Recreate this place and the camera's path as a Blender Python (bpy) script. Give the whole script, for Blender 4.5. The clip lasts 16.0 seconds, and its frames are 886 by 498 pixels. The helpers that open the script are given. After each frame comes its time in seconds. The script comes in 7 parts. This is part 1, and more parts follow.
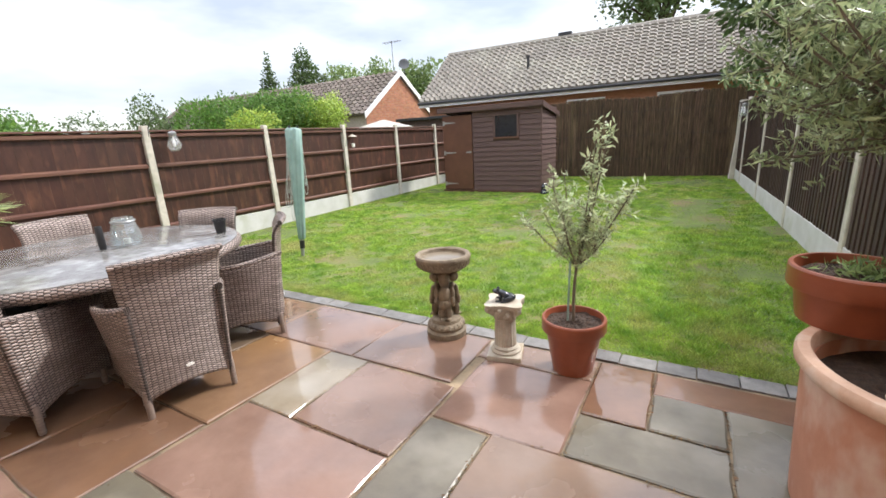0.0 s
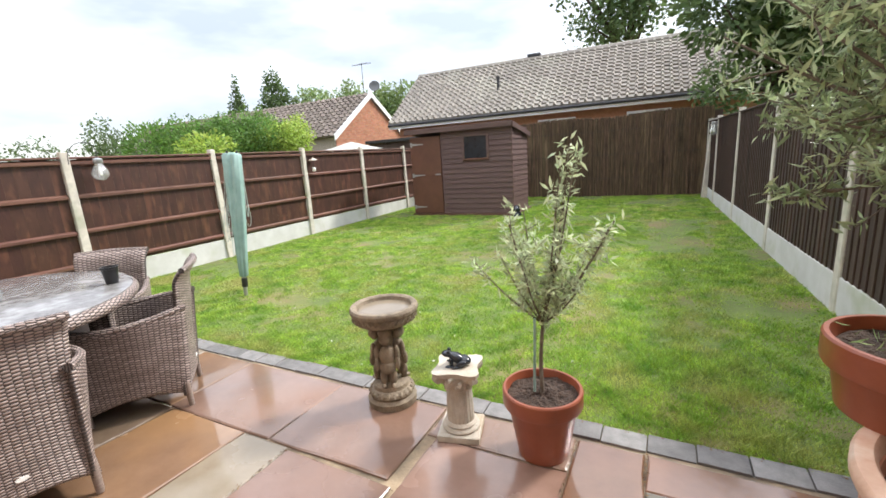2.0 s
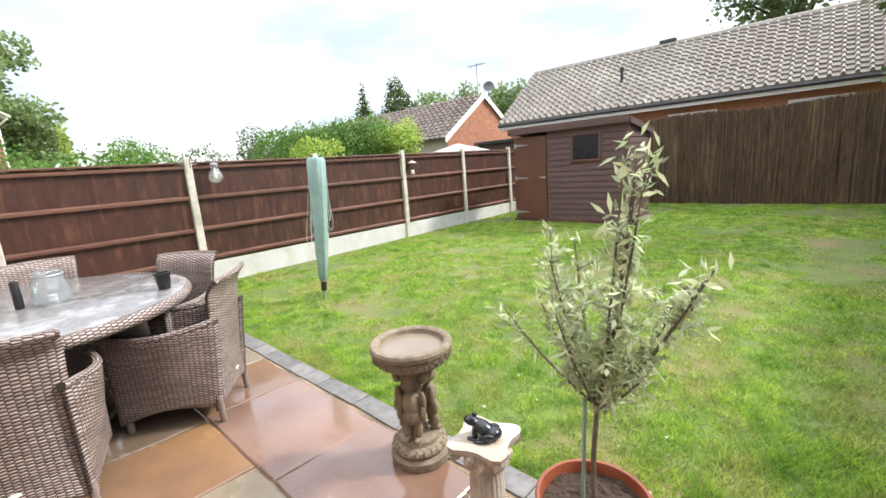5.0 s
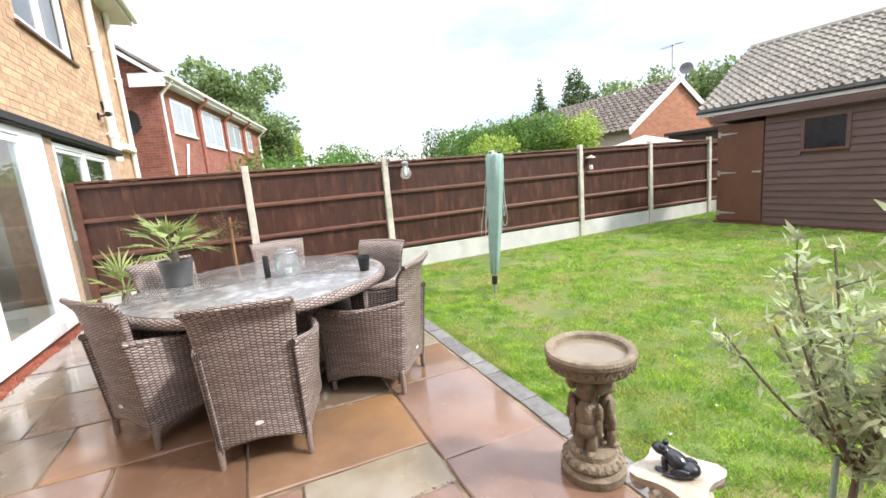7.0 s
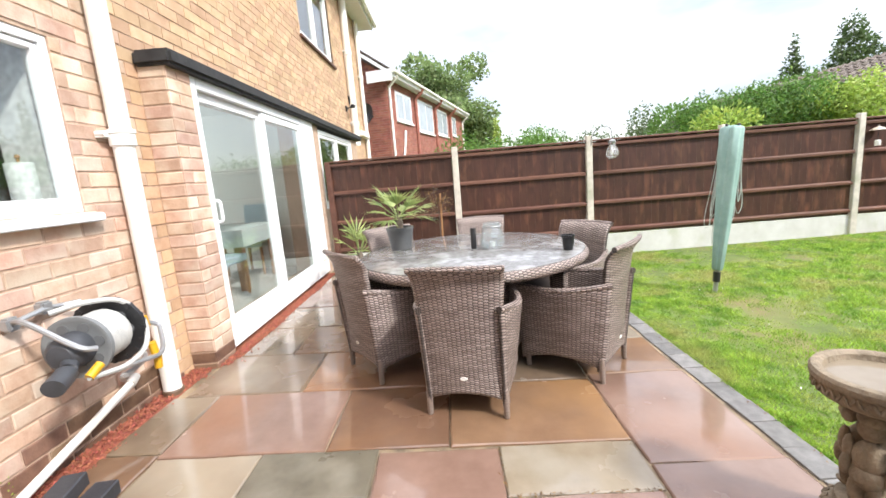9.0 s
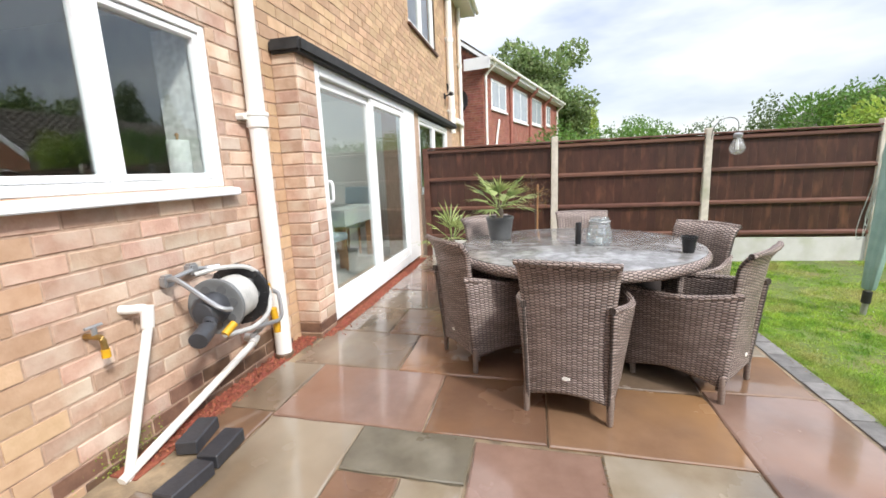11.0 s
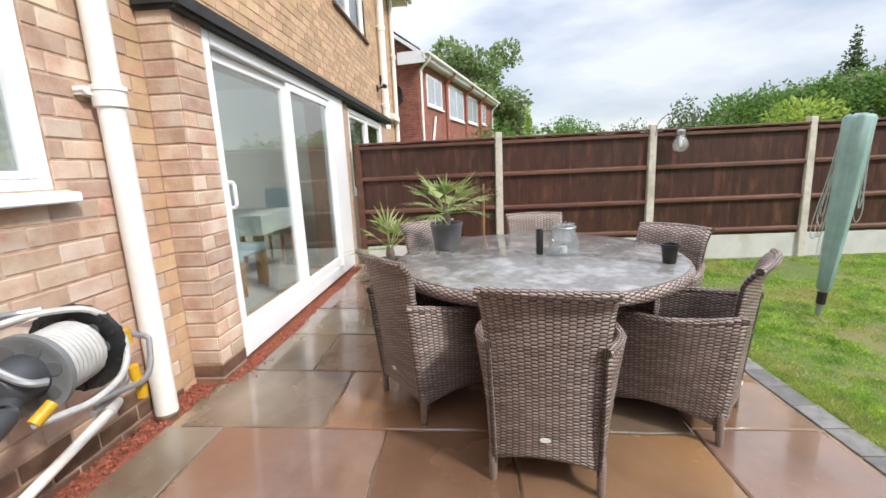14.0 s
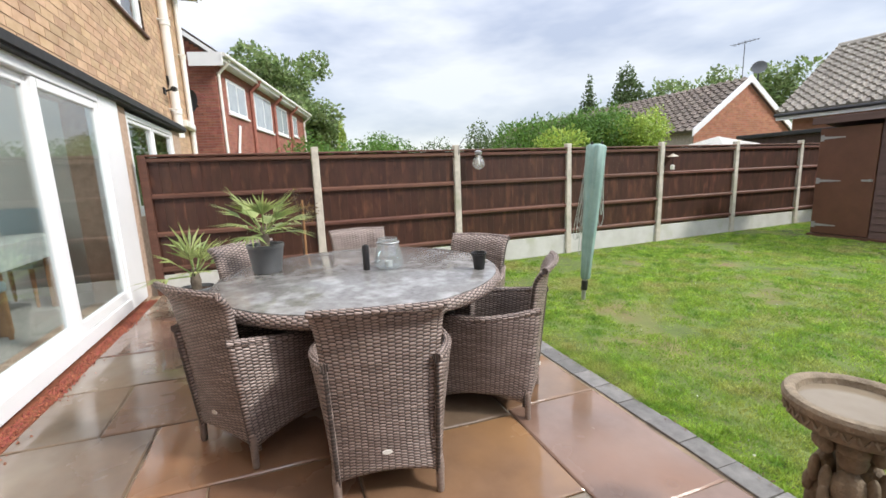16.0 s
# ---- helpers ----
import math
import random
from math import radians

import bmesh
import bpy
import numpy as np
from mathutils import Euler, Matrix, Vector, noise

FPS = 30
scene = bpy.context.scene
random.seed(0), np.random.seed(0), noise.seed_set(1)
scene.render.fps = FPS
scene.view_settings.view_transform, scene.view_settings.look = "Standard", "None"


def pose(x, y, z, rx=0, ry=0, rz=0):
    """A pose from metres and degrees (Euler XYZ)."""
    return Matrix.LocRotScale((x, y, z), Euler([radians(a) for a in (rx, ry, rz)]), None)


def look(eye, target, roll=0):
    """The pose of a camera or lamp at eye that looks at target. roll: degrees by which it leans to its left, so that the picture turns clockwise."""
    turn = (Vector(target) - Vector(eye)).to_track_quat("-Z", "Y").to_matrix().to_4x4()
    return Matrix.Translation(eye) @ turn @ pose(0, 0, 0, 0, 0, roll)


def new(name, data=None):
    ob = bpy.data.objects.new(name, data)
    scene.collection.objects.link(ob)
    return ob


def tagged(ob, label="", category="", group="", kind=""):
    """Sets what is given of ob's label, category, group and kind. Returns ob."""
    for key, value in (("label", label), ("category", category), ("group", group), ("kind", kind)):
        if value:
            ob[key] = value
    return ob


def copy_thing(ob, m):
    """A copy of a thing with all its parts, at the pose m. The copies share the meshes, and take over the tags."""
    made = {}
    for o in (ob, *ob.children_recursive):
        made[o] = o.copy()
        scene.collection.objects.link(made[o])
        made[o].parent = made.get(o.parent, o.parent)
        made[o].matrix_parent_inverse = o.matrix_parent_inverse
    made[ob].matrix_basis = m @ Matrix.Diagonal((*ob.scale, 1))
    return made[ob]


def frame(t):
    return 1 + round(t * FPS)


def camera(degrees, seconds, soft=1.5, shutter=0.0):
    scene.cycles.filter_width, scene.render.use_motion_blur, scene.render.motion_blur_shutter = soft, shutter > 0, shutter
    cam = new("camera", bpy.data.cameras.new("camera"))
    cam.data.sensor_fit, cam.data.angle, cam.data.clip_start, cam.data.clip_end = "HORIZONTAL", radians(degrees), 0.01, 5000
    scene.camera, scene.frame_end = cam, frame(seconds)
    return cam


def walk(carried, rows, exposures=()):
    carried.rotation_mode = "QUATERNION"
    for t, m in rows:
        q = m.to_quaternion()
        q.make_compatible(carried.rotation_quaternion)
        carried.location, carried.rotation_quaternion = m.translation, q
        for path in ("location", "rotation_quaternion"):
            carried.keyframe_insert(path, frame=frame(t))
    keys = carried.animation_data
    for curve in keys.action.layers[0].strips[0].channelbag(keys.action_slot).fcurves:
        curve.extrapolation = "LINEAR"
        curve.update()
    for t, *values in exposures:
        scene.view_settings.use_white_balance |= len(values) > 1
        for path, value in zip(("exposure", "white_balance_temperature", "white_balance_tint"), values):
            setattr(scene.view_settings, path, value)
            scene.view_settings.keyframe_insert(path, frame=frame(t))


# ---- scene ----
cam = camera(92.7, 16.0, soft=1.65)
PATH = [
    (0, (0.457, 0.449, 1.325), (-0.528, 2.113, 0.814), -3.2),
    (0.5, (0.461, 0.613, 1.333), (-0.504, 2.296, 0.848), -3.0),
    (1, (0.45, 0.72, 1.334), (-0.569, 2.375, 0.863), -3.2),
    (1.5, (0.408, 0.898, 1.343), (-0.545, 2.611, 0.942), -2.4),
    (2, (0.39, 1.01, 1.341), (-0.516, 2.741, 0.914), -3.9),
    (2.5, (0.412, 1.178, 1.33), (-0.577, 2.863, 0.904), -2.9),
    (3, (0.446, 1.304, 1.331), (-0.623, 2.941, 0.909), -3.0),
    (5.5, (0.413, 1.641, 1.337), (-1.032, 2.973, 0.962), -4.3),
    (6, (0.388, 1.642, 1.336), (-1.181, 2.829, 0.975), -4.4),
    (6.5, (0.354, 1.623, 1.305), (-1.362, 2.596, 0.97), -5.0),
    (7, (0.356, 1.599, 1.329), (-1.445, 2.402, 0.992), -5.0),
    (7.5, (0.332, 1.571, 1.306), (-1.537, 2.202, 0.974), -4.8),
    (8, (0.327, 1.546, 1.303), (-1.595, 1.991, 0.971), -4.6),
    (8.5, (0.312, 1.52, 1.292), (-1.649, 1.723, 0.954), -4.9),
    (9, (0.307, 1.484, 1.286), (-1.664, 1.442, 0.949), -4.7),
    (9.5, (0.298, 1.44, 1.287), (-1.653, 1.167, 0.941), -3.8),
    (10, (0.302, 1.397, 1.291), (-1.627, 0.987, 0.958), -3.3),
    (12.5, (0.011, 1.282, 1.267), (-1.909, 0.877, 0.883), -1.8),
    (13, (-0.174, 1.266, 1.263), (-2.1, 0.859, 0.913), -2.5),
    (13.5, (-0.243, 1.262, 1.276), (-2.172, 0.909, 0.882), -2.1),
    (14, (-0.293, 1.237, 1.274), (-2.253, 1.104, 0.897), -2.6),
    (14.5, (-0.31, 1.213, 1.277), (-2.276, 1.276, 0.913), -3.2),
    (15, (-0.307, 1.222, 1.28), (-2.253, 1.505, 0.916), -2.3),
    (15.5, (-0.301, 1.224, 1.278), (-2.209, 1.706, 0.923), -2.2),
    (16, (-0.268, 1.208, 1.304), (-2.114, 1.892, 0.952), -2.2),
]
walk(cam, [(t, look(eye, target, roll)) for t, eye, target, roll in PATH], exposures=[(0.0, 0.46), (1.5, 0.47), (2.0, 0.56), (3.0, 0.64), (5.5, 0.68), (9.5, 0.68), (10.2, 0.52), (12.3, 0.14), (16.0, 0.14)])

# ---- world and light ----
world = bpy.data.worlds.new("overcast_sky")
scene.world = world
world.use_nodes = True
wn, wl = world.node_tree.nodes, world.node_tree.links
wn.clear()
w_out = wn.new("ShaderNodeOutputWorld")
w_bg = wn.new("ShaderNodeBackground")
w_sky = wn.new("ShaderNodeTexSky")
w_sky.sky_type = "NISHITA"
w_sky.sun_disc = False
w_sky.sun_elevation = radians(41)
w_sky.sun_rotation = radians(42)
w_bg2 = wn.new("ShaderNodeBackground")
w_add = wn.new("ShaderNodeAddShader")
w_co = wn.new("ShaderNodeTexCoord")
w_map = wn.new("ShaderNodeMapping")
w_map.inputs["Scale"].default_value = (1.0, 1.0, 3.2)
w_noise = wn.new("ShaderNodeTexNoise")
w_noise.inputs["Scale"].default_value = 2.1
w_noise.inputs["Detail"].default_value = 5.0
w_noise.inputs["Roughness"].default_value = 0.52
w_ramp = wn.new("ShaderNodeValToRGB")
w_ramp.color_ramp.elements[0].position = 0.36
w_ramp.color_ramp.elements[0].color = (0.54, 0.58, 0.70, 1)
w_ramp.color_ramp.elements[1].position = 0.58
w_ramp.color_ramp.elements[1].color = (1.0, 1.0, 1.02, 1)
wl.new(w_co.outputs["Generated"], w_map.inputs["Vector"])
wl.new(w_map.outputs["Vector"], w_noise.inputs["Vector"])
wl.new(w_noise.outputs["Fac"], w_ramp.inputs["Fac"])
wl.new(w_ramp.outputs["Color"], w_bg2.inputs["Color"])
# an overcast sky is brighter overhead than at the horizon
w_sep = wn.new("ShaderNodeSeparateXYZ")
wl.new(w_co.outputs["Generated"], w_sep.inputs[0])
w_sq = wn.new("ShaderNodeMath")
w_sq.operation = "POWER"
w_sq.inputs[1].default_value = 2.0
wl.new(w_sep.outputs["Z"], w_sq.inputs[0])
w_lum = wn.new("ShaderNodeMath")
w_lum.operation = "MULTIPLY_ADD"
w_lum.inputs[1].default_value = 2.3
w_lum.inputs[2].default_value = 0.63
wl.new(w_sq.outputs[0], w_lum.inputs[0])
wl.new(w_lum.outputs[0], w_bg2.inputs["Strength"])
wl.new(w_sky.outputs["Color"], w_bg.inputs["Color"])
w_bg.inputs["Strength"].default_value = 0.05
wl.new(w_bg.outputs["Background"], w_add.inputs[0])
wl.new(w_bg2.outputs["Background"], w_add.inputs[1])
wl.new(w_add.outputs["Shader"], w_out.inputs["Surface"])

sun_data = bpy.data.lights.new("sun", "SUN")
sun_data.energy, sun_data.angle, sun_data.color = 3.3, radians(7), (1.0, 0.96, 0.91)
sun = new("sun", sun_data)
sun.matrix_world = look((4.7, 6.1, 6.8), (0, 0, 0))


# ---- materials ----
def material(name, colour, dark=None, scale=8.0, rough=0.6, rough2=None, bump=0.2, bump_scale=60.0, metal=0.0,
             spread=0.0, stretch=(1, 1, 1), spec=0.5, stain=None, stain_scale=1.2, stain_at=0.62, island=False, dist=0.004, coat=0.0):
    """A surface with grain, broad stains, relief and a small difference from piece to piece."""
    m = bpy.data.materials.new(name)
    m.use_nodes = True
    n, l = m.node_tree.nodes, m.node_tree.links
    b = n["Principled BSDF"]
    co = n.new("ShaderNodeTexCoord")
    mp = n.new("ShaderNodeMapping")
    mp.inputs["Scale"].default_value = stretch
    l.new(co.outputs["Object"], mp.inputs["Vector"])
    info = n.new("ShaderNodeObjectInfo")
    shift = n.new("ShaderNodeVectorMath")
    shift.operation = "ADD"
    l.new(mp.outputs["Vector"], shift.inputs[0])
    mul = n.new("ShaderNodeMath")
    mul.operation = "MULTIPLY"
    mul.inputs[1].default_value = 37.0
    l.new(info.outputs["Random"], mul.inputs[0])
    l.new(mul.outputs[0], shift.inputs[1])
    grain = n.new("ShaderNodeTexNoise")
    grain.inputs["Scale"].default_value = scale
    grain.inputs["Detail"].default_value = 6.0
    grain.inputs["Roughness"].default_value = 0.62
    l.new(shift.outputs[0], grain.inputs["Vector"])
    ramp = n.new("ShaderNodeValToRGB")
    dark = dark or tuple(c * 0.62 for c in colour)
    ramp.color_ramp.elements[0].position, ramp.color_ramp.elements[1].position = 0.32, 0.68
    ramp.color_ramp.elements[0].color, ramp.color_ramp.elements[1].color = (*dark, 1), (*colour, 1)
    l.new(grain.outputs["Fac"], ramp.inputs["Fac"])
    out = ramp.outputs["Color"]
    if stain:
        big = n.new("ShaderNodeTexNoise")
        big.inputs["Scale"].default_value = stain_scale
        big.inputs["Detail"].default_value = 4.0
        l.new(shift.outputs[0], big.inputs["Vector"])
        sr = n.new("ShaderNodeMapRange")
        sr.inputs["From Min"].default_value, sr.inputs["From Max"].default_value = stain_at - 0.12, stain_at + 0.1
        l.new(big.outputs["Fac"], sr.inputs["Value"])
        mx = n.new("ShaderNodeMix")
        mx.data_type = "RGBA"
        l.new(sr.outputs["Result"], mx.inputs["Factor"])
        l.new(out, mx.inputs["A"])
        mx.inputs["B"].default_value = (*stain, 1)
        out = mx.outputs["Result"]
    if spread:
        hsv = n.new("ShaderNodeHueSaturation")
        src = info.outputs["Random"]
        if island:
            geo = n.new("ShaderNodeNewGeometry")
            src = geo.outputs["Random Per Island"]
        mr = n.new("ShaderNodeMapRange")
        mr.inputs["To Min"].default_value, mr.inputs["To Max"].default_value = 1 - spread, 1 + spread
        l.new(src, mr.inputs["Value"])
        l.new(mr.outputs["Result"], hsv.inputs["Value"])
        frac = n.new("ShaderNodeMath")
        frac.operation = "MULTIPLY"
        frac.inputs[1].default_value = 13.7
        l.new(src, frac.inputs[0])
        fr = n.new("ShaderNodeMath")
        fr.operation = "FRACT"
        l.new(frac.outputs[0], fr.inputs[0])
        mh = n.new("ShaderNodeMapRange")
        mh.inputs["To Min"].default_value, mh.inputs["To Max"].default_value = 0.5 - spread * 0.05, 0.5 + spread * 0.05
        l.new(fr.outputs[0], mh.inputs["Value"])
        l.new(mh.outputs["Result"], hsv.inputs["Hue"])
        l.new(out, hsv.inputs["Color"])
        out = hsv.outputs["Color"]
    l.new(out, b.inputs["Base Color"])
    b.inputs["Metallic"].default_value = metal
    b.inputs["Specular IOR Level"].default_value = spec
    if coat:
        b.inputs["Coat Weight"].default_value, b.inputs["Coat Roughness"].default_value, b.inputs["Coat IOR"].default_value = coat, 0.025, 1.4
    if rough2 is None:
        b.inputs["Roughness"].default_value = rough
    else:
        wet = n.new("ShaderNodeTexNoise")
        wet.inputs["Scale"].default_value = 2.3
        wet.inputs["Detail"].default_value = 5.0
        l.new(shift.outputs[0], wet.inputs["Vector"])
        wr = n.new("ShaderNodeMapRange")
        wr.inputs["From Min"].default_value, wr.inputs["From Max"].default_value = 0.38, 0.62
        wr.inputs["To Min"].default_value, wr.inputs["To Max"].default_value = rough, rough2
        l.new(wet.outputs["Fac"], wr.inputs["Value"])
        l.new(wr.outputs["Result"], b.inputs["Roughness"])
        if coat:
            film = n.new("ShaderNodeMapRange")
            film.inputs["From Min"].default_value, film.inputs["From Max"].default_value = 0.44, 0.64
            film.inputs["To Min"].default_value, film.inputs["To Max"].default_value = coat, coat * 0.5
            l.new(wet.outputs["Fac"], film.inputs["Value"])
            l.new(film.outputs["Result"], b.inputs["Coat Weight"])
    if bump:
        rel = n.new("ShaderNodeTexNoise")
        rel.inputs["Scale"].default_value = bump_scale
        rel.inputs["Detail"].default_value = 4.0
        l.new(shift.outputs[0], rel.inputs["Vector"])
        bp = n.new("ShaderNodeBump")
        bp.inputs["Strength"].default_value = bump
        bp.inputs["Distance"].default_value = dist
        l.new(rel.outputs["Fac"], bp.inputs["Height"])
        l.new(bp.outputs["Normal"], b.inputs["Normal"])
    return m


def glass_material(name, tint=(0.9, 0.95, 0.95), haze=0.0):
    m = bpy.data.materials.new(name)
    m.use_nodes = True
    n, l = m.node_tree.nodes, m.node_tree.links
    n.remove(n["Principled BSDF"])
    o = n["Material Output"]
    t, g, mix, f = (n.new("ShaderNodeBsdfTransparent"), n.new("ShaderNodeBsdfGlossy"), n.new("ShaderNodeMixShader"), n.new("ShaderNodeLayerWeight"))
    t.inputs["Color"].default_value = (*tint, 1)
    g.inputs["Roughness"].default_value = 0.01
    f.inputs["Blend"].default_value = 0.5
    p, s = n.new("ShaderNodeMath"), n.new("ShaderNodeMath")
    p.operation, s.operation = "POWER", "MULTIPLY_ADD"
    p.inputs[1].default_value = 4.5
    s.inputs[1].default_value, s.inputs[2].default_value = 0.80, 0.11
    l.new(f.outputs["Facing"], p.inputs[0])
    l.new(p.outputs[0], s.inputs[0])
    l.new(s.outputs[0], mix.inputs[0])
    l.new(t.outputs[0], mix.inputs[1])
    l.new(g.outputs[0], mix.inputs[2])
    out = mix.outputs[0]
    if haze:
        d, mix2 = n.new("ShaderNodeBsdfDiffuse"), n.new("ShaderNodeMixShader")
        d.inputs["Color"].default_value = (0.8, 0.82, 0.82, 1)
        mix2.inputs[0].default_value = haze
        l.new(out, mix2.inputs[1])
        l.new(d.outputs[0], mix2.inputs[2])
        out = mix2.outputs[0]
    l.new(out, o.inputs["Surface"])
    return m


def leafy(m, amount=0.4):
    """Lets light through a leaf."""
    n, l = m.node_tree.nodes, m.node_tree.links
    b = n["Principled BSDF"]
    colour = b.inputs["Base Color"].links[0].from_socket
    t, mix = n.new("ShaderNodeBsdfTranslucent"), n.new("ShaderNodeMixShader")
    l.new(colour, t.inputs["Color"])
    mix.inputs[0].default_value = amount
    l.new(b.outputs[0], mix.inputs[1])
    l.new(t.outputs[0], mix.inputs[2])
    l.new(mix.outputs[0], n["Material Output"].inputs["Surface"])


def weave_material(name, light, dark, gap, cell=0.026, pitch=0.0118):
    """Flat strands woven over upright stakes; the pattern is laid in metres along the panel, with crevice shade in its
    colour.
    """
    m = bpy.data.materials.new(name)
    m.use_nodes = True
    n, l = m.node_tree.nodes, m.node_tree.links
    b = n["Principled BSDF"]
    uv = n.new("ShaderNodeUVMap")
    sep = n.new("ShaderNodeSeparateXYZ")
    l.new(uv.outputs[0], sep.inputs[0])

    def op(kind, a, b_=None):
        q = n.new("ShaderNodeMath")
        q.operation = kind
        for i, v in enumerate((a, b_)):
            if v is None:
                continue
            if isinstance(v, (int, float)):
                q.inputs[i].default_value = v
            else:
                l.new(v, q.inputs[i])
        return q.outputs[0]
    u, v = op("DIVIDE", sep.outputs[0], cell), op("DIVIDE", sep.outputs[1], pitch)
    col = op("FLOOR", u)
    half = op("MULTIPLY", op("MODULO", op("ABSOLUTE", col), 2.0), 0.5)
    w = op("ADD", v, half)
    strand = op("ABSOLUTE", op("SINE", op("MULTIPLY", w, math.pi)))
    across = op("ABSOLUTE", op("SINE", op("MULTIPLY", u, math.pi)))
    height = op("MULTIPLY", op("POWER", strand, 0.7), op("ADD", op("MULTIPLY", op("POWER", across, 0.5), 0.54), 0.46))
    white = n.new("ShaderNodeTexWhiteNoise")
    white.noise_dimensions = "2D"
    comb = n.new("ShaderNodeCombineXYZ")
    l.new(op("FLOOR", op("DIVIDE", col, 3.0)), comb.inputs[0])
    l.new(op("FLOOR", w), comb.inputs[1])
    l.new(comb.outputs[0], white.inputs["Vector"])
    mix = n.new("ShaderNodeMix")
    mix.data_type = "RGBA"
    l.new(white.outputs["Value"], mix.inputs["Factor"])
    mix.inputs["A"].default_value, mix.inputs["B"].default_value = (*dark, 1), (*light, 1)
    # the low spots go near-black: shade between the strands, put into the colour
    crevice_shade = n.new("ShaderNodeMapRange")
    crevice_shade.inputs["From Min"].default_value, crevice_shade.inputs["From Max"].default_value = 0.34, 0.78
    l.new(height, crevice_shade.inputs["Value"])
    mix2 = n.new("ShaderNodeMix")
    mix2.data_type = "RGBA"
    l.new(crevice_shade.outputs["Result"], mix2.inputs["Factor"])
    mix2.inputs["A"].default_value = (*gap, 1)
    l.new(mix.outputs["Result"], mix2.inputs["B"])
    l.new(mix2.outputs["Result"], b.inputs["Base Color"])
    b.inputs["Roughness"].default_value = 0.42
    bp = n.new("ShaderNodeBump")
    bp.inputs["Strength"].default_value = 1.0
    bp.inputs["Distance"].default_value = 0.006
    l.new(height, bp.inputs["Height"])
    l.new(bp.outputs["Normal"], b.inputs["Normal"])
    return m


BRICK = material("buff_brick", (0.575, 0.40, 0.305), (0.44, 0.28, 0.20), 11, 0.85, bump=0.6, bump_scale=70, spread=0.20, stain=(0.62, 0.52, 0.42), stain_scale=4.0, stain_at=0.57)
BRICK_J = material("buff_brick_far", (0.58, 0.40, 0.262), (0.47, 0.305, 0.185), 9, 0.85, bump=0.4, bump_scale=90, spread=0.16, island=True)
MORTAR = material("mortar", (0.54, 0.395, 0.30), (0.37, 0.255, 0.185), 20, 0.95, bump=0.5, bump_scale=150)
RED_BRICK = material("red_brick", (0.37, 0.155, 0.115), (0.25, 0.090, 0.066), 9, 0.85, bump=0.3, spread=0.2, island=True)
ORANGE_BRICK = material("orange_brick", (0.48, 0.23, 0.145), (0.40, 0.175, 0.10), 9, 0.85, bump=0.3, spread=0.15, island=True)
MORTAR_L = material("pale_mortar", (0.42, 0.36, 0.31), None, 20, 0.95)
UPVC = material("white_upvc", (0.86, 0.87, 0.88), (0.82, 0.83, 0.84), 3, 0.28, bump=0.02)
PIPE_W = material("white_pipe", (0.85, 0.845, 0.82), (0.78, 0.765, 0.71), 5, 0.4, bump=0.04, stain=(0.58, 0.50, 0.36), stain_scale=3.0, stain_at=0.74)
LEAD = material("black_felt", (0.035, 0.034, 0.035), (0.015, 0.015, 0.016), 12, 0.7, bump=0.4, bump_scale=40)
STAINED = material("stained_timber", (0.073, 0.029, 0.018), (0.041, 0.0155, 0.0095), 4, 0.5, bump=0.3, bump_scale=30, stretch=(1, 2.6, 0.9), spread=0.09, stain=(0.145, 0.060, 0.034), stain_scale=3.2, stain_at=0.66)
RAIL = material("stained_rail", (0.15, 0.068, 0.045), (0.085, 0.036, 0.024), 6, 0.5, bump=0.3, bump_scale=30, stretch=(4, 0.6, 4), spread=0.12)
DARKWOOD = material("weathered_board", (0.070, 0.042, 0.031), (0.036, 0.021, 0.016), 5, 0.75, bump=0.4, bump_scale=30, stretch=(3, 3, 0.5), spread=0.25)
CONCRETE = material("concrete_post", (0.62, 0.58, 0.50), (0.46, 0.43, 0.37), 14, 0.85, bump=0.4, bump_scale=120, stain=(0.36, 0.36, 0.27), stain_scale=3, stain_at=0.68)
GRAVELBOARD = material("concrete_gravel_board", (0.60, 0.60, 0.58), (0.50, 0.50, 0.47), 4, 0.85, bump=0.3, bump_scale=80, stain=(0.40, 0.42, 0.31), stain_scale=2.2, stain_at=0.66)
KERB = material("grey_paver", (0.225, 0.215, 0.205), (0.125, 0.12, 0.115), 14, 0.42, 0.6, bump=0.4, bump_scale=120, spread=0.25)
JOINT = material("patio_joint", (0.36, 0.27, 0.17), (0.055, 0.042, 0.028), 4.5, 0.7, bump=0.8, bump_scale=60)
WET = dict(bump=0.5, bump_scale=10, rough=0.05, rough2=0.28, dist=0.005, coat=0.95)
S_PINK = material("pink_sandstone", (0.238, 0.154, 0.116), (0.164, 0.102, 0.074), 3.2, spread=0.16, stain=(0.21, 0.112, 0.066), **WET)
S_BROWN = material("brown_sandstone", (0.210, 0.121, 0.075), (0.140, 0.078, 0.048), 3.2, spread=0.16, stain=(0.26, 0.140, 0.070), **WET)
S_SLATE = material("grey_green_sandstone", (0.150, 0.132, 0.096), (0.090, 0.078, 0.056), 4.0, spread=0.10, stain=(0.235, 0.215, 0.170), stain_scale=2.2, stain_at=0.6, **{**WET, "coat": 0.35, "rough": 0.22, "rough2": 0.5})
S_GREY = material("grey_sandstone", (0.195, 0.143, 0.096), (0.125, 0.090, 0.060), 3.2, spread=0.14, stain=(0.27, 0.225, 0.17), **WET)
S_BEIGE = material("beige_sandstone", (0.265, 0.222, 0.162), (0.185, 0.146, 0.098), 3.2, spread=0.10, stain=(0.30, 0.28, 0.235), **WET)
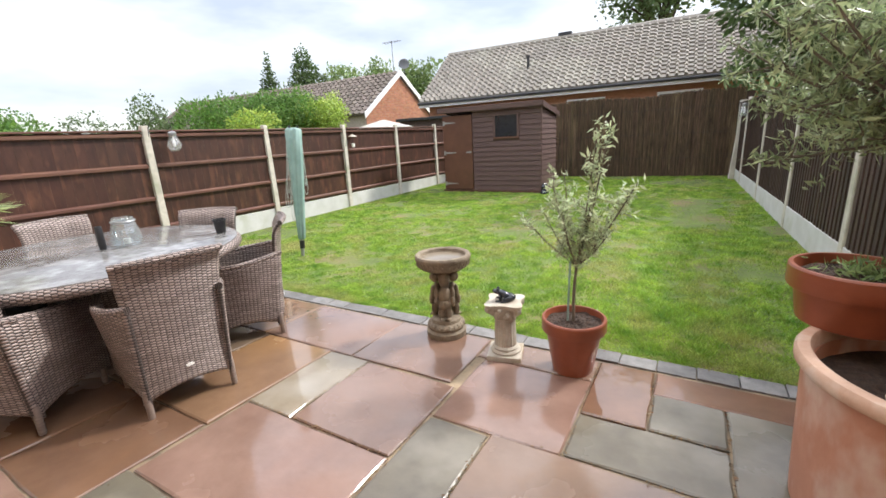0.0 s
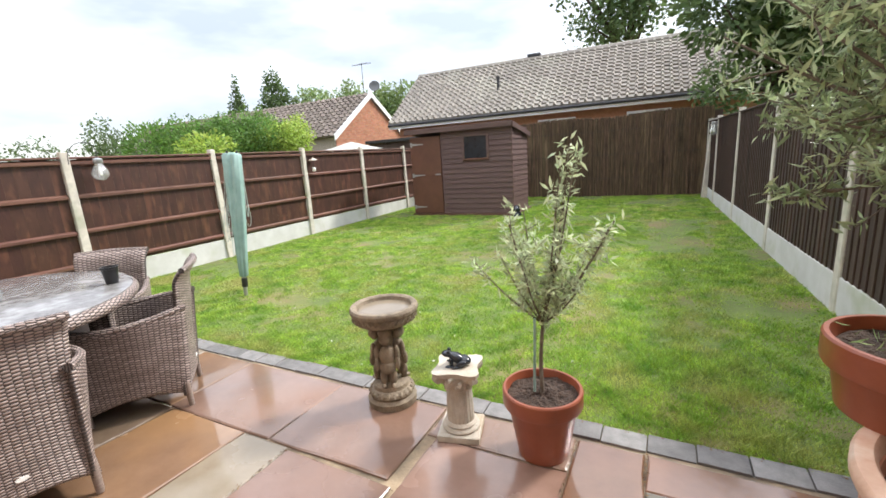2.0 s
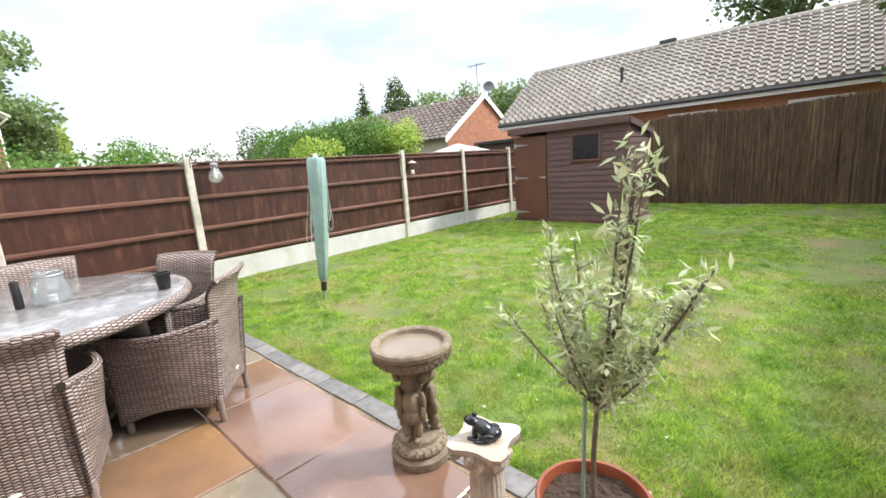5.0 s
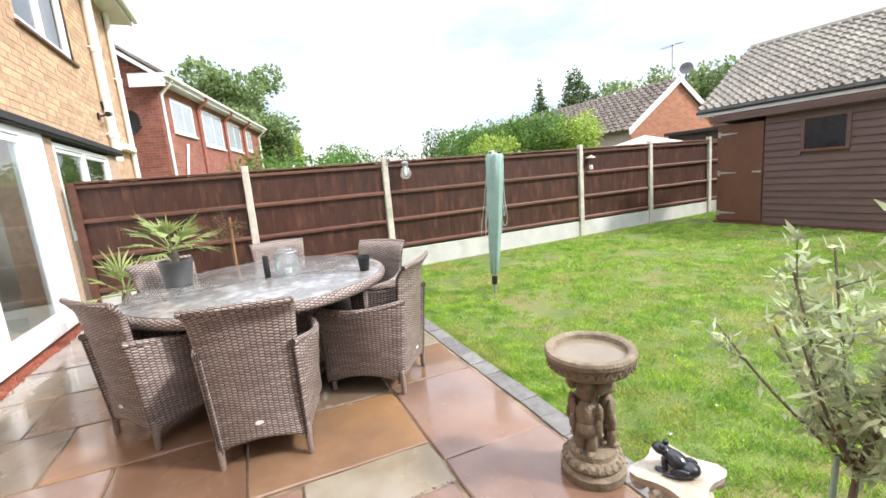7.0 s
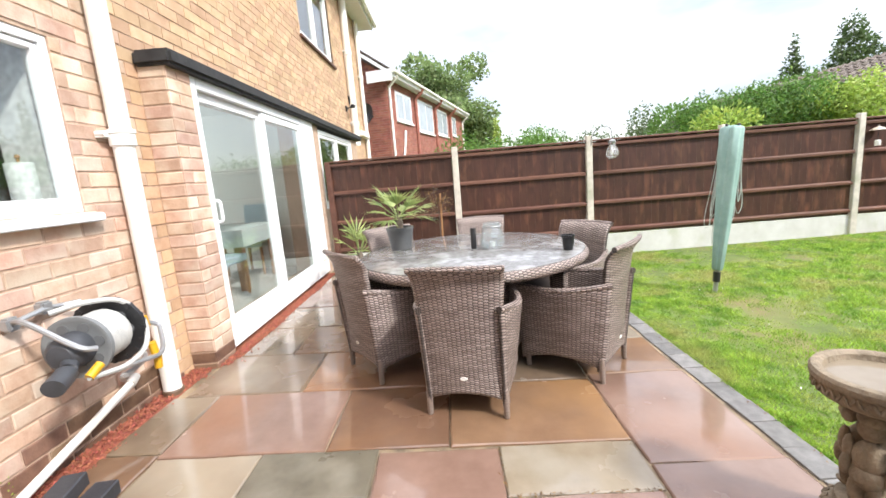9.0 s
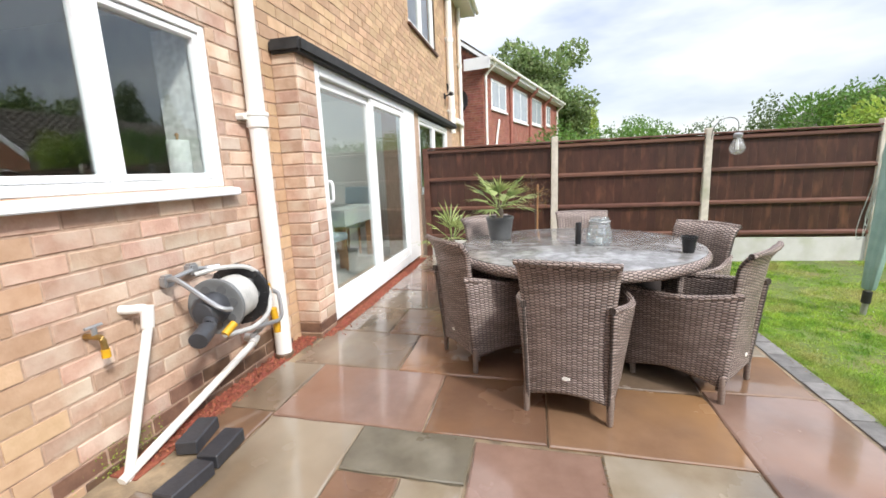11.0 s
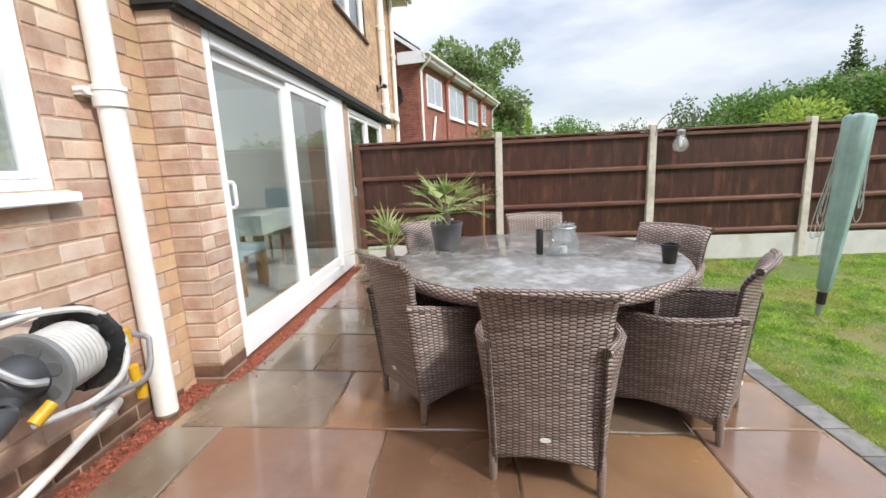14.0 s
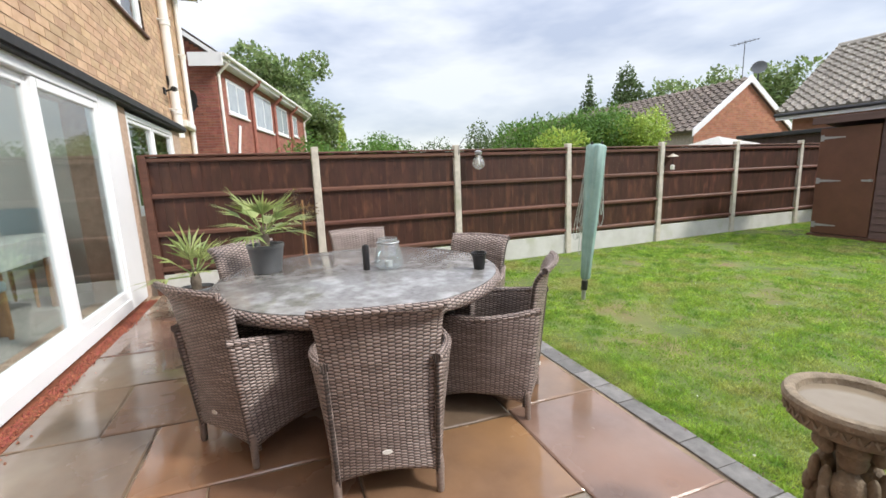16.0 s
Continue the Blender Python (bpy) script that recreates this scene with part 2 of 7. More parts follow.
SOIL = material("lawn_soil", (0.14, 0.185, 0.045), (0.075, 0.105, 0.026), 3, 0.95, bump=0.6, bump_scale=40, stain=(0.20, 0.145, 0.07), stain_scale=1.4, stain_at=0.62)
EARTH = material("potting_soil", (0.075, 0.045, 0.03), (0.025, 0.016, 0.011), 45, 0.95, bump=1.0, bump_scale=80, dist=0.02)
CHIP = material("red_chippings", (0.34, 0.105, 0.06), (0.20, 0.055, 0.033), 30, 0.8, bump=0.4, spread=0.35, island=True)
RATTAN = material("grey_brown_rattan", (0.27, 0.215, 0.185), (0.18, 0.135, 0.112), 60, 0.42, bump=0.2, bump_scale=300, stretch=(0.4, 0.4, 2))
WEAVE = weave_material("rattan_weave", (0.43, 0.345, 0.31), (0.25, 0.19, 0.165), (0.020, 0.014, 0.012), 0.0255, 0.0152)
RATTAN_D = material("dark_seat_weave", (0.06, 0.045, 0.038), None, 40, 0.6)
TOPGLASS = material("wet_table_top", (0.205, 0.20, 0.195), (0.13, 0.125, 0.12), 28, 0.05, 0.22, bump=0.12, bump_scale=30, stain=(0.32, 0.32, 0.32), stain_scale=9, stain_at=0.6)
TERRACOTTA = material("terracotta", (0.285, 0.080, 0.038), (0.205, 0.053, 0.025), 6, 0.34, bump=0.15, bump_scale=40)
TERRA_OLD = material("weathered_terracotta", (0.52, 0.265, 0.18), (0.40, 0.175, 0.105), 6, 0.75, bump=0.3, bump_scale=50, stretch=(1, 1, 0.6), stain=(0.66, 0.56, 0.48), stain_scale=4.5, stain_at=0.58)
TERRA_PALE = material("pale_worn_terracotta", (0.62, 0.42, 0.31), (0.50, 0.30, 0.20), 9, 0.8, bump=0.4, bump_scale=60, stain=(0.68, 0.58, 0.48), stain_scale=6, stain_at=0.58)
STONE = material("cast_stone", (0.27, 0.215, 0.15), (0.13, 0.10, 0.066), 14, 0.75, bump=0.8, bump_scale=70, dist=0.008)
STONE_L = material("pale_cast_stone", (0.55, 0.51, 0.44), (0.36, 0.32, 0.26), 12, 0.8, bump=0.7, bump_scale=70, dist=0.006, stain=(0.40, 0.33, 0.24), stain_scale=5)
BLACKGLOSS = material("glossy_black", (0.02, 0.024, 0.032), (0.010, 0.012, 0.016), 10, 0.18, bump=0.1)
BLACKP = material("black_plastic", (0.022, 0.022, 0.024), None, 20, 0.45, bump=0.1)
GREYP = material("grey_plastic", (0.125, 0.13, 0.135), (0.095, 0.10, 0.105), 10, 0.5, bump=0.1)
DARKGREYP = material("dark_grey_plastic", (0.060, 0.064, 0.074), None, 10, 0.5)
YELLOWP = material("yellow_plastic", (0.75, 0.42, 0.02), None, 10, 0.4)
STEEL = material("grey_steel_tube", (0.42, 0.43, 0.44), (0.33, 0.34, 0.35), 10, 0.4, metal=0.6, bump=0.05)
HOSE = material("grey_hose", (0.50, 0.50, 0.48), (0.38, 0.38, 0.37), 20, 0.5)
BRASS = material("old_brass", (0.45, 0.30, 0.10), (0.28, 0.18, 0.06), 20, 0.4, metal=0.8)
SHED = material("brown_shed_paint", (0.115, 0.066, 0.058), (0.080, 0.045, 0.040), 5, 0.55, bump=0.25, bump_scale=40, stretch=(0.6, 3, 4), spread=0.06)
SHED_DOOR = material("brown_door_paint", (0.125, 0.052, 0.030), (0.095, 0.038, 0.022), 4, 0.5, bump=0.15)
FELT = material("roof_felt", (0.075, 0.050, 0.046), None, 15, 0.9, bump=0.4, bump_scale=100)
REED = material("brush_screen", (0.150, 0.098, 0.056), (0.048, 0.031, 0.019), 8, 0.9, bump=0.6, bump_scale=60, stretch=(3, 8, 0.5), spread=0.35, island=True, stain=(0.26, 0.185, 0.105), stain_scale=0.9, stain_at=0.68)
TILE = material("concrete_tile", (0.37, 0.34, 0.30), (0.27, 0.245, 0.21), 5, 0.85, bump=0.4, bump_scale=40, spread=0.09, island=True, stain=(0.40, 0.38, 0.32), stain_scale=0.6)
TILE2 = material("brown_tile", (0.21, 0.175, 0.15), (0.125, 0.10, 0.083), 6, 0.85, bump=0.4, spread=0.2, island=True)
AIRER = material("green_cover", (0.27, 0.40, 0.365), (0.20, 0.32, 0.285), 8, 0.6, bump=0.25, bump_scale=30)
ROPE = material("pale_line", (0.50, 0.56, 0.52), None, 20, 0.6)
BARK = material("grey_bark", (0.19, 0.155, 0.12), (0.09, 0.07, 0.052), 20, 0.9, bump=0.8, bump_scale=60)
BARK_D = material("dark_bark", (0.07, 0.05, 0.035), None, 10, 0.95)
OLIVE = material("olive_leaf", (0.60, 0.66, 0.44), (0.38, 0.45, 0.25), 12, 0.45, bump=0, spread=0.45, island=True)
OLIVE_B = material("green_olive_leaf", (0.46, 0.52, 0.31), (0.20, 0.27, 0.12), 12, 0.4, bump=0, spread=0.45, island=True)
LEAF_D = material("dark_leaf", (0.125, 0.185, 0.068), (0.062, 0.10, 0.032), 3, 0.6, bump=0, spread=0.4, island=True)
LEAF_M = material("mid_leaf", (0.26, 0.345, 0.135), (0.135, 0.20, 0.065), 3, 0.6, bump=0, spread=0.4, island=True)
LEAF_H = material("hedge_leaf", (0.16, 0.29, 0.060), (0.085, 0.175, 0.034), 3, 0.6, bump=0, spread=0.35, island=True)
LEAF_Y = material("lime_leaf", (0.42, 0.53, 0.11), (0.25, 0.37, 0.06), 3, 0.55, bump=0, spread=0.3, island=True)
LEAF_P = material("palm_leaf", (0.40, 0.45, 0.17), (0.16, 0.24, 0.07), 6, 0.45, bump=0, spread=0.3, island=True)
LEAF_R = material("russet_leaf", (0.22, 0.13, 0.05), (0.12, 0.07, 0.03), 6, 0.6, bump=0, spread=0.4, island=True)
REELGREY = material("reel_grey", (0.19, 0.20, 0.205), (0.15, 0.16, 0.165), 10, 0.45, bump=0.1)
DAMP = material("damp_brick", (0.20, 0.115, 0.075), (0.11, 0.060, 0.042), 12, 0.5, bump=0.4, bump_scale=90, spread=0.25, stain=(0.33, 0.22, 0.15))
GRASS = material("grass_blade", (0.43, 0.59, 0.085), (0.11, 0.265, 0.025), 5.5, 0.55, bump=0, spread=0.32, island=True, stain=(0.45, 0.44, 0.15), stain_scale=2.4, stain_at=0.62)
for leaf_material in (OLIVE, OLIVE_B, LEAF_D, LEAF_M, LEAF_H, LEAF_Y, LEAF_P, LEAF_R, GRASS):
    leafy(leaf_material)
PLASTER = material("cream_plaster", (0.62, 0.61, 0.57), (0.57, 0.56, 0.52), 2, 0.9, bump=0.03)
CARPET = material("pale_floor", (0.48, 0.46, 0.42), None, 30, 0.9)
FABRIC = material("duck_egg_fabric", (0.36, 0.44, 0.47), (0.31, 0.39, 0.42), 40, 0.9, bump=0.2, bump_scale=300)
OAK = material("oak", (0.36, 0.20, 0.09), (0.27, 0.14, 0.06), 6, 0.5, stretch=(1, 1, 0.2))
CLOTH = material("patterned_cloth", (0.60, 0.62, 0.60), (0.36, 0.42, 0.40), 18, 0.8)
PAPER = material("white_paper", (0.85, 0.84, 0.80), None, 30, 0.9)
KITCHEN = material("kitchen_wall", (0.42, 0.41, 0.30), None, 4, 0.8)
DARKROOM = material("dark_cabinet", (0.05, 0.048, 0.04), None, 4, 0.6)
PANE = glass_material("window_glass")
BULB = glass_material("lamp_glass", (0.95, 0.97, 0.97), 0.2)
CLEAR = glass_material("lantern_glass", (0.90, 0.93, 0.94), 0.09)
WATER = material("rain_water", (0.23, 0.19, 0.14), (0.18, 0.145, 0.10), 4, 0.06, bump=0.05, bump_scale=10)
STEELDARK = material("dark_metal", (0.06, 0.06, 0.065), None, 10, 0.5, metal=0.3)


# ---- mesh helpers ----
def box(bm, x0, x1, y0, y1, z0, z1, m=None):
    v = [bm.verts.new(p) for p in ((x0, y0, z0), (x1, y0, z0), (x1, y1, z0), (x0, y1, z0), (x0, y0, z1), (x1, y0, z1), (x1, y1, z1), (x0, y1, z1))]
    if m is not None:
        for q in v:
            q.co = m @ q.co
    for f in ((3, 2, 1, 0), (4, 5, 6, 7), (0, 1, 5, 4), (1, 2, 6, 5), (2, 3, 7, 6), (3, 0, 4, 7)):
        bm.faces.new([v[i] for i in f])
    return v


def softbox(x0, x1, y0, y1, z0, z1, r=0.004, seg=1, m=None):
    bm = bmesh.new()
    box(bm, x0, x1, y0, y1, z0, z1, m)
    bmesh.ops.bevel(bm, geom=bm.edges[:], offset=r, segments=seg, affect="EDGES", profile=0.6)
    return bm


def lathe(bm, profile, n=24, centre=(0, 0, 0), wobble=None):
    """A turned shape from (radius, height) pairs."""
    rings = []
    for r, z in profile:
        ring = []
        for i in range(n):
            a = 2 * math.pi * i / n
            k = r * (wobble(a, z) if wobble else 1)
            ring.append(bm.verts.new((centre[0] + k * math.cos(a), centre[1] + k * math.sin(a), centre[2] + z)))
        rings.append(ring)
    for a, b in zip(rings, rings[1:]):
        for i in range(n):
            j = (i + 1) % n
            bm.faces.new((a[i], a[j], b[j], b[i]))
    bm.faces.new(list(reversed(rings[0])))
    bm.faces.new(rings[-1])


def tube(bm, path, radius, n=8, taper=None):
    """A round bar along a path of points."""
    pts = [Vector(p) for p in path]
    rings = []
    for i, p in enumerate(pts):
        d = (pts[min(i + 1, len(pts) - 1)] - pts[max(i - 1, 0)]).normalized()
        s = d.cross(Vector((0, 0, 1)) if abs(d.z) < 0.9 else Vector((1, 0, 0))).normalized()
        u = s.cross(d)
        k = radius if taper is None else radius + (taper - radius) * i / (len(pts) - 1)
        rings.append([bm.verts.new(p + k * (math.cos(2 * math.pi * j / n) * s + math.sin(2 * math.pi * j / n) * u)) for j in range(n)])
    for a, b in zip(rings, rings[1:]):
        for i in range(n):
            j = (i + 1) % n
            bm.faces.new((a[i], a[j], b[j], b[i]))
    bm.faces.new(list(reversed(rings[0])))
    bm.faces.new(rings[-1])


def smooth_path(pts, k=6):
    out = []
    p = [Vector(q) for q in pts]
    p = [p[0]] + p + [p[-1]]
    for i in range(1, len(p) - 2):
        for j in range(k):
            t = j / k
            out.append(0.5 * (2 * p[i] + (p[i + 1] - p[i - 1]) * t + (2 * p[i - 1] - 5 * p[i] + 4 * p[i + 1] - p[i + 2]) * t * t + (3 * p[i] - p[i - 1] - 3 * p[i + 1] + p[i + 2]) * t ** 3))
    out.append(p[-2])
    return out


def mesh_of(name, bm, mat, smooth=False):
    bmesh.ops.recalc_face_normals(bm, faces=bm.faces)
    me = bpy.data.meshes.new(name)
    bm.to_mesh(me)
    bm.free()
    me.materials.append(mat)
    if smooth:
        me.shade_smooth()
        me.set_sharp_from_angle(angle=radians(38))
    return me


def part(name, bm, mat, parent=None, label="", smooth=False):
    ob = new(name, mesh_of(name, bm, mat, smooth))
    ob.parent = parent
    if label:
        ob["label"] = label
    return ob


def raw(name, verts, faces, mat, parent=None, smooth=False):
    me = bpy.data.meshes.new(name)
    me.from_pydata([tuple(v) for v in verts], [], faces)
    me.materials.append(mat)
    if smooth:
        me.shade_smooth()
    ob = new(name, me)
    ob.parent = parent
    return ob


def thing(name, label, category, at=(0, 0, 0), rz=0, group="", kind=""):
    ob = new(name)
    ob.empty_display_size = 0.1
    ob.matrix_world = pose(*at, 0, 0, rz)
    return tagged(ob, label, category, group, kind)


def setting(name, bm, mat, label, category):
    return tagged(part(name, bm, mat), label, category, kind="structure")


def one_box(x0, x1, y0, y1, z0, z1, m=None):
    bm = bmesh.new()
    box(bm, x0, x1, y0, y1, z0, z1, m)
    return bm


def patio_z(y):
    return 0.04 - 0.025 * y


def lawn_z(y):
    return -0.052 + 0.008 * (y - 3.0)


BOXF = np.array(((3, 2, 1, 0), (4, 5, 6, 7), (0, 1, 5, 4), (1, 2, 6, 5), (2, 3, 7, 6), (3, 0, 4, 7)))


def many_boxes(name, boxes, mat, parent, m=None):
    """Many small boxes (x0, x1, y0, y1, z0, z1) as one mesh."""
    verts, faces = [], []
    for k, (x0, x1, y0, y1, z0, z1) in enumerate(boxes):
        verts += [(x0, y0, z0), (x1, y0, z0), (x1, y1, z0), (x0, y1, z0), (x0, y0, z1), (x1, y0, z1), (x1, y1, z1), (x0, y1, z1)]
        faces += (BOXF + 8 * k).tolist()
    if m is not None:
        verts = [m @ Vector(v) for v in verts]
    ob = raw(name, verts, faces, mat, parent)
    ob["kind"] = "stuff"
    return ob


# ---- ground ----
def terrain():
    bm = bmesh.new()
    xs = [-400, -60, -14, -5.9, -3, 0, 1.8, 14, 60, 400]
    ys = [-400, -60, -14, -0.5, 2.95, 5, 8, 11, 14, 60, 400]
    grid = [[bm.verts.new((x, y, -0.16 if y < 2.9 else (lawn_z(y) if y <= 14 else 0.03))) for x in xs] for y in ys]
    for a, b in zip(grid, grid[1:]):
        for i in range(len(xs) - 1):
            bm.faces.new((a[i], a[i + 1], b[i + 1], b[i]))
    return setting("ground", bm, SOIL, "mown green lawn soil with worn yellowish patches", "lawn")


ground = terrain()


def grass():
    """Short mown blades, thicker near the patio."""
    rng = np.random.default_rng(5)
    n0 = 640000
    x = rng.uniform(-5.80, 1.80, n0)
    y = 3.025 + 9.9 * rng.random(n0) ** 1.75
    keep = (x < 1.605 - 0.038 * (y - 5.1)) & ~((x > -4.9) & (x < -2.35) & (y > 9.7) & (y < 11.4))
    bare = np.array([noise.noise((a * 0.9, b * 0.9, 3.0)) + 0.5 * noise.noise((a * 3.1, b * 3.1, 7.0)) for a, b in zip(x, y)])
    bare += 0.42 * np.exp(-((x - 0.75) / 0.6) ** 2 - ((y - 9.6) / 2.0) ** 2) * (0.6 + 0.4 * np.sin(5.1 * x + 2.3 * y))
    bare += 0.22 * np.array([noise.noise((a * 7.3, b * 7.3, 11.0)) for a, b in zip(x, y)])
    keep &= rng.random(len(x)) > np.clip((bare - 0.14) * 2.4, 0, 0.88)
    x, y, bare = x[keep], y[keep], bare[keep]
    n = len(x)
    a = rng.uniform(0, 2 * np.pi, n)
    h = rng.uniform(0.008, 0.026, n) * np.clip(1 - 0.9 * bare, 0.5, 1.7)
    clump = np.sin(9.1 * x + 3.0 * np.sin(4.3 * y)) * np.sin(8.3 * y + 2.6 * np.sin(5.7 * x)) + 0.6 * np.sin(23 * x + 4 * np.sin(11 * y)) * np.sin(19 * y)
    h *= np.clip(1.05 + 0.55 * clump, 0.35, 2.1)
    w = rng.uniform(0.0019, 0.004, n) * (1 + 0.22 * (y - 3))
    lean = rng.uniform(0.2, 1.3, n) * h
    b = rng.uniform(0, 2 * np.pi, n)
    z = -0.052 + 0.008 * (y - 3.0) - 0.002
    v = np.empty((n, 3, 3))
    v[:, 0] = np.stack([x - w * np.cos(a), y - w * np.sin(a), z], 1)
    v[:, 1] = np.stack([x + w * np.cos(a), y + w * np.sin(a), z], 1)
    v[:, 2] = np.stack([x + lean * np.cos(b), y + lean * np.sin(b), z + h], 1)
    me = bpy.data.meshes.new("grass")
    me.vertices.add(3 * n)
    me.vertices.foreach_set("co", v.reshape(-1))
    me.loops.add(3 * n)
    me.loops.foreach_set("vertex_index", np.arange(3 * n))
    me.polygons.add(n)
    me.polygons.foreach_set("loop_start", np.arange(n) * 3)
    me.update()
    me.materials.append(GRASS)
    return tagged(new("grass", me), "short mown bright green garden grass", "grass", kind="stuff")


grass()
fl = random.Random(19)
verts, faces = [], []
for i in range(90):
    x, y = fl.uniform(-4.6, 1.2), 3.1 + 5.5 * fl.random() ** 1.4
    z, s, a = lawn_z(y) + 0.018, fl.uniform(0.004, 0.012), fl.uniform(0, 6.28)
    k = len(verts)
    for j, q in ((0, 1.0), (1.4, 0.6), (3.1, 1.0), (4.6, 0.5)):
        verts.append((x + s * q * math.cos(a + j), y + s * q * math.sin(a + j), z + fl.uniform(-0.004, 0.008)))
    faces.append((k, k + 1, k + 2, k + 3))
tagged(raw("petals", verts, faces, PAPER), "pale fallen petals scattered over the lawn", "petals", kind="stuff")
verts, faces = [], []
for i in range(760):
    edge = fl.random() < 0.4
    jx, y0, y1 = fl.choice(((0.08, 1.98, 2.87), (0.38, 2.31, 2.87), (0.70, 1.98, 2.63), (-0.565, 1.3, 2.25), (-0.245, 1.3, 1.97), (-1.2, 1.63, 2.27)))
    if edge:
        x, y = fl.uniform(-3.5, 1.6), 3.02 + fl.gauss(0, 0.022)
    elif fl.random() < 0.6:
        x, y = jx + fl.gauss(0, 0.006), fl.uniform(y0, y1)
    else:
        x, y = fl.choice(((fl.uniform(-0.56, 1.3), 1.975), (fl.uniform(0.08, 0.70), 2.31), (fl.uniform(-1.5, -0.57), 1.63)))
        y += fl.gauss(0, 0.006)
    z, s, a = (-0.024 if edge else patio_z(y) + 0.004), fl.uniform(0.004, 0.012), fl.uniform(0, 6.28)
    k = len(verts)
    for j, q in ((0, 1.0), (1.3, 0.4), (3.1, 1.0), (4.8, 0.4)):
        verts.append((x + s * q * math.cos(a + j), y + s * q * math.sin(a + j), z + fl.uniform(0, 0.005)))
    faces.append((k, k + 1, k + 2, k + 3))
tagged(raw("leaf_litter", verts, faces, LEAF_R), "dry leaf litter along the paver edge and joints", "leaf litter", kind="stuff")

# patio: bed, slabs, kerb
bed = bmesh.new()
for v in box(bed, -5.84, 1.93, -0.47, 2.9, -0.14, -0.004):
    if v.co.z > -0.1:
        v.co.z = patio_z(v.co.y) - 0.009
patio = setting("patio", bed, JOINT, "wet multicoloured sandstone patio with open joints", "patio")

SLABS = {
    "p": [(-2.15, -1.545, -0.04, 0.79), (-1.2, -0.575, 1.63, 2.25), (-1.515, -0.575, 1.06, 1.63), (-2.2, -1.36, 2.27, 2.87), (-1.36, -0.62, 2.27, 2.87),
          (-0.565, 0.08, 1.965, 2.62), (-0.62, 0.08, 2.62, 2.87), (-0.245, 0.6, 1.3, 1.975), (-0.9, -0.24, 0.47, 1.06), (1.3, 1.9, 1.97, 2.87)],
    "b": [(-2.15, -1.545, 0.79, 1.4), (-2.15, -1.53, 1.4, 2.27), (0.08, 0.38, 2.31, 2.87), (0.38, 1.3, 2.63, 2.87), (-1.22, -0.9, 0.49, 0.78),
          (-2.75, -2.15, 0.47, 1.4), (-2.75, -2.2, 2.27, 2.87), (-3.35, -2.75, 0.2, 0.8), (-1.58, -1.2, -0.335, -0.04), (-3.95, -3.05, 2.27, 2.87), (0.6, 1.2, 0.7, 1.3)],
    "g": [(-1.545, -0.95, -0.04, 0.49), (-2.75, -2.15, -0.27, 0.47), (-2.15, -1.58, -0.335, -0.04), (-3.95, -3.35, -0.2, 0.5), (-3.35, -2.75, -0.2, 0.2), (-4.5, -3.95, 0.5, 1.4)],
    "s": [(-1.545, -1.22, 0.49, 1.06), (-0.565, -0.245, 1.3, 1.96), (0.08, 0.70, 1.985, 2.31), (0.38, 0.70, 2.31, 2.63), (0.70, 1.3, 1.985, 2.63)],
    "e": [(-1.53, -1.2, 1.63, 2.27), (-1.22, -0.9, 0.78, 1.06), (-3.05, -2.75, 2.27, 2.87), (0.6, 1.2, 1.3, 1.98)],
}
# the rest of the bed, laid in courses of the same stone
MORE = [("g", -0.95, 0.0, -0.27, 0.47), ("p", 0.0, 0.9, -0.27, 0.3), ("b", 0.9, 1.9, -0.27, 0.7), ("p", -0.24, 0.6, 0.47, 1.3), ("g", 1.2, 1.9, 0.7, 1.95), ("p", -0.575, -0.24, 1.06, 1.3),
        ("g", -2.75, -2.15, 1.4, 2.27), ("p", -3.35, -2.75, 0.8, 1.7), ("b", -3.35, -2.75, 1.7, 2.27), ("p", -3.95, -3.35, 0.5, 1.1), ("b", -3.95, -3.35, 1.1, 2.27),
        ("p", -4.85, -3.95, -0.2, 0.5), ("p", -4.85, -4.5, 0.5, 1.4), ("b", -4.85, -3.95, 1.4, 2.0), ("p", -4.55, -3.95, 2.0, 2.87), ("g", -5.8, -4.85, -0.2, 0.4),
        ("p", -5.8, -4.85, 0.4, 1.3), ("b", -5.8, -4.85, 1.3, 2.0), ("g", -5.8, -4.55, 2.0, 2.87)]
for key, *r in MORE:
    SLABS[key].append(tuple(r))
SLAB_MAT = {"p": S_PINK, "b": S_BROWN, "g": S_GREY, "e": S_BEIGE, "s": S_SLATE}


